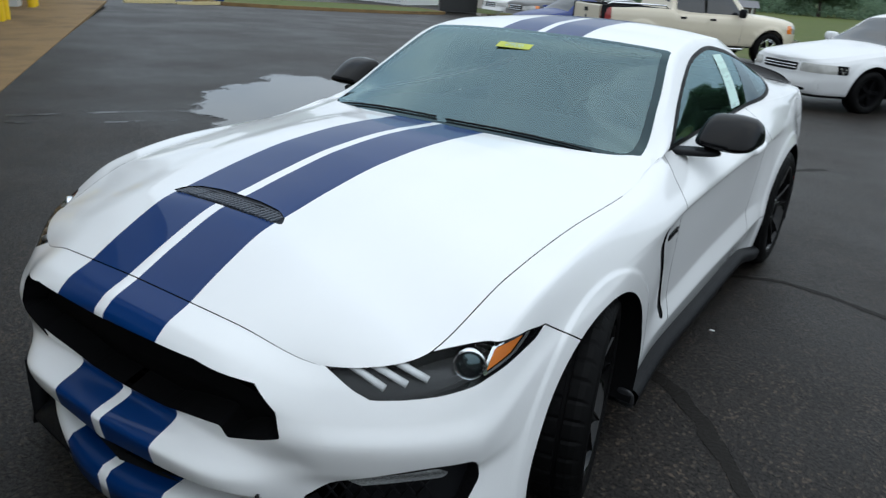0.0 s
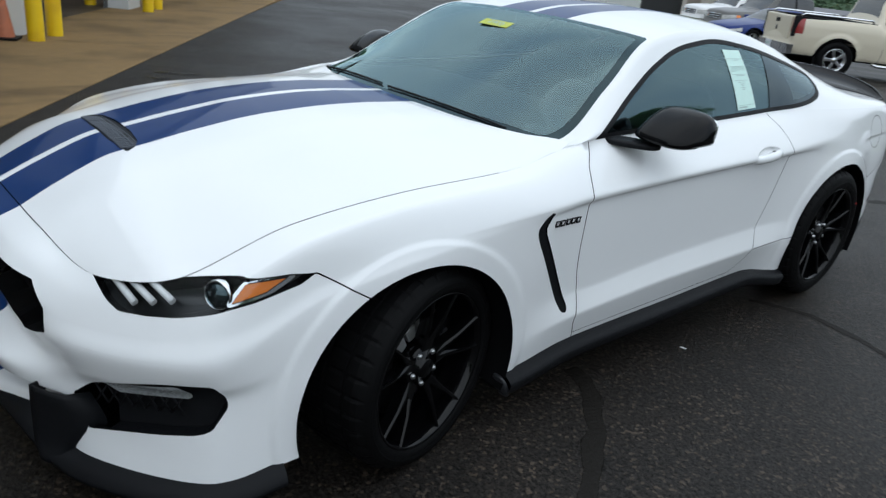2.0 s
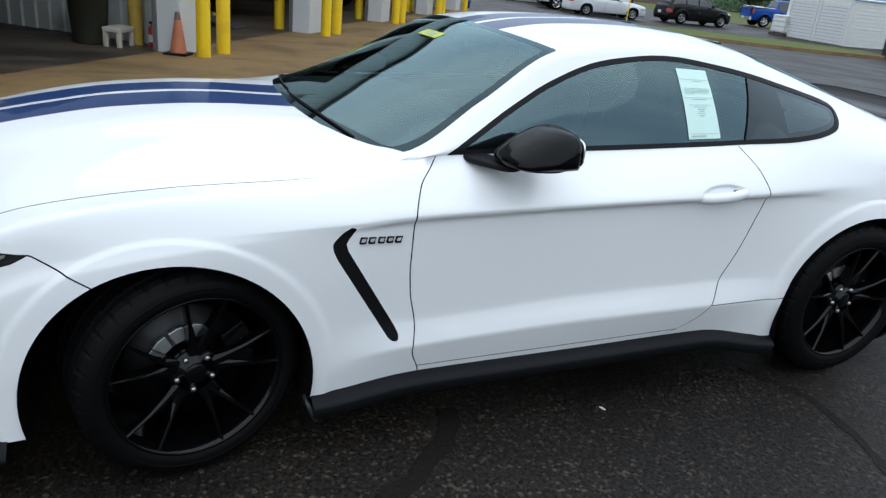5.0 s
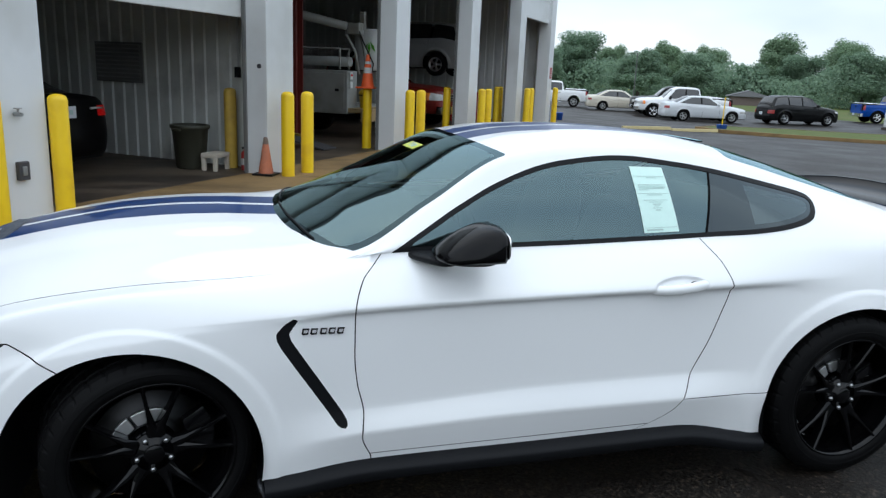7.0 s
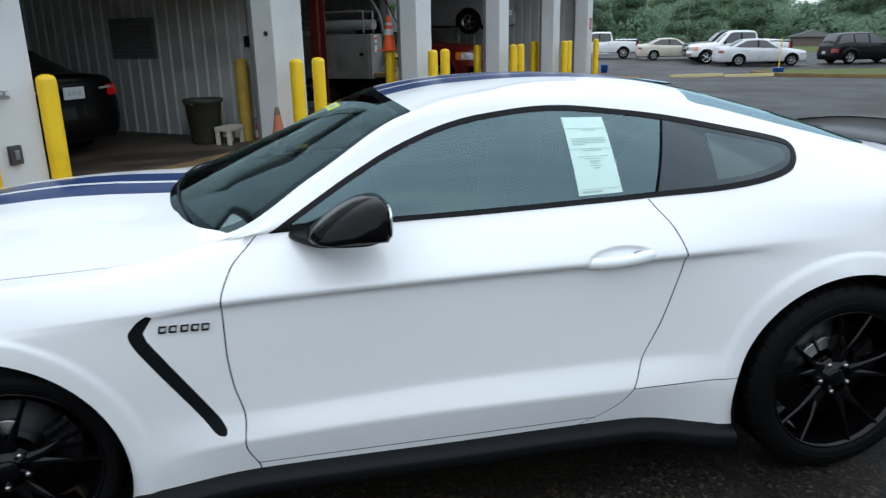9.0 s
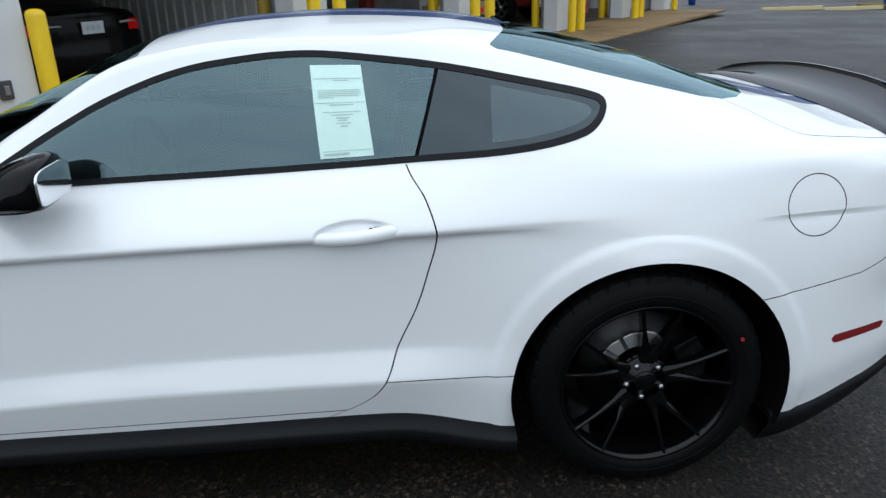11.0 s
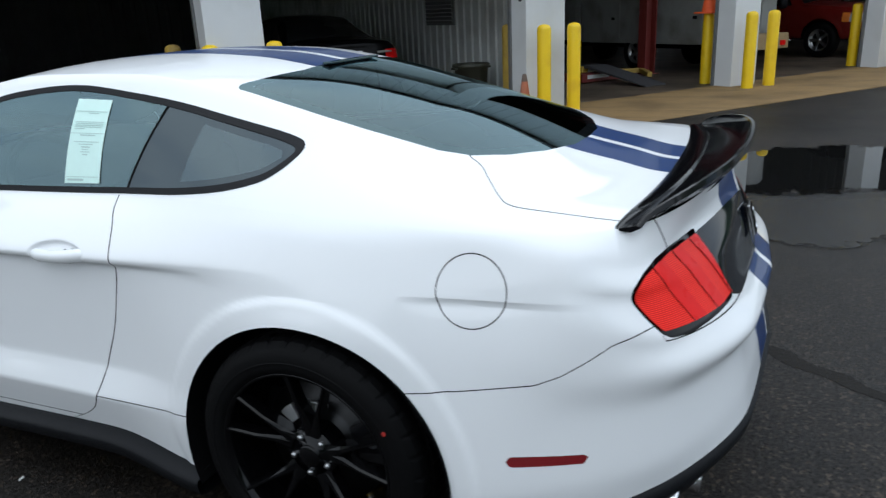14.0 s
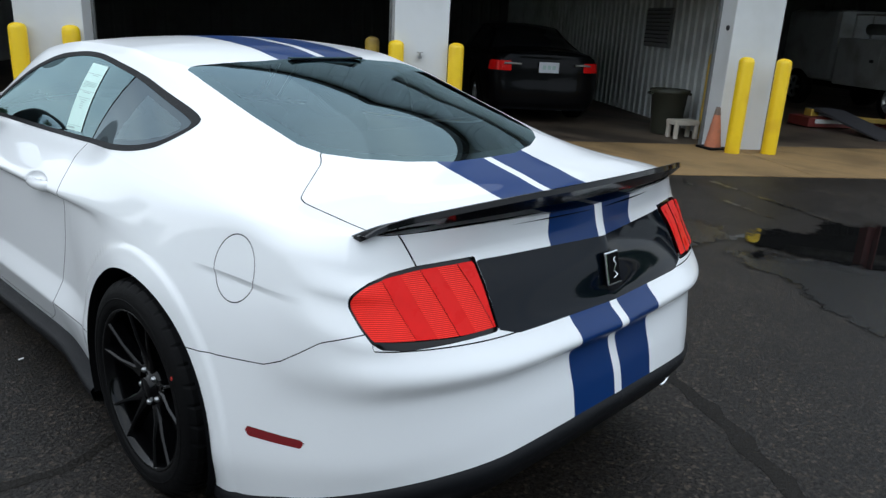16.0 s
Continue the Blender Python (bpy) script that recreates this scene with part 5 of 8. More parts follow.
# ---- site materials ----
def wet_asphalt():
    """Dark asphalt with stone grain, old stains and shallow wet hollows."""
    m = mat("asphalt", (.030, .030, .032), .8, spec=.4)
    nt = m.node_tree
    b = nt.nodes["Principled BSDF"]
    geo = nt.nodes.new("ShaderNodeNewGeometry")

    def noise_node(scale, detail, rough=.6):
        n = nt.nodes.new("ShaderNodeTexNoise")
        n.inputs["Scale"].default_value, n.inputs["Detail"].default_value, n.inputs["Roughness"].default_value = scale, detail, rough
        nt.links.new(geo.outputs["Position"], n.inputs["Vector"])
        return n.outputs["Fac"]

    def ramp(fac, a, b_, lo, hi):
        r = nt.nodes.new("ShaderNodeMapRange")
        for k, v in zip(("From Min", "From Max", "To Min", "To Max"), (a, b_, lo, hi)):
            r.inputs[k].default_value = v
        nt.links.new(fac, r.inputs["Value"])
        return r.outputs["Result"]

    grain = nt.nodes.new("ShaderNodeTexVoronoi")
    grain.inputs["Scale"].default_value = 85
    nt.links.new(geo.outputs["Position"], grain.inputs["Vector"])
    patch, blot = noise_node(.55, 5), noise_node(3.2, 6, .7)
    fine = noise_node(62, 6, .85)
    col = nt.nodes.new("ShaderNodeMixRGB")
    col.inputs["Color1"].default_value, col.inputs["Color2"].default_value = (.0010, .0008, .0007, 1), (.056, .042, .031, 1)
    stone = nt.nodes.new("ShaderNodeSeparateColor")
    nt.links.new(grain.outputs["Color"], stone.inputs[0])
    add = nt.nodes.new("ShaderNodeMath")
    nt.links.new(ramp(fine, .42, .72, 0, .55), add.inputs[0])
    nt.links.new(ramp(stone.outputs[0], .86, 1.0, 0, 1.4), add.inputs[1])
    nt.links.new(add.outputs[0], col.inputs["Fac"])
    tone = nt.nodes.new("ShaderNodeMath")
    tone.operation = "MULTIPLY"
    nt.links.new(ramp(patch, .3, .7, .5, 1.3), tone.inputs[0])
    nt.links.new(ramp(blot, .3, .7, .55, 1.4), tone.inputs[1])
    mul = nt.nodes.new("ShaderNodeMixRGB")
    mul.blend_type = "MULTIPLY"
    mul.inputs["Fac"].default_value = 1
    nt.links.new(col.outputs[0], mul.inputs["Color1"])
    nt.links.new(tone.outputs[0], mul.inputs["Color2"])
    nt.links.new(mul.outputs[0], b.inputs["Base Color"])
    nt.links.new(ramp(patch, .35, .62, .44, .57), b.inputs["Roughness"])
    # the bare stones shine less than the binder between them
    nt.links.new(ramp(fine, .40, .66, .14, .46), b.inputs["Specular IOR Level"])
    bp = nt.nodes.new("ShaderNodeBump")
    bp.inputs["Strength"].default_value, bp.inputs["Distance"].default_value = .55, .004
    chip = nt.nodes.new("ShaderNodeMath")
    chip.operation = "MULTIPLY_ADD"
    chip.inputs[1].default_value = 1.2
    nt.links.new(noise_node(240, 4, .8), chip.inputs[0])
    nt.links.new(grain.outputs["Distance"], chip.inputs[2])
    nt.links.new(chip.outputs[0], bp.inputs["Height"])
    nt.links.new(bp.outputs["Normal"], b.inputs["Normal"])
    return m


M_ASPHALT = wet_asphalt()
M_CONC = mat("apron_concrete", (.238, .152, .066), .8, spec=.3, vary=.22, scale=7.0, bump=.3, bump_scale=120, stain=(.125, .078, .034), stain_scale=.7)


def soil(m, dark, scale, lo, hi, amount):
    """Oil and tyre dirt over a ready material."""
    nt = m.node_tree
    b = nt.nodes["Principled BSDF"]
    geo, mp, n, r, mx = (nt.nodes.new("ShaderNode" + k) for k in ("NewGeometry", "Mapping", "TexNoise", "MapRange", "MixRGB"))
    mp.inputs["Rotation"].default_value, mp.inputs["Scale"].default_value = (0, 0, radians(36.4 + 14)), (1.0, .28, 1.0)
    n.inputs["Scale"].default_value, n.inputs["Detail"].default_value, n.inputs["Roughness"].default_value = scale, 7, .68
    nt.links.new(geo.outputs["Position"], mp.inputs["Vector"])
    nt.links.new(mp.outputs[0], n.inputs["Vector"])
    for k, v in zip(("From Min", "From Max", "To Min", "To Max"), (lo, hi, 0, amount)):
        r.inputs[k].default_value = v
    nt.links.new(n.outputs["Fac"], r.inputs["Value"])
    old_link = b.inputs["Base Color"].links[0]
    nt.links.new(old_link.from_socket, mx.inputs["Color1"])
    mx.inputs["Color2"].default_value = (*dark, 1)
    nt.links.new(r.outputs["Result"], mx.inputs["Fac"])
    nt.links.new(mx.outputs[0], b.inputs["Base Color"])


soil(M_CONC, (.075, .049, .024), 1.7, .52, .68, .60)
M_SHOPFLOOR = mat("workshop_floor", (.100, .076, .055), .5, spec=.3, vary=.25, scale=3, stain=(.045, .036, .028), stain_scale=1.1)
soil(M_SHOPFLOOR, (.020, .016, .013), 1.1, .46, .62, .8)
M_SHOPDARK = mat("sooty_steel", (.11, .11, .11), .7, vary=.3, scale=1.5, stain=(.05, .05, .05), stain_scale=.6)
M_CLAD = mat("painted_steel_cladding", (.66, .68, .69), .5, vary=.05, scale=2.5, stain=(.54, .55, .54), stain_scale=.7)
M_INNERCLAD = mat("inner_cladding", (.50, .52, .50), .55, vary=.1, scale=2, stain=(.33, .33, .32))
M_FRAME = mat("dark_door_frame", (.05, .05, .055), .6, vary=.2)
M_JAMB = mat("weathered_door_track", (.14, .145, .145), .55, vary=.2, scale=6, stain=(.16, .14, .12), stain_scale=3)
M_YELLOW = mat("yellow_bollard_paint", (.86, .58, .008), .42, vary=.08, scale=5, stain=(.74, .46, .012), stain_scale=3.0)
M_YELLOWDK = mat("worn_yellow_paint", (.48, .32, .05), .6, vary=.2, scale=8, stain=(.30, .20, .06), stain_scale=3.0)
M_BLACKCAR = mat("black_lacquer", (.003, .003, .0035), .3, coat=.14, spec=.06)
M_REDSTEEL = mat("red_lift_paint", (.16, .022, .018), .5, vary=.2, scale=5)
M_ORANGE = mat("orange_cone", (.85, .13, .03), .6, vary=.1)
M_OLDORANGE = mat("faded_orange_cone", (.50, .17, .09), .75, vary=.3, scale=12, stain=(.22, .11, .08), stain_scale=6)
M_OLIVE = mat("olive_bin_plastic", (.035, .036, .024), .6, vary=.2)
M_STOOL = mat("cream_plastic", (.55, .50, .42), .6, vary=.1)
M_BLUEPL = mat("blue_plastic", (.02, .09, .42), .5)
M_GRASS = mat("grass", (.080, .104, .028), .9, spec=.2, vary=.5, scale=3.0, bump=.8, bump_scale=25, stain=(.105, .110, .040), stain_scale=.35)
M_WHITEPL = mat("white_painted_metal", (.62, .63, .62), .5, vary=.08, scale=4)
M_BARK = mat("bark", (.06, .05, .04), .9, vary=.3, scale=8)


def leaf_mat(name, a, b_):
    m = mat(name, a, .7)
    nt = m.node_tree
    geo = nt.nodes.new("ShaderNodeNewGeometry")
    mx = nt.nodes.new("ShaderNodeMixRGB")
    mx.inputs["Color1"].default_value, mx.inputs["Color2"].default_value = (*a, 1), (*b_, 1)
    nt.links.new(geo.outputs["Random Per Island"], mx.inputs["Fac"])
    nt.links.new(mx.outputs[0], nt.nodes["Principled BSDF"].inputs["Base Color"])
    thin, both = nt.nodes.new("ShaderNodeBsdfTranslucent"), nt.nodes.new("ShaderNodeMixShader")
    nt.links.new(mx.outputs[0], thin.inputs["Color"])
    both.inputs["Fac"].default_value = .5
    nt.links.new(nt.nodes["Principled BSDF"].outputs[0], both.inputs[1])
    nt.links.new(thin.outputs[0], both.inputs[2])
    nt.links.new(both.outputs[0], nt.nodes["Material Output"].inputs["Surface"])
    return m


# greens lifted and paled: distance haze is put into the leaf colour
M_LEAF = leaf_mat("leaves", (.170, .262, .160), (.275, .380, .235))
M_LEAFDK = leaf_mat("dark_leaves", (.145, .228, .155), (.230, .330, .215))

# the building's own frame: x along the front towards the near bays, y out to the lot
BLD = pose(-7.925, -.347, 0, 0, 0, -36.4)


def at_b(x, y, z=0.0, turn=0.0):
    return BLD @ pose(x, y, z, 0, 0, turn)


# ---- ground, apron, grass ----
def fall(x, y):
    """The lot drains away to the north: the ground's height."""
    t = np.clip((.9 * y - .25 * x - 5) / 29, 0, 1)
    return -.62 * t * t * (3 - 2 * t)


def ground_grid(xs, ys, dz):
    X, Y = np.meshgrid(xs, ys, indexing="ij")
    return np.stack([X, Y, fall(X, Y) + dz], axis=-1)


far = [-900, -500, -300, -200, -150]
xs = np.array(far + list(np.arange(-120, 61, 2.5)) + [80, 120, 200, 300, 500, 900])
ys = np.array(far + list(np.arange(-80, 81, 2.5)) + [100, 140, 200, 300, 500, 900])
gs = Skin()
gf = gs.grid(ground_grid(xs, ys, -.05), np.zeros((len(xs), len(ys), 2)))
tagged(part("ground", gs.mesh("ground", gf), M_GRASS, None), "mown green grass reaching to the trees", "ground", kind="structure")
gs = Skin()
gp = ground_grid(np.arange(-75, 61, 1.25), np.arange(-60, 61, 1.25), 0)
gf = gs.grid(gp, np.zeros((*gp.shape[:2], 2)))
LOT = [(BLD @ Vector((x, y, 0)))[:2] for x, y in ((34, -50), (34, 30), (-3, 18.2), (-16.5, 20.5), (-29, 21), (-46, 17), (-60, 6), (-60, -26), (-16.6, -26), (-16.6, -50))]
lot_f, _ = gs.split(gf, lambda p, q: sdpoly(p[:, 0], p[:, 1], LOT))
tagged(part("lot", gs.mesh("lot", lot_f), M_ASPHALT, None), "dark patched asphalt of the car park, still damp", "pavement", kind="structure")
apron = thing("apron", Matrix(), "stained tan concrete apron in front of the bays", "pavement", kind="structure")
edges = [-16.3, -12.5, -8.3, -4.15, .05, 4.2, 8.5, 13.2]
for a, b_ in zip(edges, edges[1:]):
    bm = bmesh.new()
    box(bm, (a + b_) / 2, .42, -.02, (b_ - a) - .012, 2.1, .06, .006, BLD)
    part("slab", bm, M_CONC, apron)
bm = bmesh.new()
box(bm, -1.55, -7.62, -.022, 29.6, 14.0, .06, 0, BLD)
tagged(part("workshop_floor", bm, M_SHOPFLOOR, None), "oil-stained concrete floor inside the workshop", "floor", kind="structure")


# rain water: a still sheet in the hollow, damp broken water round it, wet tyre tracks
def wet_mat(name, base, rough, spec, bump, keep):
    """Water that thins out in flecks towards its edge, by the stored depth."""
    m = mat(name, base, rough, spec=spec, bump=bump, bump_scale=60)
    nt = m.node_tree
    at_, n1, n2, a1, a2, rp = (nt.nodes.new("ShaderNode" + k) for k in ("Attribute", "TexNoise", "TexNoise", "Math", "Math", "MapRange"))
    geo, tr, mx = nt.nodes.new("ShaderNodeNewGeometry"), nt.nodes.new("ShaderNodeBsdfTransparent"), nt.nodes.new("ShaderNodeMixShader")
    at_.attribute_name = "depth"
    for n_, sc in ((n1, 2.6), (n2, 15.0)):
        n_.inputs["Scale"].default_value, n_.inputs["Detail"].default_value = sc, 5
        nt.links.new(geo.outputs["Position"], n_.inputs["Vector"])
    a1.operation = a2.operation = "MULTIPLY_ADD"
    a1.inputs[1].default_value = 1.1
    a2.inputs[1].default_value = .55
    nt.links.new(n1.outputs["Fac"], a1.inputs[0])
    nt.links.new(at_.outputs["Fac"], a1.inputs[2])
    nt.links.new(n2.outputs["Fac"], a2.inputs[0])
    nt.links.new(a1.outputs[0], a2.inputs[2])
    rp.inputs["From Min"].default_value, rp.inputs["From Max"].default_value = keep, keep + .16
    nt.links.new(a2.outputs[0], rp.inputs["Value"])
    nt.links.new(rp.outputs["Result"], mx.inputs["Fac"])
    nt.links.new(tr.outputs[0], mx.inputs[1])
    nt.links.new(nt.nodes["Principled BSDF"].outputs[0], mx.inputs[2])
    nt.links.new(mx.outputs[0], nt.nodes["Material Output"].inputs["Surface"])
    return m


M_WATER = wet_mat("puddle_water", (.006, .006, .006), .015, .55, 0, 1.02)
M_DAMP = wet_mat("damp_asphalt", (.003, .003, .0032), .26, .40, 1.0, .98)


M_TAR = wet_mat("tar_seal", (.0085, .0070, .0055), .65, .17, .5, 1.34)
M_FLECK = wet_mat("water_flecks", (.006, .006, .006), .32, .6, 0, 1.80)


def ribbon(name, pts, width, material, label, category, parent=None, z=.0015):
    """A ragged flat strip on the lot: tar seals and worn marks."""
    rnd = random.Random(len(pts) * 7 + int(width * 1000))
    bm = bmesh.new()
    deep = bm.verts.layers.float.new("depth")
    P = [Vector((*p, 0)) for p in pts]
    fine = []
    for a, b in zip(P, P[1:]):
        n = max(2, int((b - a).length / .07))
        fine += [a.lerp(b, k / n) for k in range(n)]
    fine.append(P[-1])
    prev = None
    for k, p in enumerate(fine):
        d = (fine[min(k + 1, len(fine) - 1)] - fine[max(k - 1, 0)]).normalized()
        n = Vector((-d.y, d.x, 0))
        w = width * (.65 + .6 * rnd.random()) / 2
        j = n * (rnd.random() - .5) * width * .25
        cur = [bm.verts.new(p + n * w * c + j + Vector((0, 0, z))) for c in (-1.25, -.6, .6, 1.25)]
        for v, c in zip(cur, (0, 1, 1, 0)):
            v[deep] = c * (0 if k in (0, len(fine) - 1) else 1)
        if prev:
            for a, b in zip(range(3), range(1, 4)):
                bm.faces.new((prev[a], cur[a], cur[b], prev[b]))
        prev = cur
    return tagged(part(name, bm, material, parent), label, category, kind="structure")


ribbon("tar_seam", [(-1.75, 1.35), (-1.12, 2.15), (-.95, 2.45), (-.79, 2.65), (-.60, 2.93), (-.35, 3.18), (.25, 3.8), (.9, 4.6)], .10, M_TAR, "black tar seam across the asphalt", "road mark")
ribbon("tar_seam", [(.78, -.43), (.90, -.45), (1.02, -.55), (1.16, -.69), (1.35, -.96), (1.44, -1.08), (1.75, -1.5), (2.2, -2.1)], .085, M_TAR, "black tar seam across the asphalt", "road mark")
ribbon("tar_seam", [(.80, .95), (.93, 1.03), (1.13, 1.11), (1.38, 1.07), (1.62, .98), (2.1, .78), (2.7, .45)], .05, M_TAR, "black tar seam across the asphalt", "road mark")
ribbon("tar_seam", [(-.58, 2.96), (-.63, 3.10), (-.60, 3.3), (-.52, 3.6), (-.55, 4.1)], .075, M_TAR, "black tar seam across the asphalt", "road mark", z=.0025)


def sheet(name, pts, z, material, label, shore=.7):
    """A thin water sheet whose depth grows inwards from its outline."""
    P = np.array(pts)
    step = .11
    xs_, ys_ = (np.arange(P[:, k].min() - .1, P[:, k].max() + .1, step) for k in (0, 1))
    X, Y = np.meshgrid(xs_, ys_, indexing="ij")
    g = Skin()
    fs = g.grid(np.stack([X, Y, np.full(X.shape, z)], axis=-1), np.zeros((*X.shape, 2)), True)
    fs, _ = g.split(fs, lambda p, q: sdpoly(p[:, 0], p[:, 1], P))
    me = g.mesh(name, fs)
    co = np.array([v.co[:] for v in me.vertices])
    at_ = me.attributes.new("depth", "FLOAT", "POINT")
    at_.data.foreach_set("value", np.clip(-sdpoly(co[:, 0], co[:, 1], P) / shore, 0, 1).astype(np.float32))
    return tagged(part(name, me, material, None), label, "puddle", kind="structure")


sheet("puddle", [(-3.55, 1.15), (-4.4, 1.35), (-5.0, 1.6), (-5.5, 2.0), (-5.92, 2.6), (-6.2, 3.3), (-6.5, 4.3), (-6.0, 4.8), (-5.3, 4.9), (-4.7, 4.4), (-4.2, 3.9), (-3.8, 3.3), (-3.6, 2.6), (-3.45, 2.0), (-3.25, 1.6)],
      .008, M_WATER, "shallow rain puddle mirroring the workshop front")
sheet("damp_patch", [(-3.3, 1.3), (-3.9, 2.0), (-4.1, 3.0), (-4.6, 3.75), (-5.1, 4.6), (-4.4, 4.6), (-3.6, 4.1), (-2.8, 3.5), (-2.4, 2.9), (-2.5, 2.3), (-2.9, 1.8)],
      .004, M_DAMP, "damp asphalt with broken water beside a puddle", .5)
sheet("damp_patch", [(-2.8, .55), (-3.7, .45), (-4.2, 1.0), (-3.6, 1.4), (-2.7, 1.2)], .005, M_DAMP, "small dark damp patch on the asphalt", .4)
ribbon("wet_track", [(-4.80, 1.80), (-5.02, 1.45), (-5.25, 1.05), (-5.50, .52), (-5.72, .10)], .12, M_FLECK, "broken streak of water in a tyre track", "road mark", z=.005)
ribbon("wet_track", [(-4.50, 1.45), (-4.72, .98), (-4.95, .60), (-5.24, .20), (-5.5, -.1)], .10, M_FLECK, "broken streak of water in a tyre track", "road mark", z=.005)

# bits of litter on the asphalt
for x, y in ((.954, .154), (2.2, 1.9), (.2, 4.1)):
    bm = bmesh.new()
    extrude_poly(bm, [(0, 0), (.022, .004), (.026, .014), (.004, .011)], .003, Matrix.Translation((x, y, .001)))
    tagged(part("litter", bm, M_WHITEPL, None), "tiny white scrap of paper on asphalt", "litter", "litter on the lot")

# ---- the workshop ----
PILLARS = [(-12.55, .62), (-8.40, .62), (-4.20, .62), (.01, .68), (4.37, .66), (8.55, .72), (12.75, .72)]
wall = thing("wall_front", Matrix(), "pale grey painted steel front wall with open bays", "wall", kind="structure")
for k, (x, w) in enumerate(PILLARS):
    bm = bmesh.new()
    box(bm, x, -.50, 2.2, w, .42, 4.4, .012, BLD)
    part("pillar", bm, M_CLAD, wall)
    for s in (-1, 1):
        bm = bmesh.new()
        box(bm, x + s * (w / 2 + .016), -.66, 2.0, .03, .06, 4.0, .006, BLD)
        part("door_jamb", bm, M_JAMB, wall)
bm = bmesh.new()
box(bm, -16.0, -.45, 2.2, .60, .42, 4.4, .012, BLD)
part("end_pillar", bm, M_CLAD, wall)


def clad(x0, x1, z0, z1, y, material, pitch=.30, depth=.02, m=BLD, along="x"):
    """Ribbed sheet between x0 and x1, facing +y (or, along y, facing +x)."""
    bm = bmesh.new()
    pts, x = [], x0
    while x < x1:
        for dx, dy in ((0, 0), (pitch * .62, 0), (pitch * .70, depth), (pitch * .92, depth)):
            if x + dx <= x1:
                pts.append((x + dx, y + dy))
        x += pitch
    pts.append((x1, y))
    lo = [bm.verts.new(m @ (Vector((a, b, z0)) if along == "x" else Vector((b, a, z0)))) for a, b in pts]
    hi = [bm.verts.new(m @ (Vector((a, b, z1)) if along == "x" else Vector((b, a, z1)))) for a, b in pts]
    back_lo = [bm.verts.new(m @ (Vector((a, y - .06, z0)) if along == "x" else Vector((y - .06, a, z0)))) for a in (x0, x1)]
    back_hi = [bm.verts.new(m @ (Vector((a, y - .06, z1)) if along == "x" else Vector((y - .06, a, z1)))) for a in (x0, x1)]
    for k in range(len(pts) - 1):
        bm.faces.new((lo[k], lo[k + 1], hi[k + 1], hi[k]))
    bm.faces.new((back_lo[0], back_lo[1], back_hi[1], back_hi[0]))
    bm.faces.new([back_lo[0], *lo, back_lo[1]])
    bm.faces.new([back_hi[0], *hi, back_hi[1]])
    bmesh.ops.recalc_face_normals(bm, faces=bm.faces[:])
    return bm


part("header", clad(-16.3, 13.15, 3.96, 5.6, -.32, M_CLAD), M_CLAD, wall)
bm = bmesh.new()
box(bm, -14.3, -.40, 3.635, 2.9, .12, .67, .01, BLD)
part("low_header", bm, M_CLAD, wall)
# bay door of the second bay, rolled half way down, and its tracks
bm = bmesh.new()
for k in range(4):
    box(bm, 2.165, -.72, 2.22 + .25 + k * .5, 3.60, .05, .485, .012, BLD)
tagged(part("roller_door", bm, M_WHITEPL, wall), "white sectional door half raised")
for x in (7.0,):
    bm = bmesh.new()
    for k in range(2):
        box(bm, 6.44, -.72, 3.3 + k * .5, 3.46, .05, .485, .012, BLD)
    part("roller_door", bm, M_WHITEPL, wall)
tagged(part("wall_end", clad(-14.6, -.68, 0, 5.6, -16.25, M_CLAD, .30, -.02, BLD, "y"), M_CLAD, None), "pale steel end wall of the workshop", "wall", kind="structure")
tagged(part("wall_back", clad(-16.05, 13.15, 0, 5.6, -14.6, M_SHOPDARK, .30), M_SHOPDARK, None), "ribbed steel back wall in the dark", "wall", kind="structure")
tagged(part("wall_near", clad(-14.6, -.3, 0, 5.6, 13.12, M_INNERCLAD, .30, .02, BLD, "y"), M_INNERCLAD, None), "ribbed steel wall closing the near end", "wall", kind="structure")
tagged(part("wall_partition", clad(-14.5, -.72, 0, 5.2, -.17, M_INNERCLAD, .24, .03, BLD, "y"), M_INNERCLAD, None), "ribbed galvanised partition between two bays", "wall", kind="structure")
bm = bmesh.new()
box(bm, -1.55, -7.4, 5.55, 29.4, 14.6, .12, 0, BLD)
tagged(part("ceiling", bm, M_SHOPDARK, None), "dark grey underside of the workshop roof", "ceiling", kind="structure")
bm = bmesh.new()
extrude_poly(bm, [(-.1, 5.62), (-7.4, 6.8), (-14.8, 5.62)], 29.6, BLD @ Matrix.Translation((-16.35, 0, 0)) @ Matrix(((0, 0, 1, 0), (1, 0, 0, 0), (0, 1, 0, 0), (0, 0, 0, 1))))
tagged(part("roof", bm, M_CLAD, None), "low pitched pale steel roof", "roof", kind="structure")

# bollards
bm = bmesh.new()
lathe(bm, [(.094, 0), (.094, 1.16), (.090, 1.185), (.072, 1.21), (.035, 1.224), (.0, 1.228)], None, 28)
BOLL = bpy.data.meshes.new("bollard")
bm.to_mesh(BOLL)
bm.free()
BOLL.materials.append(M_YELLOW)
BOLL_IN = BOLL.copy()
BOLL_IN.materials[0] = M_YELLOWDK
for x, y in ((.26, 0), (-.26, 0), (-3.91, .03), (-4.46, .02), (-8.18, .03), (-8.63, .05), (-12.40, 0), (-12.85, 0), (-15.86, .02), (3.95, -.23), (4.68, -.23), (8.30, -.2), (8.85, -.2)):
    ob = new("bollard", BOLL)
    ob.matrix_world = at_b(x, y, 0, x * 40)
    tagged(ob, "yellow painted steel bollard with a domed top", "bollard", "bollards in front of the bays")
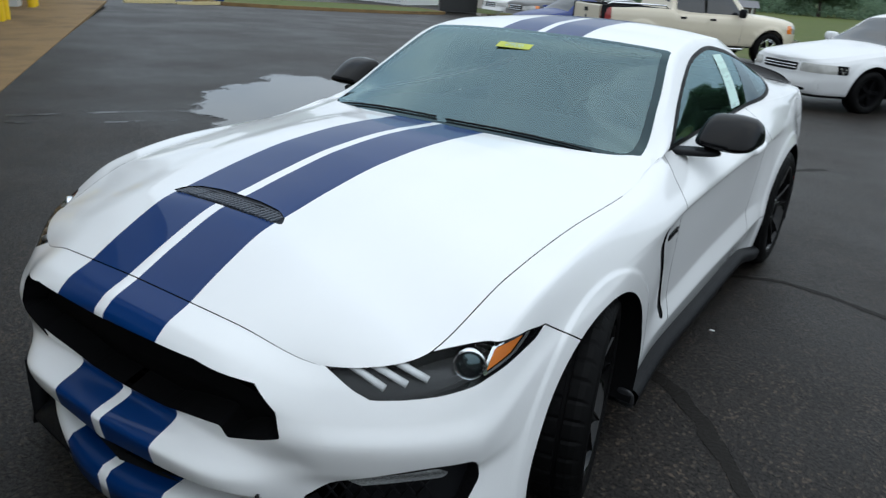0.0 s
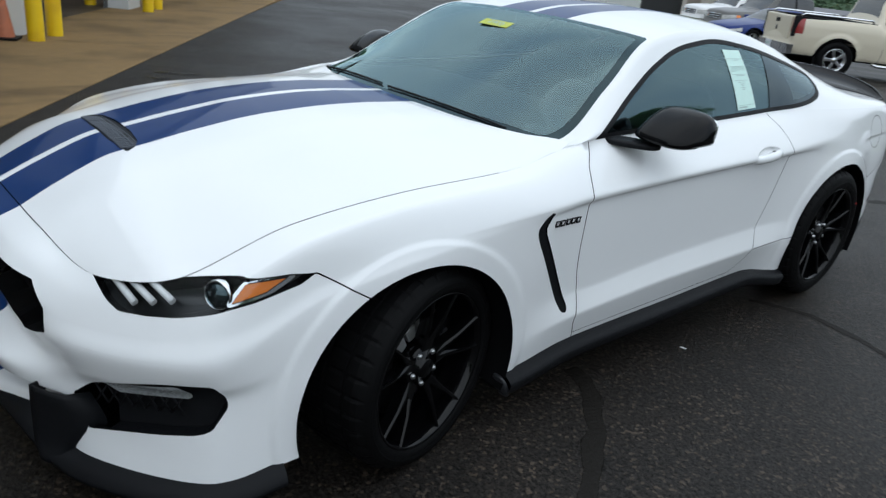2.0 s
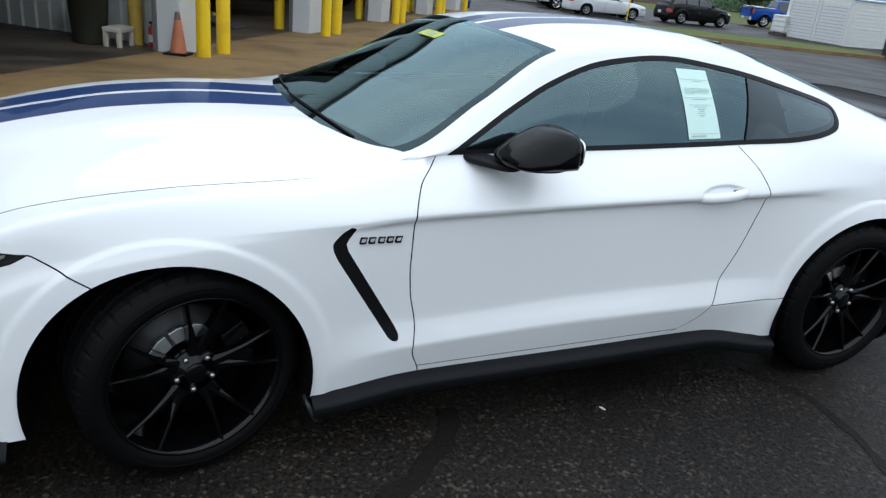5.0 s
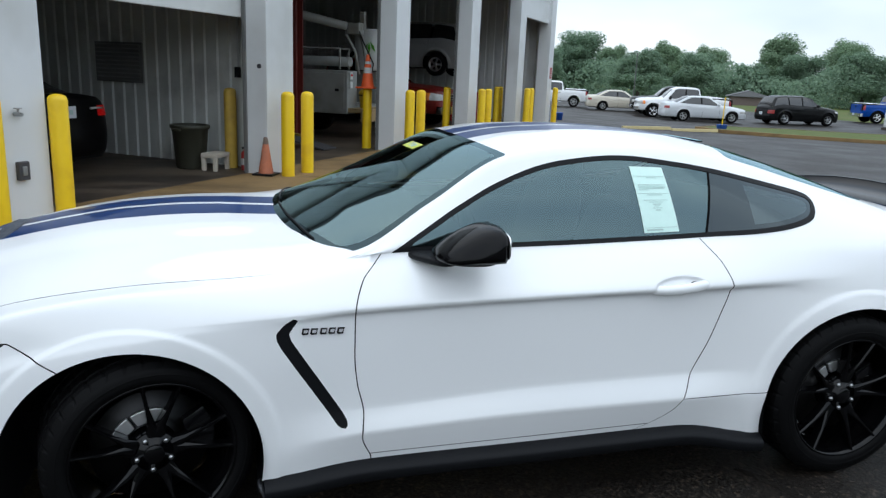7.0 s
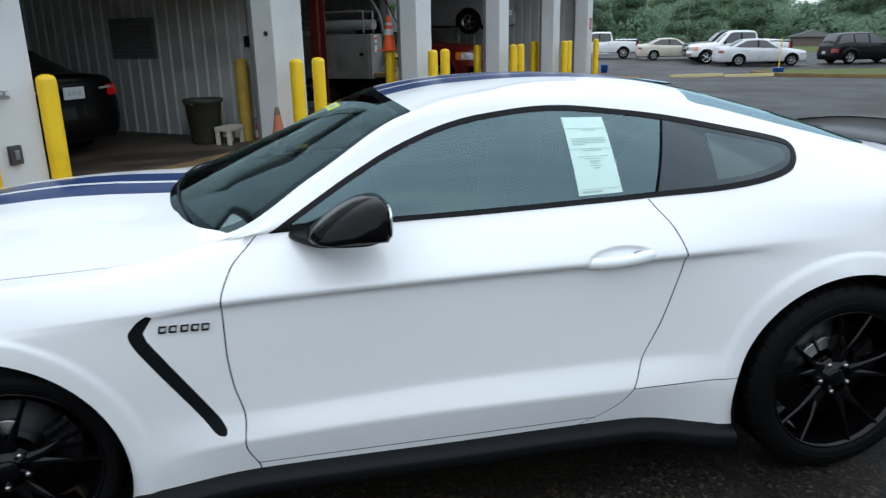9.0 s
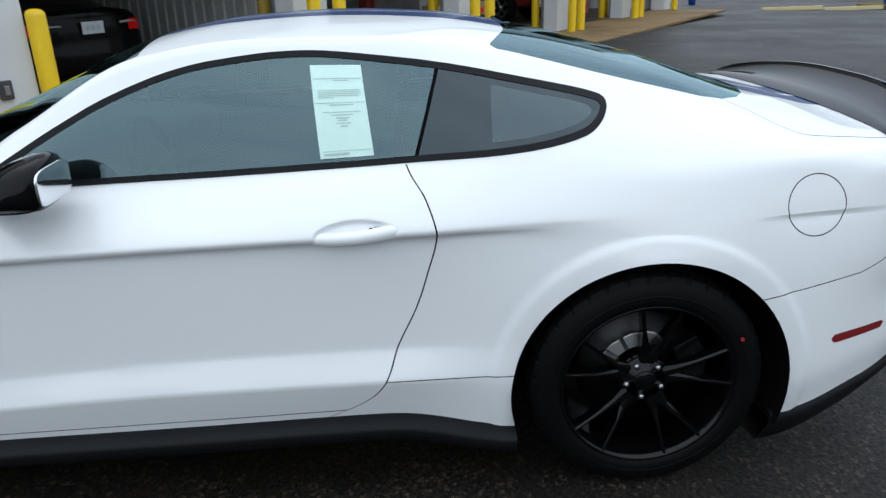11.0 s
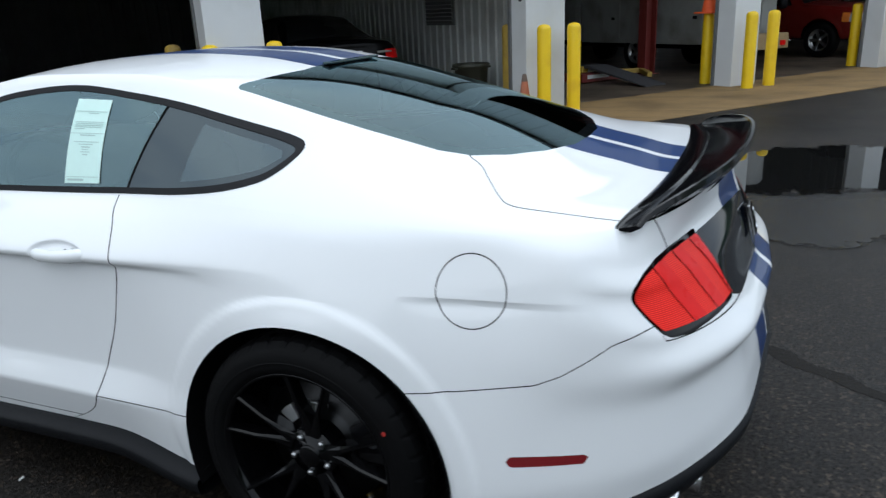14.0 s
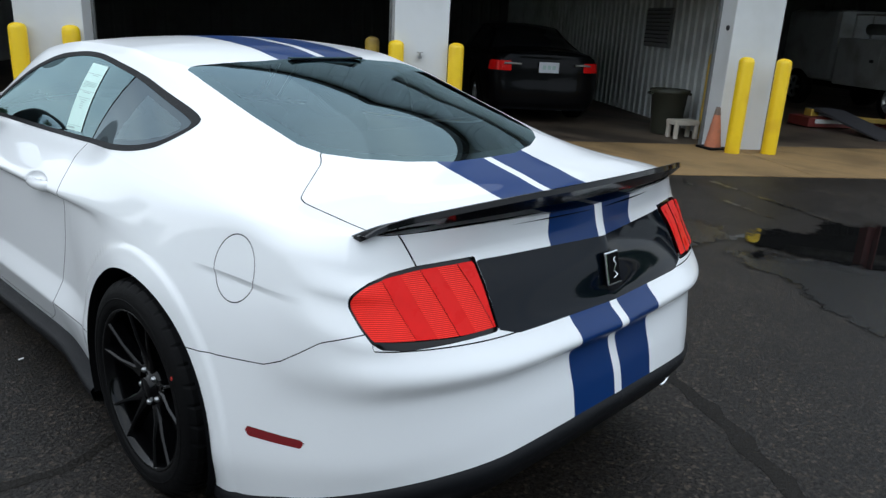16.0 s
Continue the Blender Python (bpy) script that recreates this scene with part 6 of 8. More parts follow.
for x, y in ((.03, -1.19), (-4.08, -1.0), (-8.25, -.93), (-12.4, -.95), (4.9, -1.2), (-12.9, -1.0)):
    ob = new("bollard", BOLL_IN if x > -1 else BOLL)
    ob.matrix_world = at_b(x, y, 0, x * 30)
    tagged(ob, "worn yellow steel bollard just inside a bay", "bollard", "bollards inside the bays")


# cones
M_LIP = mat("grimy_cone_tip", (.16, .12, .10), .8, vary=.3, scale=30)
def cone(m, h, material, label, bands):
    c = thing("traffic_cone", m, label, "traffic cone")
    bm = bmesh.new()
    box(bm, 0, 0, .015, h * .56, h * .56, .03, .008)
    part("base", bm, M_PLASTIC if not bands else material, c)
    bm = bmesh.new()
    lathe(bm, [(h * .20, .03), (h * .055, h - .02), (h * .045, h), (0, h)], None, 24)
    part("body", bm, material, c)
    if not bands:
        bm = bmesh.new()
        lathe(bm, [(h * .0775 + .002, h * .82), (h * .057, h - .018), (h * .046, h + .003), (0, h + .003)], None, 24)
        part("tip", bm, M_LIP, c, "grey worn tip")
    if bands:
        for z0, z1 in ((.45, .62), (.72, .80)):
            bm = bmesh.new()
            r = lambda z: h * (.20 - .145 * z) + .003
            lathe(bm, [(r(z0), h * z0), (r(z1), h * z1)], None, 24)
            part("reflective_band", bm, M_WHITEPL, c)
    return c


cone(at_b(.37, -.31, .01, 12), .55, M_OLDORANGE, "faded old orange traffic cone beside the pillar", False)
cone(at_b(-4.08, -1.0, 1.205, 5), .66, M_ORANGE, "bright orange traffic cone with white bands on a bollard", True)

# bin, stool, extinguisher
bin_ = thing("trash_can", at_b(.44, -1.62), "olive plastic trash can by the partition", "trash can")
bm = bmesh.new()
lathe(bm, [(0, .01), (.205, .01), (.215, .03), (.262, .60), (.29, .61), (.295, .66), (.278, .665), (.27, .64), (.25, .60), (.2, .05)], None, 36)
part("body", bm, M_OLIVE, bin_)
for s in (-1, 1):
    bm = bmesh.new()
    box(bm, s * .30, 0, .60, .05, .14, .035, .01)
    part("handle", bm, M_OLIVE, bin_)
stool = thing("step_stool", at_b(.37, -1.22, 0, 8), "small cream plastic step stool", "stool")
bm = bmesh.new()
box(bm, 0, 0, .235, .40, .26, .07, .018)
part("seat", bm, M_STOOL, stool)
for sx in (-1, 1):
    for sy in (-1, 1):
        bm = bmesh.new()
        box(bm, sx * .165, sy * .095, .105, .055, .06, .21, .012)
        part("leg", bm, M_STOOL, stool)
ext = thing("fire_extinguisher", at_b(.13, -.86), "red fire extinguisher standing by the door jamb", "fire extinguisher")
bm = bmesh.new()
lathe(bm, [(0, 0), (.055, 0), (.058, .02), (.058, .25), (.045, .29), (.02, .305), (.02, .33), (0, .33)], None, 20)
part("cylinder", bm, mat("red_enamel", (.42, .02, .02), .35, coat=.6), ext)
bm = bmesh.new()
lathe(bm, [(.059, .09), (.059, .19)], None, 20)
part("label", bm, M_WHITEPL, ext)
bm = bmesh.new()
box(bm, .02, 0, .35, .09, .02, .03, .006)
part("valve", bm, M_PLASTIC, ext)

# fittings on the walls
M_LOU = mat("louvre_grey", (.16, .165, .165), .6, vary=.15)
lou = thing("louvre_panel", at_b(-.135, -3.5, 1.53), "grey louvred metal panel on the partition", "vent")
bm = bmesh.new()
box(bm, .012, 0, 0, .04, 1.0, .64, .008)
part("frame", bm, M_LOU, lou)
for k in range(9):
    bm = bmesh.new()
    box(bm, 0, 0, 0, .03, .92, .05, .004, Matrix.Translation((.04, 0, -.26 + k * .065)) @ Matrix.Rotation(radians(35), 4, "Y"))
    part("slat", bm, M_LOU, lou)
swi = thing("switch_box", at_b(-.10, -1.12, 1.46), "small black switch box with its conduit", "switch")
bm = bmesh.new()
box(bm, .02, 0, 0, .06, .08, .16, .008)
part("box", bm, M_PLASTIC, swi)
bm = bmesh.new()
cyl(bm, (.01, 0, .08), (.01, 0, 1.9), .012, None, 8)
part("conduit", bm, M_STEEL, swi)
sens = thing("door_sensor", at_b(.352, -.41, 1.566), "round grey door sensor on the pillar", "sensor")
bm = bmesh.new()
lathe(bm, [(.034, 0), (.034, .015), (.026, .018), (.024, .010), (0, .010)], Matrix.Rotation(math.pi / 2, 4, "Y"), 20)
part("disc", bm, M_GREYPL, sens)
tap = thing("wall_hydrant", at_b(4.39, -.285, 1.04), "old steel tap on the pillar", "tap")
bm = bmesh.new()
cyl(bm, (0, 0, 0), (0, .10, 0), .022, .018, 12)
cyl(bm, (0, .05, .0), (0, .05, .05), .010, None, 8)
lathe(bm, [(.034, .05), (.04, .056), (.034, .062), (0, .062)], Matrix.Translation((0, .05, 0)), 12)
part("valve", bm, M_STEEL, tap)
ob_ = thing("outlet_box", at_b(4.37, -.285, .50), "dark weatherproof outlet box on the pillar", "outlet")
bm = bmesh.new()
box(bm, 0, .02, 0, .12, .05, .18, .01)
part("box", bm, M_FRAME, ob_)
bm = bmesh.new()
box(bm, 0, .048, 0, .05, .012, .09, .006)
part("cover", bm, M_STEEL, ob_)
sgn = thing("wall_sign", at_b(-16.05, -.235, 1.70), "small red and white notice on the end pillar", "sign")
bm = bmesh.new()
box(bm, 0, 0, 0, .26, .008, .36, .002)
part("plate", bm, mat("red_sign", (.35, .03, .03), .5), sgn)
for z, w in ((.10, .18), (.03, .14), (-.05, .18), (-.11, .10)):
    bm = bmesh.new()
    box(bm, 0, .006, z, w, .004, .025)
    part("text_bar", bm, M_WHITEPL, sgn)

# ---- parked vehicles ----
M_TINT = mat("dark_car_glass", (.012, .014, .016), .06, spec=.8)
M_PLATE = mat("plate_white", (.6, .62, .66), .5)
M_FARRED = mat("dull_red_lamp", (.26, .014, .013), .3, coat=.4)
M_HEADL = mat("lamp_glass", (.36, .36, .34), .12, coat=.8, vary=.35, scale=14)


def lacquer(name, c, metal=0.0, dark=False):
    return mat(name, c, .35, metal=metal, coat=.3 if dark else .5, spec=.12 if dark else .4)


def plain_wheel(R, half, material):
    """Tyre and rim meshes of a parked vehicle."""
    bm = bmesh.new()
    lathe(bm, [(R * .62, -half), (R * .9, -half - .01), (R, -half + .03), (R, half - .03), (R * .9, half + .008), (R * .66, half + .006), (R * .62, half - .02)], None, 32)
    me = bpy.data.meshes.new("tyre")
    bm.to_mesh(me)
    bm.free()
    me.materials.append(M_RUBBER)
    bm = bmesh.new()
    lathe(bm, [(R * .63, half - .01), (R * .60, half - .005), (R * .57, half - .05), (R * .5, half - .07)], None, 32)
    lathe(bm, [(R * .16, half - .055), (R * .15, half - .02), (0, half - .015)], None, 16)
    for k in range(5):
        a = 2 * math.pi * k / 5
        m = Matrix.Rotation(a, 4, "Z")
        box(bm, R * .35, 0, half - .035, R * .48, R * .17, .03, .006, m)
    rim = bpy.data.meshes.new("rim")
    bm.to_mesh(rim)
    bm.free()
    rim.materials.append(material)
    bm = bmesh.new()
    lathe(bm, [(R * .58, half - .09), (0, half - .09)], None, 24)
    back = bpy.data.meshes.new("hub_back")
    bm.to_mesh(back)
    bm.free()
    back.materials.append(M_DARK)
    return me, rim, back


SHAPES = {
    # size, wheels, middle line from nose to tail, shoulder line, tumblehome, glass corners (screen foot, roof front, roof rear, rear glass foot), door joints
    "sedan": dict(L=4.8, W=1.80, H=1.45, R=.32, ax=(-1.45, 1.32), mid=[(-2.40, .725), (-2.30, .785), (-1.7, .895), (-1.0, .985), (-.62, 1.19), (-.25, 1.385), (.15, 1.455), (.95, 1.43), (1.40, 1.27), (1.84, 1.085), (2.10, 1.065), (2.33, 1.04), (2.40, .95)],
                  belt=[(-2.40, .700), (-2.1, .725), (-1.7, .79), (-1.0, .880), (.3, .93), (1.5, .965), (2.4, .90)], lean=.27, glass=(-1.02, -.27, .98, 1.82), cuts=(-.72, .25, 1.18), lamp=.625),
    "sedan_tall": dict(L=4.82, W=1.83, H=1.48, R=.33, ax=(-1.42, 1.36), mid=[(-2.41, .68), (-2.30, .78), (-1.7, .93), (-1.0, 1.03), (-.60, 1.23), (-.18, 1.42), (.20, 1.48), (.80, 1.455), (1.25, 1.31), (1.72, 1.125), (2.05, 1.11), (2.34, 1.10), (2.41, 1.0)],
                       belt=[(-2.41, .62), (-1.7, .80), (-1.0, .91), (.3, .965), (1.5, 1.01), (2.41, .98)], lean=.30, glass=(-.98, -.20, .82, 1.70), cuts=(-.72, .22, 1.12), lamp=.70, plate=.86),
    "suv": dict(L=4.72, W=1.92, H=1.70, R=.36, ax=(-1.45, 1.38), mid=[(-2.36, .80), (-2.26, .93), (-1.7, 1.06), (-1.05, 1.14), (-.70, 1.36), (-.28, 1.62), (.15, 1.70), (1.4, 1.68), (1.90, 1.60), (2.10, 1.36), (2.24, 1.10), (2.33, .98), (2.36, .85)],
                belt=[(-2.36, .76), (-1.7, .93), (-1.0, 1.03), (.5, 1.09), (1.8, 1.14), (2.36, .84)], lean=.25, glass=(-1.03, -.30, 1.88, 2.20), cuts=(-.72, .22, 1.10), lamp=.82),
    "pickup": dict(L=5.70, W=1.98, H=1.90, R=.40, ax=(-1.86, 1.78), mid=[(-2.85, .98), (-2.76, 1.10), (-2.2, 1.19), (-1.35, 1.25), (-1.02, 1.50), (-.66, 1.80), (-.30, 1.90), (.55, 1.89), (.86, 1.82), (.95, 1.50), (1.00, 1.22), (1.02, 1.18)],
                   belt=[(-2.85, .95), (-2.2, 1.06), (-1.3, 1.13), (.9, 1.16), (1.0, 1.24), (2.85, 1.24)], lean=.23, glass=(-1.32, -.68, .84, .97), cuts=(-1.0, -.02, .80), lamp=.90),
    "coupe": dict(L=4.6, W=1.82, H=1.35, R=.32, ax=(-1.35, 1.25), mid=[(-2.30, .60), (-2.2, .69), (-1.5, .84), (-.80, .93), (-.42, 1.13), (0, 1.31), (.30, 1.35), (.70, 1.32), (1.05, 1.18), (1.48, 1.0), (1.9, .985), (2.24, .97), (2.30, .88)],
                  belt=[(-2.30, .55), (-1.5, .71), (-.8, .82), (.4, .88), (1.4, .92), (2.30, .84)], lean=.30, glass=(-.78, -.02, .70, 1.46), cuts=(-.55, .65), lamp=.60),
}


def parked(kind, m, paint, label, category, rim=None, group="parked vehicles"):
    """A parked vehicle with its front to local -y: one shell, cut into panels, glass and lamps."""
    S = SHAPES[kind]
    L, W, H, R = S["L"], S["W"] / 2, S["H"], S["R"]
    yf, yr = -L / 2, L / 2
    af, ar = S["ax"]
    truck = kind == "pickup"
    v = thing("parked_coupe" if kind == "coupe" else kind.split("_")[0], m, label, category, group)
    zb = .40 if truck else .22
    by, bz = zip(*S["belt"])
    # plan outline from the middle of the tail round to the middle of the nose
    st_y = [yr, yr - .012, yr - .07, yr - .24, yr - .60, ar, 0, af, yf + .75, yf + .42, yf + .17, yf + .05, yf]
    st_w = [0, .45, .80 if not truck else .90, .945 if not truck else .975, .985, 1, 1, 1, .985, .945, .82, .55, 0]
    u = np.linspace(0, 12, 190)
    plan = pchip(np.arange(13), np.stack([st_y, st_w], axis=-1), u)
    zs_ = pchip(by, bz, np.clip(plan[:, 0], by[0], by[-1]))
    rows = []
    tv = np.linspace(0, 1, 30)
    prof_x = pchip([0, .12, .32, .52, .74, .90, 1], [.90, .955, .985, 1.0, .995, .97, .925], tv)
    bulge = pchip([0, .15, .35, .6, .8, 1], [-.04, .02, .035, .01, 0, -.02], tv)
    P = np.zeros((30, len(u), 3))
    endness = np.clip((np.abs(plan[:, 0]) - (L / 2 - .25)) / .25, 0, 1)
    for k in range(30):
        P[k, :, 0] = W * plan[:, 1] * prof_x[k]
        P[k, :, 1] = plan[:, 0] + np.sign(plan[:, 0]) * endness * bulge[k]
        P[k, :, 2] = zb + (zs_ - zb) * tv[k]
    for ay in (af, ar):
        r_ = np.hypot(P[..., 1] - ay, P[..., 2] - R)
        P[..., 0] += .022 * np.clip((R * 1.45 - r_) / (R * .16), 0, 1) * (P[..., 0] > W * .7)
    sk = Skin()
    f = sk.grid(np.ascontiguousarray(P), np.zeros((*P.shape[:2], 2)))
    if np.mean(sk.n[:, 0]) < 0:
        sk.n *= -1
        f = [x[::-1] for x in f]
    _, f = sk.split(f, lambda p, q: np.minimum(np.hypot(p[:, 1] - af, p[:, 2] - R), np.hypot(p[:, 1] - ar, p[:, 2] - R)) - R * 1.2)
    zl, zt = S["lamp"], float(np.interp(yr, by, bz)) - (.17 if truck else .115)
    box_fn = lambda c, h: (lambda p, q: np.max(np.abs((p - np.array(c)) / np.array(h)), axis=1) - 1)
    lh = .10 if truck else .062
    lamp_f, f = sk.split(f, box_fn((W * .76, yf + .16, zl), (W * .30, .34, lh)))
    turn_f, lamp_f = sk.split(lamp_f, lambda p, q: (yf + .34) - p[:, 1])
    grille_f, f = sk.split(f, box_fn((0, yf, zl - .01), (W * .40, .30, .12 if truck else .058)))
    low_f, f = sk.split(f, box_fn((0, yf, zb + .10), (W * .62, .30, .055 if truck else .028)))
    tail_f, f = sk.split(f, box_fn((W * .88, yr - .07, zt - (.02 if truck else 0)), (W * (.20 if truck else .26), .16 if truck else .20, .17 if truck else (.070 if kind != "suv" else .10))))
    sill_f, f = sk.split(f, lambda p, q: p[:, 2] - (zb + .035))
    # joints of doors, bonnet and boot in the sides
    shell = [f]
    for c in S["cuts"]:
        nxt = []
        for g in shell:
            nxt += list(sk.gap(g, lambda p, q, c=c: np.where(np.abs(p[:, 0]) > W * .8, p[:, 1] - c - .10 * np.clip(p[:, 2] - .75, -1, 0) ** 2, 1), .005))
        shell = nxt
    part("body", sk.mesh("body", [x for g in shell for x in g], "both"), paint, v)
    part("sill", sk.mesh("sill", sill_f, "both"), M_PLASTIC, v)
    part("grille", sk.mesh("grille", grille_f, "both", -.012), M_PLASTIC, v)
    part("lower_grille", sk.mesh("lower_grille", low_f, "both", -.012), M_DARK, v)
    for side in ("none", "only"):
        part("headlamp", sk.mesh("headlamp", lamp_f, side, .002), M_HEADL, v)
        part("indicator", sk.mesh("indicator", turn_f, side, .002), M_AMBER if truck else M_HEADL, v)
        part("tail_lamp", sk.mesh("tail_lamp", tail_f, side, .006), M_RED if kind == "sedan_tall" else M_FARRED, v)
    # the upper shell: shoulder, roof rail, middle
    e = P[-1]
    o = np.argsort(e[:, 1])
    my, mz = zip(*S["mid"])
    y_end = my[-1]
    ly = np.linspace(yf + .004, y_end - .004, 150)
    ws, zsh = np.interp(ly, e[o, 1], e[o, 0]), np.interp(ly, e[o, 1], e[o, 2])
    zc = np.maximum(pchip(my, mz, ly), zsh + .004)
    hgt = zc - zsh
    g = np.clip((hgt - .10) / .34, 0, 1)
    g = g * g * (3 - 2 * g)
    xr = ws * (.90 - (S["lean"] - .06) * g)
    zr = zsh + hgt * (.50 + .42 * g)
    rows = []
    for t in np.linspace(0, 1, 11)[:-1]:
        rows.append((ws + (xr - ws) * t + .022 * np.sin(math.pi * t) * g, zsh + (zr - zsh) * t))
    for t in np.linspace(0, 1, 16):
        rows.append((xr * (1 - t), zc - (zc - zr) * (1 - t) ** 2.4))
    G = np.zeros((len(rows), len(ly), 3))
    for k, (x, z) in enumerate(rows):
        G[k, :, 0], G[k, :, 2] = x, z
        G[k, :, 1] = ly
    # nose and tail edges bow with the plan
    up = Skin()
    Q = np.stack(np.broadcast_arrays(ly[None, :], np.arange(len(rows))[:, None] / 10.0), axis=-1).astype(float)
    fu = up.grid(np.ascontiguousarray(G), Q)
    if np.mean(up.n[:, 2]) < 0:
        up.n *= -1
        fu = [x[::-1] for x in fu]
    foot, r0, r1, back = S["glass"]
    edge = lambda y: np.interp(y, ly, xr)
    scr_f, fu = up.split(fu, lambda p, q: np.where(q[:, 1] > .9, np.maximum.reduce([p[:, 0] - edge(p[:, 1]) + .035, foot + .04 - p[:, 1], p[:, 1] - r0 + .05]), 1))
    rear_f, fu = up.split(fu, lambda p, q: np.where(q[:, 1] > .9, np.maximum.reduce([p[:, 0] - edge(p[:, 1]) + .045, r1 + (.02 if truck else .06) - p[:, 1], p[:, 1] - back + (.01 if truck else .05)]), 1))
    zsill = lambda y: float(np.interp(y, ly, zsh)) + .045
    ztop = lambda y: float(np.interp(y, ly, zr)) - .045
    wf, wr_ = foot + .30, back - (.10 if kind in ("suv", "pickup") else .26)
    tf, tr_ = r0 + .12, r1 - (.02 if kind in ("suv", "pickup") else .10)
    ys_ = np.linspace(tf, tr_, 9)
    win = [(wf, zsill(wf))] + [(y, zsill(y)) for y in np.linspace(wf, wr_, 6)[1:-1]] + [(wr_, zsill(wr_) + .02)] + [(y, ztop(y)) for y in ys_[::-1]]
    win_f, fu = up.split(fu, lambda p, q: np.where(q[:, 1] < 1.02, sdpoly(p[:, 1], p[:, 2], win), 1))
    bon_f, fu = up.gap(fu, lambda p, q: p[:, 1] - foot, .006)
    if not truck:
        fu, boot_f = up.gap(fu, lambda p, q: p[:, 1] - back, .006)
        part("boot_lid", up.mesh("boot_lid", boot_f, "both"), paint, v)
    part("bonnet", up.mesh("bonnet", bon_f, "both"), paint, v)
    part("cabin", up.mesh("cabin", fu, "both"), paint, v)
    part("windscreen", up.mesh("windscreen", scr_f, "both", -.002), M_TINT, v)
    part("rear_window", up.mesh("rear_window", rear_f, "both", -.002), M_TINT, v)
    panes = []
    for c in (S["cuts"][1:2] if kind != "suv" else S["cuts"][1:3]):
        a_, win_f = up.split(win_f, lambda p, q, c=c: p[:, 1] - (c + .03))
        _, win_f = up.split(win_f, lambda p, q, c=c: p[:, 1] - (c + .10))
        panes.append(a_)
    for side in ("none", "only"):
        for g_ in panes + [win_f]:
            if g_:
                part("side_window", up.mesh("side_window", g_, side, -.002), M_TINT, v)
    # inside and below all is dark
    bm = bmesh.new()
    box(bm, 0, 0, (zb + .62) / 2, W * 1.66, L * .77, .62 - zb)
    part("underbody", bm, M_DARK, v)
    if truck:
        bm = bmesh.new()
        box(bm, 0, 1.94, .80, W * 1.72, 1.76, .05)
        for s in (-1, 1):
            box(bm, s * (W * .89), 1.94, 1.03, .07, 1.80, .44, .01)
        box(bm, 0, 1.03, 1.02, W * 1.70, .05, .44, .01)
        part("bed", bm, M_PLASTIC, v)
        bm = bmesh.new()
        box(bm, 0, yr - .015, .98, W * 1.56, .06, .50, .02)
        tg = part("tailgate", bm, paint, v)
        bm = bmesh.new()
        box(bm, 0, yr + .022, 1.10, .20, .02, .09, .008)
        part("handle", bm, M_PLASTIC, tg)
        bm = bmesh.new()
        lathe(bm, [(0, .004), (.05, .004), (.055, 0)], Matrix.Translation((0, yr + .018, .93)) @ Matrix.Rotation(radians(-90), 4, "X"), 20)
        part("badge", bm, M_FRAME, tg)
        for s in (-1, 1):
            bm = bmesh.new()
            tube(bm, [(s * (W - .02), -1.15, .40), (s * (W + .05), -1.05, .37), (s * (W + .05), .85, .37), (s * (W - .02), .95, .40)], .035, 8)
            part("step_bar", bm, M_CHROME, v)
            bm = bmesh.new()
            tube(bm, [(s * W * .88, 1.10, 1.26), (s * W * .88, 1.16, 1.31), (s * W * .88, 2.62, 1.31), (s * W * .88, 2.70, 1.26)], .022, 8)
            part("bed_rail", bm, M_CHROME, v)
        for y, s in ((yf, -1), (yr, 1)):
            bm = bmesh.new()
            n_ = 15
            for x0_, x1_ in zip(np.linspace(-1, 1, n_)[:-1], np.linspace(-1, 1, n_)[1:]):
                xm = (x0_ + x1_) / 2
                box(bm, xm * W * .93, y + s * (.05 - .12 * abs(xm) ** 4), .53, W * .93 * 2 / (n_ - 1) + .01, .14, .21, 0)
            bmesh.ops.remove_doubles(bm, verts=bm.verts[:], dist=.004)
            part("bumper", bm, M_CHROME, v)
    bars = 3 if truck else 2
    for k in range(bars):
        bm = bmesh.new()
        zz = zl - .01 + (k - (bars - 1) / 2) * (.075 if truck else .04)
        xs_ = np.linspace(-W * .38, W * .38, 9)
        pl_ = [float(np.interp(abs(x), P[int(len(tv) * .6), ::-1, 0][:60], P[int(len(tv) * .6), ::-1, 1][:60])) for x in xs_]
        tube(bm, [(x, y - .004, zz) for x, y in zip(xs_, pl_)], .013 if truck else .008, 6)
        part("grille_bar", bm, M_CHROME, v)
    for s in (1, -1):
        bm = bmesh.new()
        mz_ = float(np.interp(foot + .42, by, bz)) + .10
        blob(bm, Matrix.Translation((s * (W + .07), foot + .42, mz_)) @ Matrix.Diagonal((.12 if not truck else .13, .06, .075 if not truck else .11, 1)), .6, .6, 14, 8)
        part("wing_mirror", bm, M_PLASTIC if truck else paint, v)
        for c0, c1 in zip(S["cuts"], S["cuts"][1:]):
            yh = c1 - .13
            zh = float(np.interp(yh, by, bz)) - .10
            bm = bmesh.new()
            box(bm, s * (W * .985), yh, zh, .035, .16, .05 if truck else .032, .008)
            part("door_handle", bm, M_PLASTIC if truck else paint, v)
    pz = S.get("plate", zb + (.16 if truck else .40))
    bm = bmesh.new()
    box(bm, 0, yr + (.125 if truck else .035), pz, .31, .012, .155, .004)
    pl = part("number_plate", bm, M_PLATE, v)
    for dx in (-.075, .0, .075):
        bm = bmesh.new()
        box(bm, dx, yr + (.133 if truck else .043), pz, .05, .004, .06)
        part("plate_bar", bm, M_INK, pl)
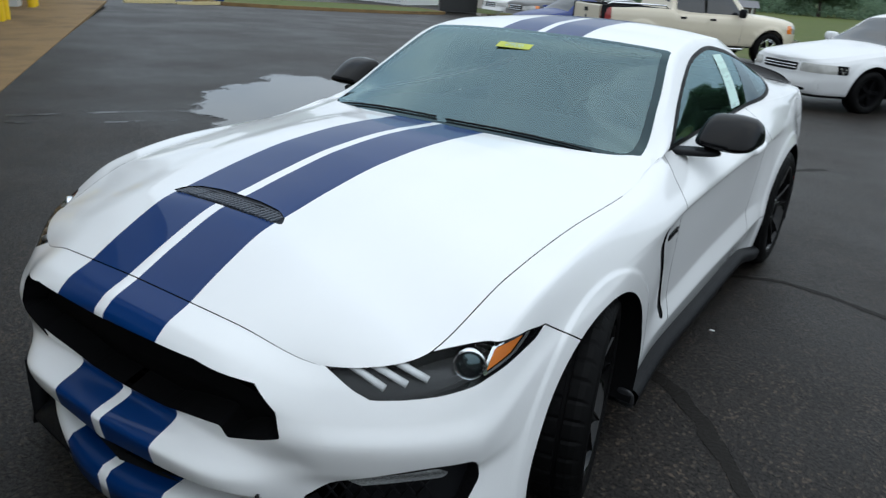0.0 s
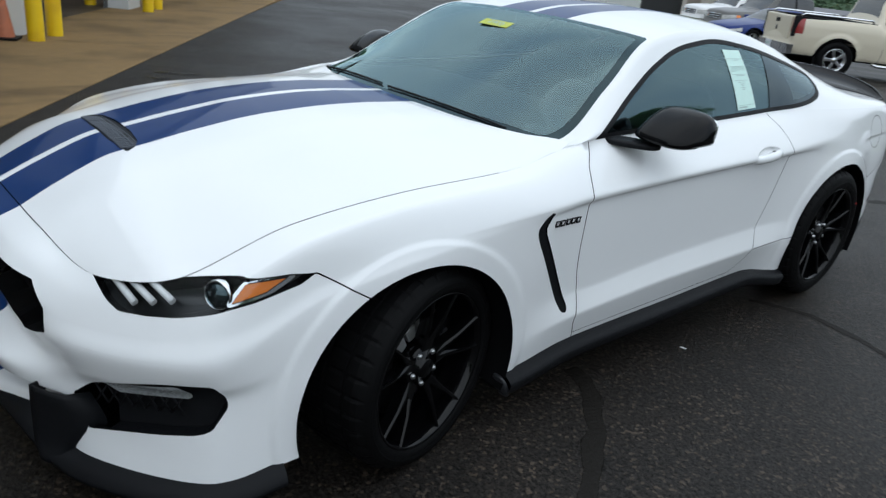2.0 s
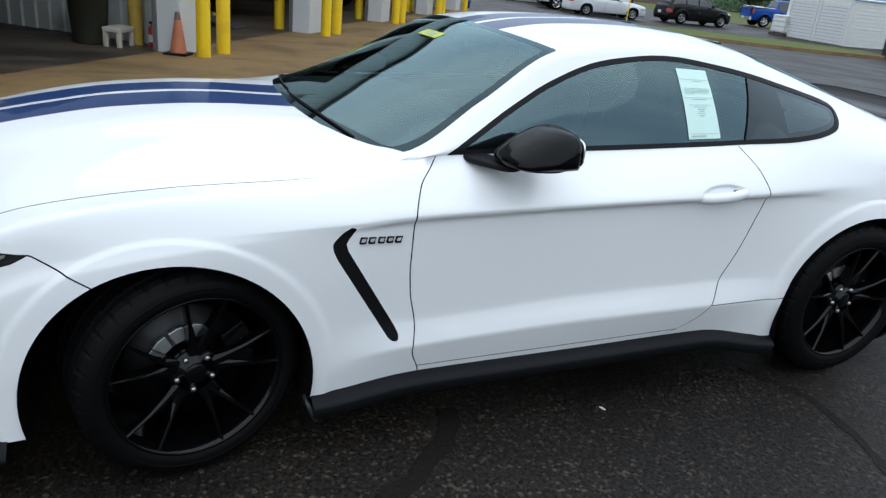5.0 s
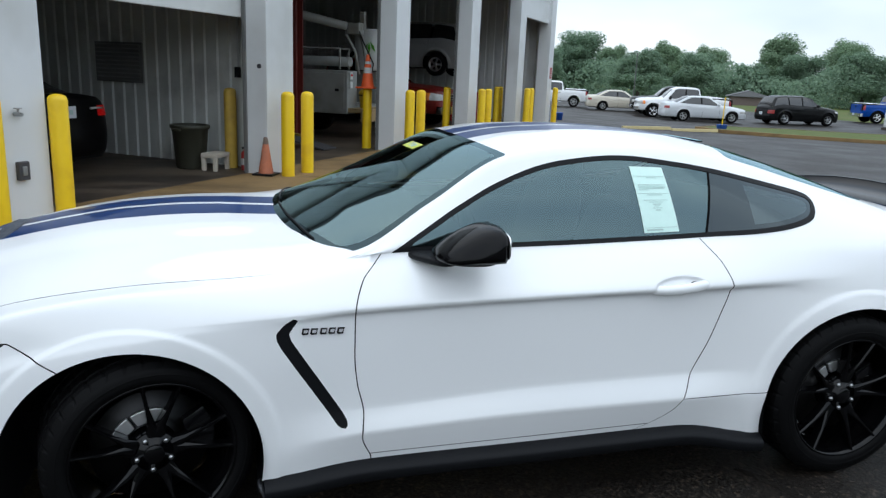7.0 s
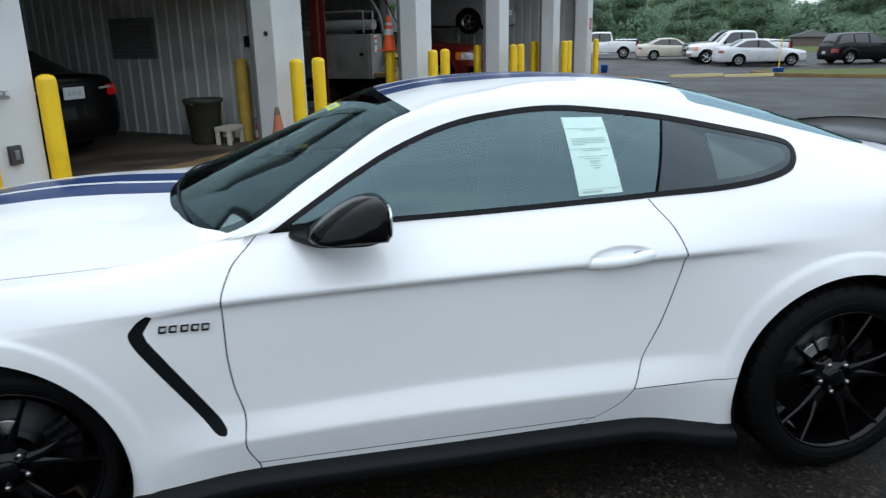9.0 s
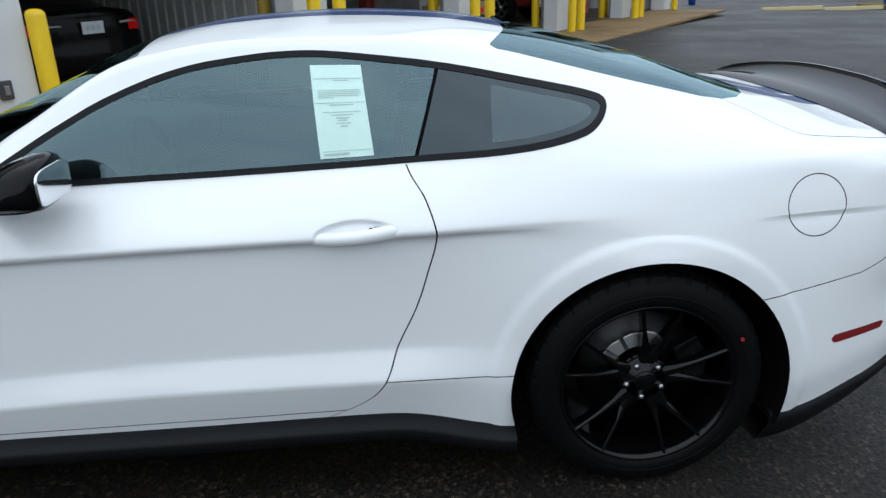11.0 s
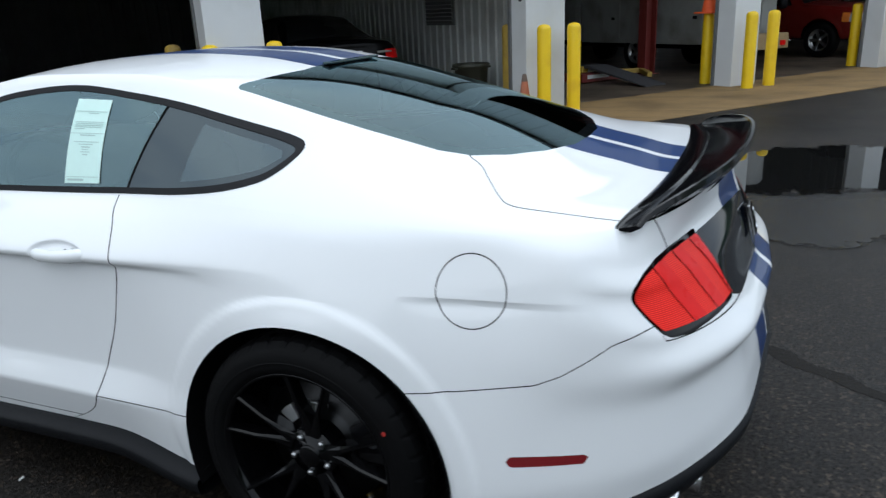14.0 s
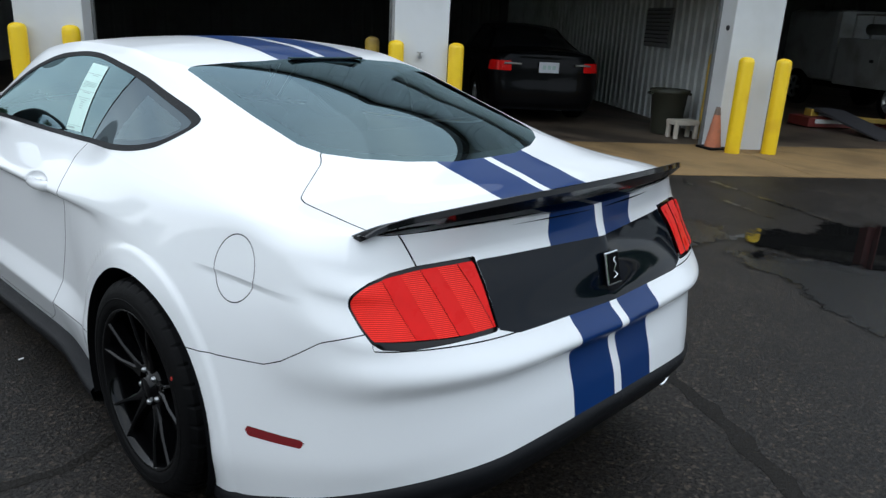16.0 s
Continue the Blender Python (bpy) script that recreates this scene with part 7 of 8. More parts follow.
    if kind == "sedan_tall":
        for s in (1, -1):
            bm = bmesh.new()
            tube(bm, [(s * W * .46, yr + .012, zt + .035), (s * W * .62, yr - .004, zt + .04), (s * W * .74, yr - .05, zt + .035)], .016, 8)
            part("reversing_lamp", bm, M_HEADL, v)
    meshes = plain_wheel(R, .11 if not truck else .13, rim or M_STEEL)
    for y in (af, ar):
        for s in (1, -1):
            w = new("wheel")
            w.parent = v
            w.matrix_local = Matrix.Translation((s * (W - .12), y, R)) @ Matrix(((0, 0, s, 0), (1, 0, 0, 0), (0, s, 0, 0), (0, 0, 0, 1)))
            for me in meshes:
                ob = new(me.name, me)
                ob.parent = w
    return v


def spot(x, y, heading, lift=None):
    """A pose on the sloping lot, front towards the heading (degrees from +x)."""
    return pose(x, y, float(fall(x, y)) if lift is None else lift, 0, 0, heading + 90)


M_CREAM = lacquer("cream_lacquer", (.62, .56, .44))
parked("pickup", spot(-4.40, 17.0, 47), M_CREAM, "cream crew-cab pickup truck parked on the lot", "pickup truck", M_CHROME)
old = parked("sedan", spot(.95, 10.95, 231), lacquer("old_white_lacquer", (.66, .67, .68)), "old white sedan with a damaged headlamp and black steel wheels", "car", M_DARK)
# the lens beside its near headlamp is gone, the dark socket shows
socket = next(o for o in old.children if o.name.startswith("indicator"))
socket.data.materials[0] = M_DARK
cen = sum((v.co for v in socket.data.vertices), Vector()) / len(socket.data.vertices)
for k in range(6):
    bm = bmesh.new()
    a = k * 1.07 + .4
    blob(bm, Matrix.Translation(cen + Vector((.012, .045 * math.cos(a), .034 * math.sin(a)))) @ Matrix.Rotation(a, 4, "X") @ Matrix.Diagonal((.010, .018 + .006 * (k % 3), .008, 1)), .6, .6, 8, 5)
    part("lamp_shard", bm, M_GREYPL if k % 2 else M_HEADL, old, "broken piece of lamp housing")
parked("coupe", spot(-10.5, 22.9, 246), lacquer("royal_blue_lacquer", (.006, .022, .13), dark=True), "royal blue older coupe between two trucks", "car")
parked("pickup", spot(-12.1, 26.3, 246), lacquer("grey_lacquer", (.12, .117, .115), dark=True), "dark grey pickup truck with a chrome bumper", "pickup truck")
parked("pickup", spot(-14.8, 28.9, 246), lacquer("white_truck_lacquer", (.66, .66, .66)), "small white pickup truck beside the garden shed", "pickup truck")
parked("sedan", spot(-35.1, 24.4, 75), lacquer("silver_lacquer", (.52, .54, .56)), "silver sedan parked beside the grass island", "car")
parked("pickup", spot(-38.3, 25.0, 250), lacquer("white_pickup_lacquer", (.68, .69, .70)), "white crew-cab pickup with a chrome grille", "pickup truck", M_CHROME)
parked("pickup", spot(-41.7, 26.5, 250), M_BLACKCAR, "black pickup truck parked behind a white one", "pickup truck", M_CHROME)
parked("sedan", spot(-45.8, 24.7, 72), lacquer("champagne_lacquer", (.50, .46, .38)), "champagne sedan parked near the trees", "car")
parked("pickup", spot(-50.8, 21.4, 246), lacquer("white_far_lacquer", (.68, .69, .70)), "white pickup at the far end of the lot", "pickup truck")
parked("suv", spot(-35.2, 31.0, 85), lacquer("black_suv_lacquer", (.004, .0045, .005), dark=True), "black crossover parked behind the grass island", "car")
parked("pickup", spot(-38.9, 42.3, 70), lacquer("bright_blue_lacquer", (.004, .05, .26), dark=True), "bright blue pickup truck beside the metal shed", "pickup truck", M_CHROME)

# ---- vehicles and gear inside the workshop ----
parked("sedan_tall", BLD @ pose(2.17, -4.60, .008, 0, 0, 0), M_BLACKCAR, "black sedan parked nose-in inside a bay", "car", group="vehicles in the workshop")
parked("pickup", BLD @ pose(-10.75, -4.6, 0, 0, 0, 180), lacquer("dark_red_lacquer", (.13, .010, .008), dark=True), "dark red pickup truck inside a bay", "pickup truck", group="vehicles in the workshop")
# its paint is darkened to stand in for the bay's weak light
parked("suv", BLD @ pose(-13.8, -4.6, 1.45, 0, 0, 0), lacquer("dim_silver_lacquer", (.26, .265, .27)), "white utility vehicle raised on a lift", "car", group="vehicles in the workshop")

truck = thing("utility_truck", BLD @ pose(-6.35, -2.1, 0), "white utility truck with tool cabinets, boom and tank", "truck", "vehicles in the workshop")
# stained white, its base colour lowered to carry the shade inside the bay
M_UT = mat("utility_white", (.27, .28, .27), .55, spec=.3, vary=.15, stain=(.17, .165, .15), stain_scale=2)
for s in (-1, 1):
    bm = bmesh.new()
    box(bm, s * .82, -1.9, 1.05, .46, 3.7, .95, .03)
    part("cabinet", bm, M_UT, truck)
bm = bmesh.new()
box(bm, 0, -1.9, .72, 1.3, 3.7, .12)
part("load_floor", bm, M_UT, truck)
for s in (-1, 1):
    for k, (y, w) in enumerate(((-.55, .85), (-2.9, .9))):
        bm = bmesh.new()
        box(bm, s * 1.056, y, 1.07, .015, w, .80, .01)
        d = part("cabinet_door", bm, M_UT, truck)
        bm = bmesh.new()
        box(bm, s * 1.07, y + .25, 1.10, .02, .10, .06, .006)
        part("handle", bm, M_PLASTIC, d)
bm = bmesh.new()
box(bm, 0, -4.9, 1.35, 1.9, 1.9, 1.5, .15)
part("cab", bm, M_UT, truck)
bm = bmesh.new()
box(bm, 0, .12, .66, 2.0, .42, .10, .02)
box(bm, 0, .30, .52, 2.0, .08, .22, .02)
part("rear_deck", bm, mat("worn_wood_deck", (.34, .24, .12), .8, vary=.3, scale=10), truck)
for x in (-.8, .8):
    bm = bmesh.new()
    box(bm, x, .35, .52, .16, .03, .10, .01)
    part("tail_lamp", bm, M_RED, truck)
bm = bmesh.new()
lathe(bm, [(0, 0), (.42, .0), (.44, .04), (.44, .90), (.40, .96), (0, .98)], Matrix.Translation((-.75, -.35, 1.55)), 28)
part("tank", bm, M_WHITEPL, truck, "white plastic bucket tank")
bm = bmesh.new()
for k in range(3):
    m_ = Matrix.Translation((-.30 + .0, -.33 + k * .10, 2.05 + .02 * k)) @ Matrix.Rotation(math.pi / 2, 4, "Y") @ Matrix.Rotation(radians(-30 + 30 * k), 4, "Z")
    extrude_poly(bm, [(-.14, 0), (0, .035), (.14, 0), (0, -.035)], .006, m_)
part("leaf_mark", bm, mat("leaf_green_paint", (.10, .40, .03), .5), truck, "green leaf-shaped marks on the tank")
M_BOOM = mat("weathered_boom_grey", (.30, .30, .28), .55, vary=.2, scale=6, stain=(.16, .14, .11), stain_scale=3)
bm = bmesh.new()
tube(bm, [(1.7, -3.2, 3.05), (.9, -1.9, 2.82), (.20, -.55, 2.52)], [.13, .11, .09], 8)
part("boom", bm, M_BOOM, truck)
bm = bmesh.new()
box(bm, .06, -.40, 2.48, .26, .30, .26, .03)
box(bm, -.10, -.30, 2.66, .10, .12, .42, .02)
part("boom_knuckle", bm, M_BOOM, truck)
for pts_, r_ in ((((.42, -.45, 2.32), (.24, -.30, 1.95), (.20, -.22, 1.45)), .035), (((-.02, -.30, 2.36), (-.06, -.20, 1.9), (.02, -.12, 1.35)), .045)):
    bm = bmesh.new()
    tube(bm, pts_, r_, 8)
    part("strut", bm, M_BOOM, truck)
for x_ in (.45, .86):
    bm = bmesh.new()
    tube(bm, [(x_, -3.6, 1.55), (x_, -3.6, 2.0), (x_, -.35, 2.0), (x_, -.35, 1.55)], .025, 6)
    part("rack_rail", bm, M_BOOM, truck)
bm = bmesh.new()
tube(bm, [(.65, -3.4, 1.72), (.65, -.2, 1.72)], .11, 14)
part("pipe_rack", bm, M_UT, truck)
bm = bmesh.new()
tube(bm, [(.05, -.4, 2.62), (.25, -.1, 2.2), (.10, .1, 1.7), (.30, .12, 1.2)], .014, 6)
part("hose", bm, M_PLASTIC, truck)
for x, z, w, h in ((.92, 1.42, .12, .16), (.92, 1.22, .12, .14)):
    bm = bmesh.new()
    box(bm, x, -.02, z, w, .012, h)
    part("notice", bm, M_WHITEPL, truck)
bm = bmesh.new()
box(bm, .92, -.012, 1.43, .09, .01, .04)
part("notice_bar", bm, M_RED, truck)
wm = plain_wheel(.40, .13, M_STEEL)
for y in (-1.95, -5.1):
    for s in (1, -1):
        w = new("wheel")
        w.parent = truck
        w.matrix_local = Matrix.Translation((s * .90, y, .40)) @ Matrix(((0, 0, s, 0), (1, 0, 0, 0), (0, s, 0, 0), (0, 0, 0, 1)))
        for me in wm:
            ob = new(me.name, me)
            ob.parent = w
bm = bmesh.new()
box(bm, 0, -2.8, .55, 1.1, 5.6, .2)
part("chassis", bm, M_DARK, truck)
bk = thing("bucket", BLD @ pose(-5.75, -1.93, .715), "yellow plastic bucket with a dark lid ring", "bucket")
bm = bmesh.new()
lathe(bm, [(0, 0), (.115, 0), (.14, .30), (.15, .31), (.15, .36), (.09, .42), (0, .43)], None, 20)
part("body", bm, mat("yellow_bucket", (.62, .40, .03), .5), bk)
bm = bmesh.new()
lathe(bm, [(.152, .27), (.154, .30)], None, 20)
part("ring", bm, M_PLASTIC, bk)
chest = thing("tool_chest", BLD @ pose(-12.9, -2.2, 0, 0, 0, 90), "red steel tool chest standing in a bay", "tool chest")
bm = bmesh.new()
box(bm, 0, 0, .55, 1.1, .5, .95, .02)
part("body", bm, mat("red_tool_enamel", (.30, .02, .018), .4, coat=.5), chest)
for k in range(5):
    bm = bmesh.new()
    box(bm, 0, .256, .20 + k * .17, 1.0, .015, .14, .004)
    part("drawer", bm, mat("red_drawer_enamel", (.26, .018, .016), .4) if k == 0 else bpy.data.materials["red_drawer_enamel"], chest)

# two-post lift in the empty bay
lift = thing("two_post_lift", BLD @ pose(0, -3.2, 0), "dark red two-post vehicle lift with swing arms", "vehicle lift")
for x in (-1.05, -4.75):
    bm = bmesh.new()
    box(bm, x, 0, 1.85, .28, .10, 3.7, .01)
    for s in (-1, 1):
        box(bm, x + s * .13, .08, 1.85, .03, .18, 3.7, .006)
    col = part("column", bm, M_REDSTEEL, lift)
    bm = bmesh.new()
    box(bm, x, -.03, .012, .5, .45, .024, .004)
    part("base_plate", bm, M_REDSTEEL, col)
    if x > -2:
        for k in range(9):
            bm = bmesh.new()
            box(bm, x, .056, 1.42 + k * .075, .085, .004, .045)
            part("letter_bar", bm, M_WHITEPL, col)
    for a in (-40, 55):
        s = -1 if x > -2 else 1
        bm = bmesh.new()
        box(bm, s * .5, 0, .10, 1.0, .10, .09, .01, Matrix.Translation((x + s * .12, .05, 0)) @ Matrix.Rotation(radians(a * s), 4, "Z"))
        part("swing_arm", bm, mat("lift_arm_yellow", (.40, .27, .05), .6) if (x > -2 and a < 0) else bpy.data.materials["lift_arm_yellow"], lift)
ramp = thing("low_rise_lift", BLD @ pose(-3.2, -2.6, .008, 0, 0, 2), "low red lift with dark sloping drive-on ramps", "vehicle lift")
bm = bmesh.new()
box(bm, 0, -.4, .10, 1.0, .55, .16, .01)
part("base", bm, M_REDSTEEL, ramp)
bm = bmesh.new()
extrude_poly(bm, [(1.24, .005), (1.24, .03), (-.25, .31), (-.60, .31), (-.60, .26), (-.25, .26)], .5, Matrix(((0, 0, 1, -.25), (1, 0, 0, 0), (0, 1, 0, 0), (0, 0, 0, 1))), .006)
part("ramp", bm, M_FRAME, ramp)
bm = bmesh.new()
box(bm, .1, -.115, .12, .55, .01, .07)
part("name_bar", bm, M_WHITEPL, ramp)
for dx, c in ((-.15, M_YELLOWDK), (.05, M_WHITEPL), (.22, M_YELLOWDK)):
    bm = bmesh.new()
    box(bm, dx, -.45, .24, .16, .18, .12, .01)
    part("pad_block", bm, c, ramp)

# ---- things of the yard ----
shed = thing("metal_shed", spot(-27.0, 34.7, 0) @ pose(0, 0, 0, 0, 0, -2), "white ribbed metal shed with a light blue roof", "shed")
SW, SL, SE, SP = 4.6, 11.8, 2.45, 3.40


def lap_wall(w, h, m, n):
    """Horizontally lapped siding."""
    bm = bmesh.new()
    for k in range(n):
        z0, z1 = h * k / n, h * (k + 1) / n
        vs = [bm.verts.new(m @ Vector(p)) for p in ((0, .02, z0), (w, .02, z0), (w, 0, z1), (0, 0, z1))]
        bm.faces.new(vs)
        if k:
            bm.faces.new([bm.verts.new(m @ Vector(p)) for p in ((0, 0, z0), (w, 0, z0), (w, .02, z0), (0, .02, z0))])
    return bm


# front gable looks along local -x; the long wall looks along local -y
bm = bmesh.new()
extrude_poly(bm, [(0, 0), (SW, 0), (SW, SE), (SW * .88, SE + .28), (SW / 2, SP), (SW * .12, SE + .28), (0, SE)], SL, Matrix(((0, 0, 1, 0), (1, 0, 0, 0), (0, 1, 0, 0), (0, 0, 0, 1))))
part("wall", bm, M_WHITEPL, shed)
part("siding", lap_wall(SL, SE, Matrix(((1, 0, 0, 0), (0, -1, 0, 0), (0, 0, 1, 0), (0, 0, 0, 1))), 13), M_WHITEPL, shed)
bm = bmesh.new()
prof = [(-.08, SE - .06), (SW * .12, SE + .34), (SW / 2, SP + .06), (SW * .88, SE + .34), (SW + .08, SE - .06), (SW + .04, SE - .08), (SW * .87, SE + .27), (SW / 2, SP), (SW * .13, SE + .27), (-.04, SE - .08)]
extrude_poly(bm, prof, SL + .3, Matrix(((0, 0, 1, -.15), (1, 0, 0, 0), (0, 1, 0, 0), (0, 0, 0, 1))))
part("roof", bm, mat("light_blue_roof", (.085, .165, .255), .5, vary=.12), shed)
M_ROLL = mat("roll_door_white", (.58, .59, .60), .5)
bm = bmesh.new()
box(bm, 0, 0, 0, .03, 1.84, .150, .012)
slat = bpy.data.meshes.new("slat")
bm.to_mesh(slat)
bm.free()
slat.materials.append(M_ROLL)
for y in (.30, 2.46):
    bm = bmesh.new()
    box(bm, -.006, y + .92, 1.05, .012, 1.84, 2.1)
    roll = part("roll_door", bm, mat("roll_door_groove", (.30, .31, .32), .6) if y < 1 else bpy.data.materials["roll_door_groove"], shed)
    for k in range(12):
        ob = new("slat", slat)
        ob.parent = roll
        ob.location = (-.022, y + .92, .09 + k * .175)
    for dy in (-.05, 1.89):
        bm = bmesh.new()
        box(bm, -.03, y + dy, 1.1, .05, .07, 2.2, .006)
        part("door_trim", bm, M_WHITEPL, shed)
bm = bmesh.new()
extrude_poly(bm, [(0, -.12), (.05, -.02), (.20, .10), (.06, .06), (0, .02), (-.06, .06), (-.20, .10), (-.05, -.02)], .02, Matrix.Translation((-.03, SW / 2, SE + .42)) @ Matrix(((0, 0, -1, 0), (1, 0, 0, 0), (0, 1, 0, 0), (0, 0, 0, 1))))
part("emblem", bm, M_FRAME, shed, "dark bird-shaped gable ornament")

tank = thing("water_tank", spot(-31.7, 35.0, 0), "white plastic water tank in a steel cage", "tank")
bm = bmesh.new()
box(bm, 0, 0, .66, 1.0, 1.0, 1.0, .06)
part("body", bm, M_WHITEPL, tank)
bm = bmesh.new()
box(bm, 0, 0, .07, 1.1, 1.1, .13, .01)
part("pallet", bm, M_BARK, tank)
for k in range(4):
    bm = bmesh.new()
    z = .25 + k * .28
    tube(bm, [(-.52, -.52, z), (.52, -.52, z), (.52, .52, z), (-.52, .52, z), (-.52, -.52, z)], .014, 6)
    part("cage_bar", bm, M_STEEL, tank)
dump = thing("dumpster", spot(-21.9, 32.9, 0) @ pose(0, 0, 0, 0, 0, -52), "black steel dumpster with white notices", "dumpster")
bm = bmesh.new()
extrude_poly(bm, [(-.75, .08), (.70, .08), (.80, 1.25), (.80, 1.95), (-.75, 2.15)], 2.15, Matrix(((0, 0, 1, -1.075), (1, 0, 0, 0), (0, 1, 0, 0), (0, 0, 0, 1))), .02)
part("body", bm, mat("black_steel", (.018, .019, .02), .55, vary=.2), dump)
for x, w in ((-.82, .22), (-.2, .42), (.45, .36)):
    bm = bmesh.new()
    box(bm, x, -.770, 1.72, w, .02, .38)
    part("notice", bm, M_WHITEPL, dump)
gsh = thing("garden_shed", spot(-18.05, 30.85, 0) @ pose(0, 0, 0, 0, 0, -30), "beige resin garden shed with a dark grey roof", "shed")
bm = bmesh.new()
extrude_poly(bm, [(0, 0), (2.4, 0), (2.4, 1.62), (1.2, 2.42), (0, 1.62)], 3.9, Matrix(((0, 0, 1, 0), (1, 0, 0, 0), (0, 1, 0, 0), (0, 0, 0, 1))))
part("wall", bm, mat("beige_resin", (.40, .37, .33), .7, vary=.08), gsh)
bm = bmesh.new()
extrude_poly(bm, [(-.12, 1.55), (1.2, 2.45), (2.52, 1.55), (2.52, 1.62), (1.2, 2.54), (-.12, 1.62)], 4.2, Matrix(((0, 0, 1, -.15), (1, 0, 0, 0), (0, 1, 0, 0), (0, 0, 0, 1))))
part("roof", bm, mat("dark_grey_shingle", (.19, .18, .17), .8, vary=.25, scale=6), gsh)
bm = bmesh.new()
extrude_poly(bm, [(.55, 0), (1.85, 0), (1.85, 1.4), (1.6, 1.68), (1.2, 1.8), (.8, 1.68), (.55, 1.4)], .03, Matrix(((0, 0, -1, 0), (1, 0, 0, 0), (0, 1, 0, 0), (0, 0, 0, 1))))
part("door", bm, mat("brown_resin", (.20, .17, .14), .7), gsh)

# grass island with its kerb, wheel stops, blue bins
IS = [(-25.2, 17.6), (-23.4, 17.7), (-22.5, 20.0), (-21.6, 23.6), (-20.9, 27.0), (-20.8, 30.0), (-23.4, 31.4), (-26.4, 29.0), (-28.0, 24.5), (-27.6, 20.2)]
isl = thing("grass_island", Matrix(), "grass island edged with a concrete kerb", "verge", kind="structure")
gs = Skin()
X, Y = np.meshgrid(np.arange(-36, -17, .6), np.arange(12, 34, .6), indexing="ij")
pf = gs.grid(np.stack([X, Y, fall(X, Y) + .13], axis=-1), np.zeros((*X.shape, 2)))
pf, _ = gs.split(pf, lambda p, q: sdpoly(p[:, 0], p[:, 1], IS) + .1)
part("turf", gs.mesh("turf", pf), M_GRASS, isl)
bm = bmesh.new()
n = len(IS)
ring_i = []
for k in range(n):
    a, b = Vector((*IS[k], 0)), Vector((*IS[(k + 1) % n], 0))
    for j in range(6):
        p = a.lerp(b, j / 6)
        ring_i.append(p)
cen = sum(ring_i, Vector()) / len(ring_i)
prev = None
for p in ring_i + ring_i[:1]:
    z = float(fall(p.x, p.y))
    q = p.lerp(cen, .028)
    cur = [bm.verts.new((p.x, p.y, z - .02)), bm.verts.new((p.x, p.y, z + .12)), bm.verts.new((p.x * .995 + q.x * .005, p.y * .995 + q.y * .005, z + .14)), bm.verts.new((q.x, q.y, z + .14))]
    if prev:
        for j in range(3):
            bm.faces.new((prev[j], cur[j], cur[j + 1], prev[j + 1]))
    prev = cur
bmesh.ops.recalc_face_normals(bm, faces=bm.faces[:])
part("kerb", bm, M_CONC, isl)
for x, y, a in ((-23.05, 14.05, 4.6), (-23.24, 16.33, 4.6)):
    st = thing("wheel_stop", spot(x, y, a), "worn yellowish concrete wheel stop", "wheel stop", "wheel stops")
    bm = bmesh.new()
    extrude_poly(bm, [(-.075, 0), (.075, 0), (.055, .12), (-.055, .12)], 2.2, Matrix(((0, 0, 1, -1.1), (1, 0, 0, 0), (0, 1, 0, 0), (0, 0, 0, 1))), .01)
    part("block", bm, mat("stop_concrete", (.52, .43, .22), .8, vary=.2) if y < 15 else bpy.data.materials["stop_concrete"], st)
for (x, y), r in (((-24.6, 18.5), .22), ((-27.3, 12.15), .15)):
    b_ = thing("blue_bucket", spot(x, y, 0), "blue plastic bucket with a thin marker pole" if r > .2 else "blue plastic bucket beside the end pillar", "bucket", "blue buckets")
    bm = bmesh.new()
    lathe(bm, [(0, 0), (r * .85, 0), (r, .30), (r + .01, .31), (r * .9, .29)], None, 20)
    part("body", bm, M_BLUEPL, b_)
    if r > .2:
        bm = bmesh.new()
        cyl(bm, (0, 0, .02), (.01, 0, 1.45), .022, None, 8)
        part("pole", bm, M_YELLOW, b_)

# a utility pole and a low far house
pole = thing("utility_pole", spot(-49.4, 27.7, 0), "thin grey utility pole at the edge of the lot", "pole")
bm = bmesh.new()
cyl(bm, (0, 0, 0), (0, 0, 4.2), .042, .03, 10)
part("post", bm, M_JAMB, pole)
house = thing("house", spot(-72.0, 54.6, 0) @ pose(0, 0, -.25, 0, 0, 55), "low brick house with a white porch far off", "house")
bm = bmesh.new()
box(bm, 0, 0, .6, 7.6, 4, 1.2)
part("wall", bm, mat("brown_brick", (.13, .10, .09), .85, vary=.2, scale=4), house)
bm = bmesh.new()
extrude_poly(bm, [(-2.6, 1.15), (2.4, 1.15), (0, 1.85)], 8.2, Matrix(((0, 0, 1, -4.1), (1, 0, 0, 0), (0, 1, 0, 0), (0, 0, 0, 1))))
part("roof", bm, mat("grey_roof", (.15, .15, .16), .8), house)
for k in range(6):
    bm = bmesh.new()
    box(bm, -3.4 + k * 1.36, -2.35, .58, .2, .2, 1.16)
    part("porch_post", bm, M_WHITEPL, house)
for k in range(5):
    bm = bmesh.new()
    box(bm, -2.72 + k * 1.36, -2.02, .70, .62, .05, .55)
    part("window", bm, M_WHITEPL, house)


for az, r, sc in ((104.6, 80, .85), (112.6, 84, .6)):
    x, y = 1.7 + r * math.cos(radians(az)), -3.2 + r * math.sin(radians(az))
    copy_thing(house, pose(x, y, float(fall(x, y)) - .25, 0, 0, az - 86) @ Matrix.Scale(sc, 4))

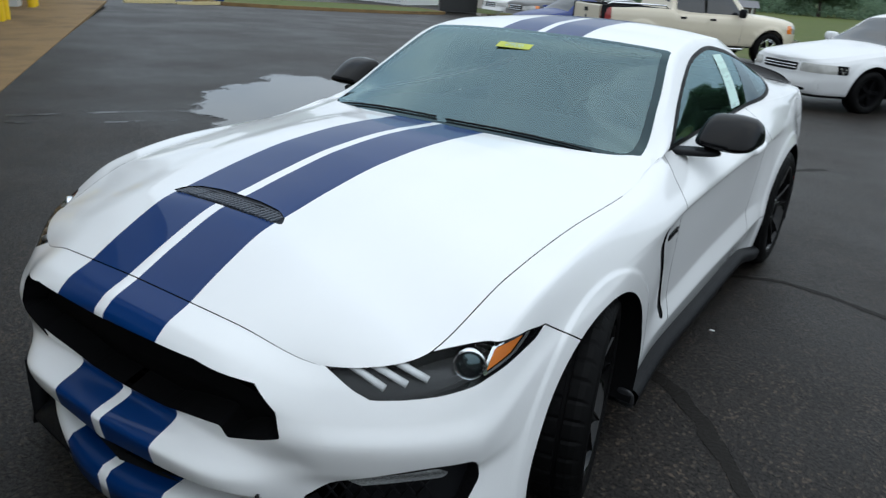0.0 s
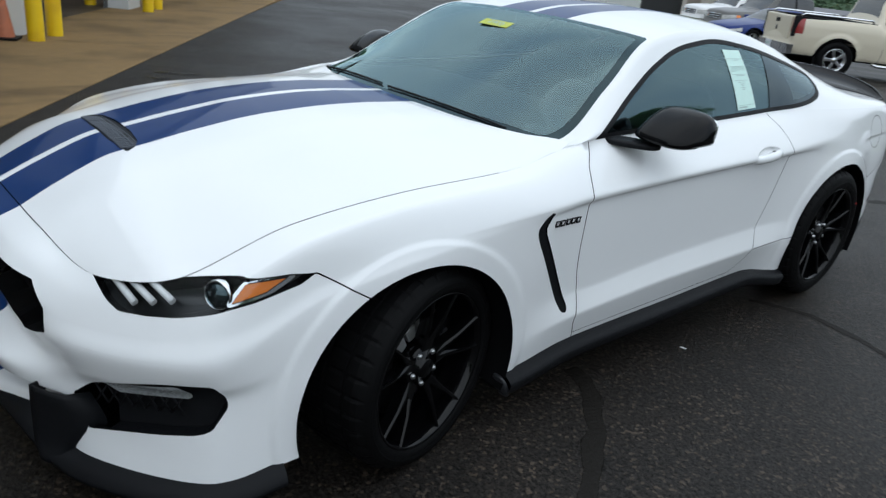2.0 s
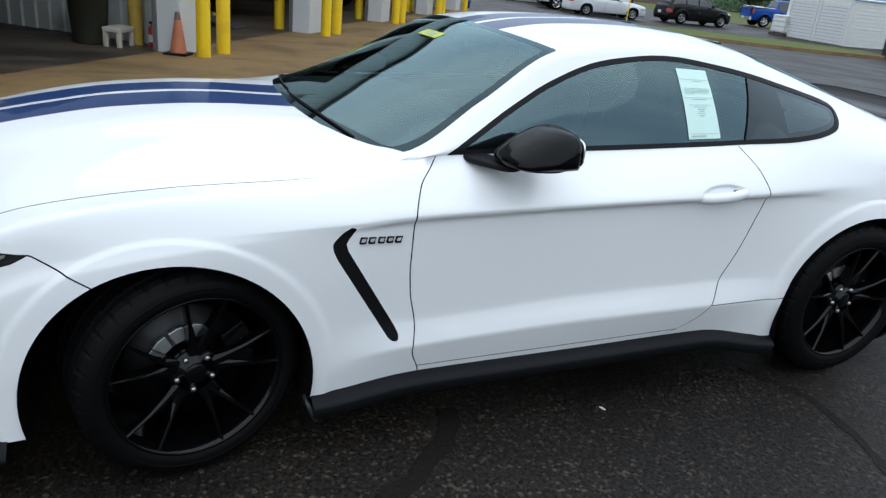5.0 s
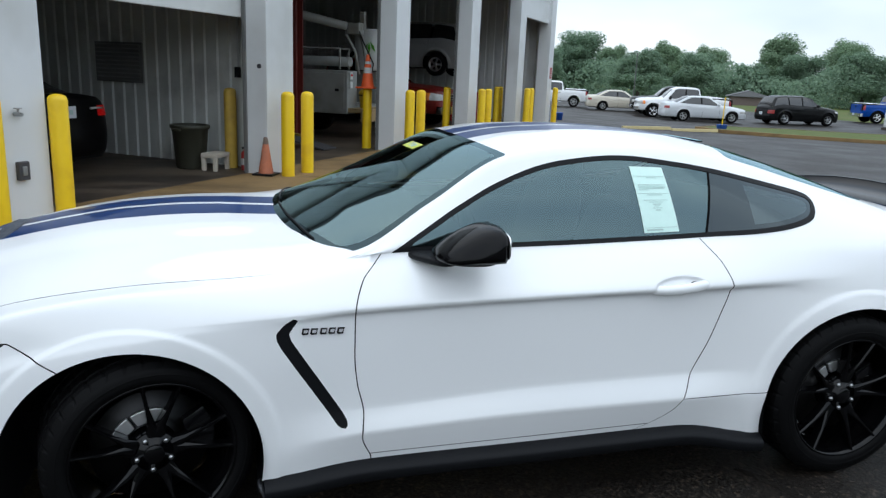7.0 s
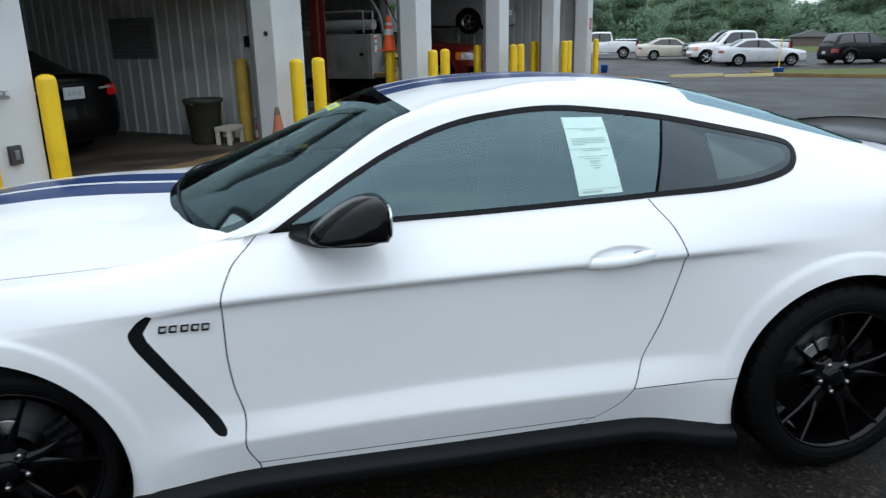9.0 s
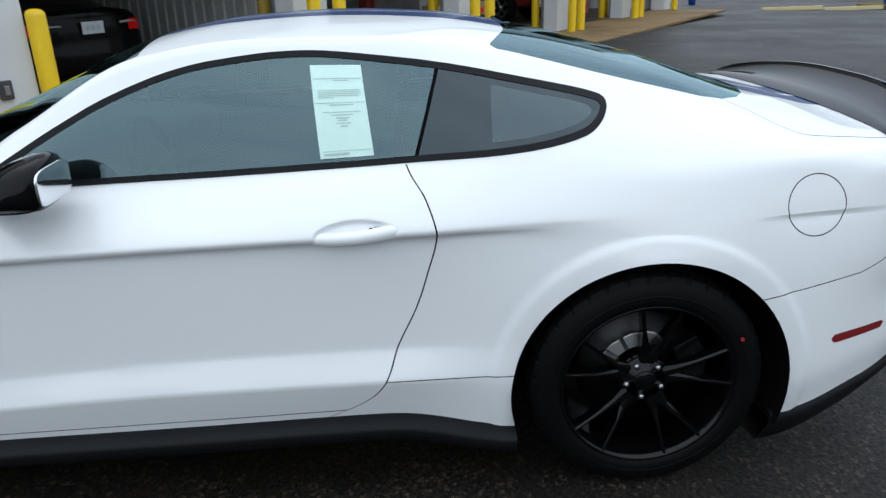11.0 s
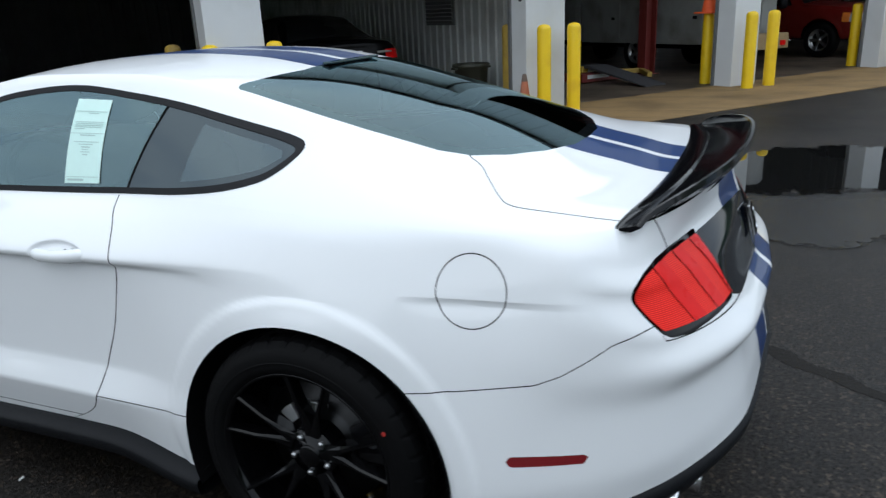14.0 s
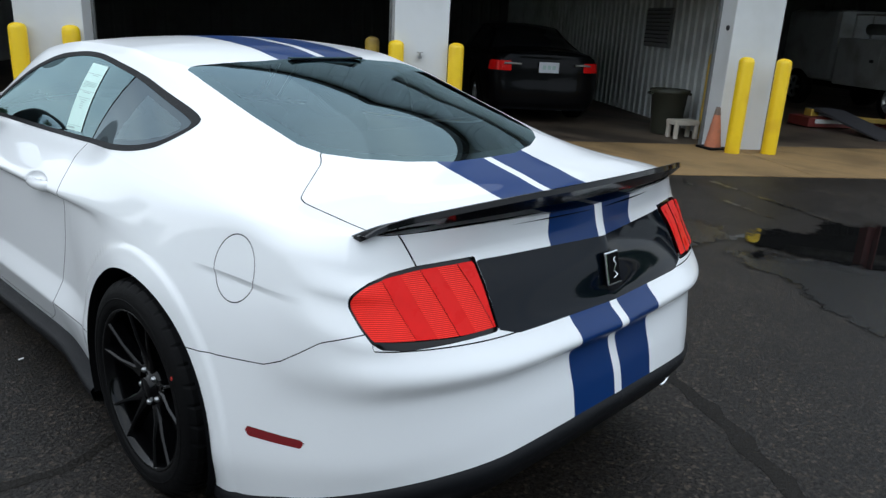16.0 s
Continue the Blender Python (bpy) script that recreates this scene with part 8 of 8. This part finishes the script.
# ---- trees ----
def leaf_cards(g, P, out, size):
    """Small leaf clumps, bent quads, at points P and roughly facing out."""
    n = len(P)
    ax = out + g.normal(size=(n, 3)) * .6 + np.array([0, 0, .4])
    ax /= np.linalg.norm(ax, axis=1, keepdims=True)
    t = np.cross(ax, g.normal(size=(n, 3)))
    t /= np.linalg.norm(t, axis=1, keepdims=True)
    b = np.cross(ax, t)
    sz = size * g.uniform(.6, 1.3, n)[:, None]
    V = np.stack([P - t * sz, P + b * sz * .55 + ax * sz * .15, P + t * sz, P - b * sz * .55 + ax * sz * .15], axis=1).reshape(-1, 3)
    return V, np.arange(n * 4).reshape(n, 4)


def tree_meshes(seed, h, spread, leaves, material, size=.34):
    rnd = random.Random(seed)
    bm = bmesh.new()
    cyl(bm, (0, 0, 0), (rnd.uniform(-.2, .2), rnd.uniform(-.2, .2), h * .45), h * .028, h * .018, 9)
    blobs = []
    for k in range(44):
        a, e = rnd.uniform(0, 6.28), rnd.uniform(.16, 1.0)
        r = spread * rnd.uniform(.25, .75) * (1.15 - .6 * e)
        c = Vector((r * math.cos(a), r * math.sin(a), h * (.14 + .76 * e)))
        blobs.append((c, spread * rnd.uniform(.18, .36), h * rnd.uniform(.07, .13)))
        if k < 7:
            cyl(bm, (0, 0, h * rnd.uniform(.25, .42)), c, h * .011, h * .004, 6)
    tr = bpy.data.meshes.new("trunk")
    bm.to_mesh(tr)
    bm.free()
    tr.materials.append(M_BARK)
    g = np.random.default_rng(seed)
    C, RR, RZ = np.array([b[0][:] for b in blobs]), np.array([b[1] for b in blobs]), np.array([b[2] for b in blobs])
    pick = g.integers(0, len(blobs), leaves)
    D = g.normal(size=(leaves, 3))
    D /= np.linalg.norm(D, axis=1, keepdims=True)
    rad = g.random(leaves)[:, None] ** .5
    V, F = leaf_cards(g, C[pick] + D * np.stack([RR[pick], RR[pick], RZ[pick] * 1.3], axis=1) * rad, D, size)
    cr = mesh_of("crown", V, F, False)
    cr.materials.append(material)
    return tr, cr


KINDS = [tree_meshes(11, 10.5, 4.2, 34000, M_LEAF, .125), tree_meshes(12, 8.5, 4.6, 34000, M_LEAFDK, .125), tree_meshes(13, 9.5, 3.2, 28000, M_LEAF, .125), tree_meshes(14, 7.0, 3.8, 28000, M_LEAFDK, .125)]
BUILT = []
for k, (tr, cr) in enumerate(KINDS):
    t = thing("tree", pose(0, 0, 0), "tall leafy broadleaf tree at the edge of the field", "tree", "trees round the lot")
    for nme, me in (("trunk", tr), ("crown", cr)):
        ob = new(nme, me)
        ob.parent = t
    BUILT.append(t)
rnd = random.Random(4)
spots = []
for k in range(58):
    az = 62 + (172 - 62) * (k + rnd.uniform(-.3, .3)) / 58
    r = rnd.uniform(92, 112) if k % 2 else rnd.uniform(112, 128)
    spots.append((az, r, (rnd.uniform(.66, .90) if k % 7 else 1.02) * float(np.interp(az, [104, 120, 142], [1.08, 1.22, .98]))))
for k in range(22):
    az = -75 + 125 * (k + rnd.uniform(-.3, .3)) / 22
    spots.append((az, rnd.uniform(52, 66), rnd.uniform(.8, 1.2)))
for k in range(10):
    spots.append((49 + k * 3.2, 58 + 1.5 * k, 1.9 - .09 * k + .10 * (k % 2)))
for k, (az, r, sc) in enumerate(spots):
    x, y = 2 + r * math.cos(radians(az)), -1 + r * math.sin(radians(az))
    m = pose(x, y, float(fall(x, y)) - .1, 0, 0, rnd.uniform(0, 360))
    if k < len(BUILT):
        BUILT[k].matrix_world = m
        BUILT[k].scale = (sc * 1.4, sc * 1.4, sc)
    else:
        c = copy_thing(BUILT[k % 4], m)
        c.scale = (sc * 1.4, sc * 1.4, sc)
# undergrowth below the trees
g = np.random.default_rng(21)
n = 120000
far_side = g.random(n) < .85
az = np.radians(np.where(far_side, g.uniform(60, 174, n), g.uniform(-78, 52, n)))
r = np.where(far_side, g.uniform(94, 126, n), g.uniform(56, 68, n))
hgt = 4.6 * g.random(n) ** 1.3 * (.6 + .5 * np.sin(az * 23) ** 2)
x, y = 2 + r * np.cos(az), -1 + r * np.sin(az)
P = np.stack([x, y, fall(x, y) + hgt], axis=1)
V, F = leaf_cards(g, P, g.normal(size=(n, 3)), .24)
me = mesh_of("undergrowth", V, F, False)
tagged(part("undergrowth", me, M_LEAFDK, None), "dense dark undergrowth below the far trees", "bushes", kind="stuff")
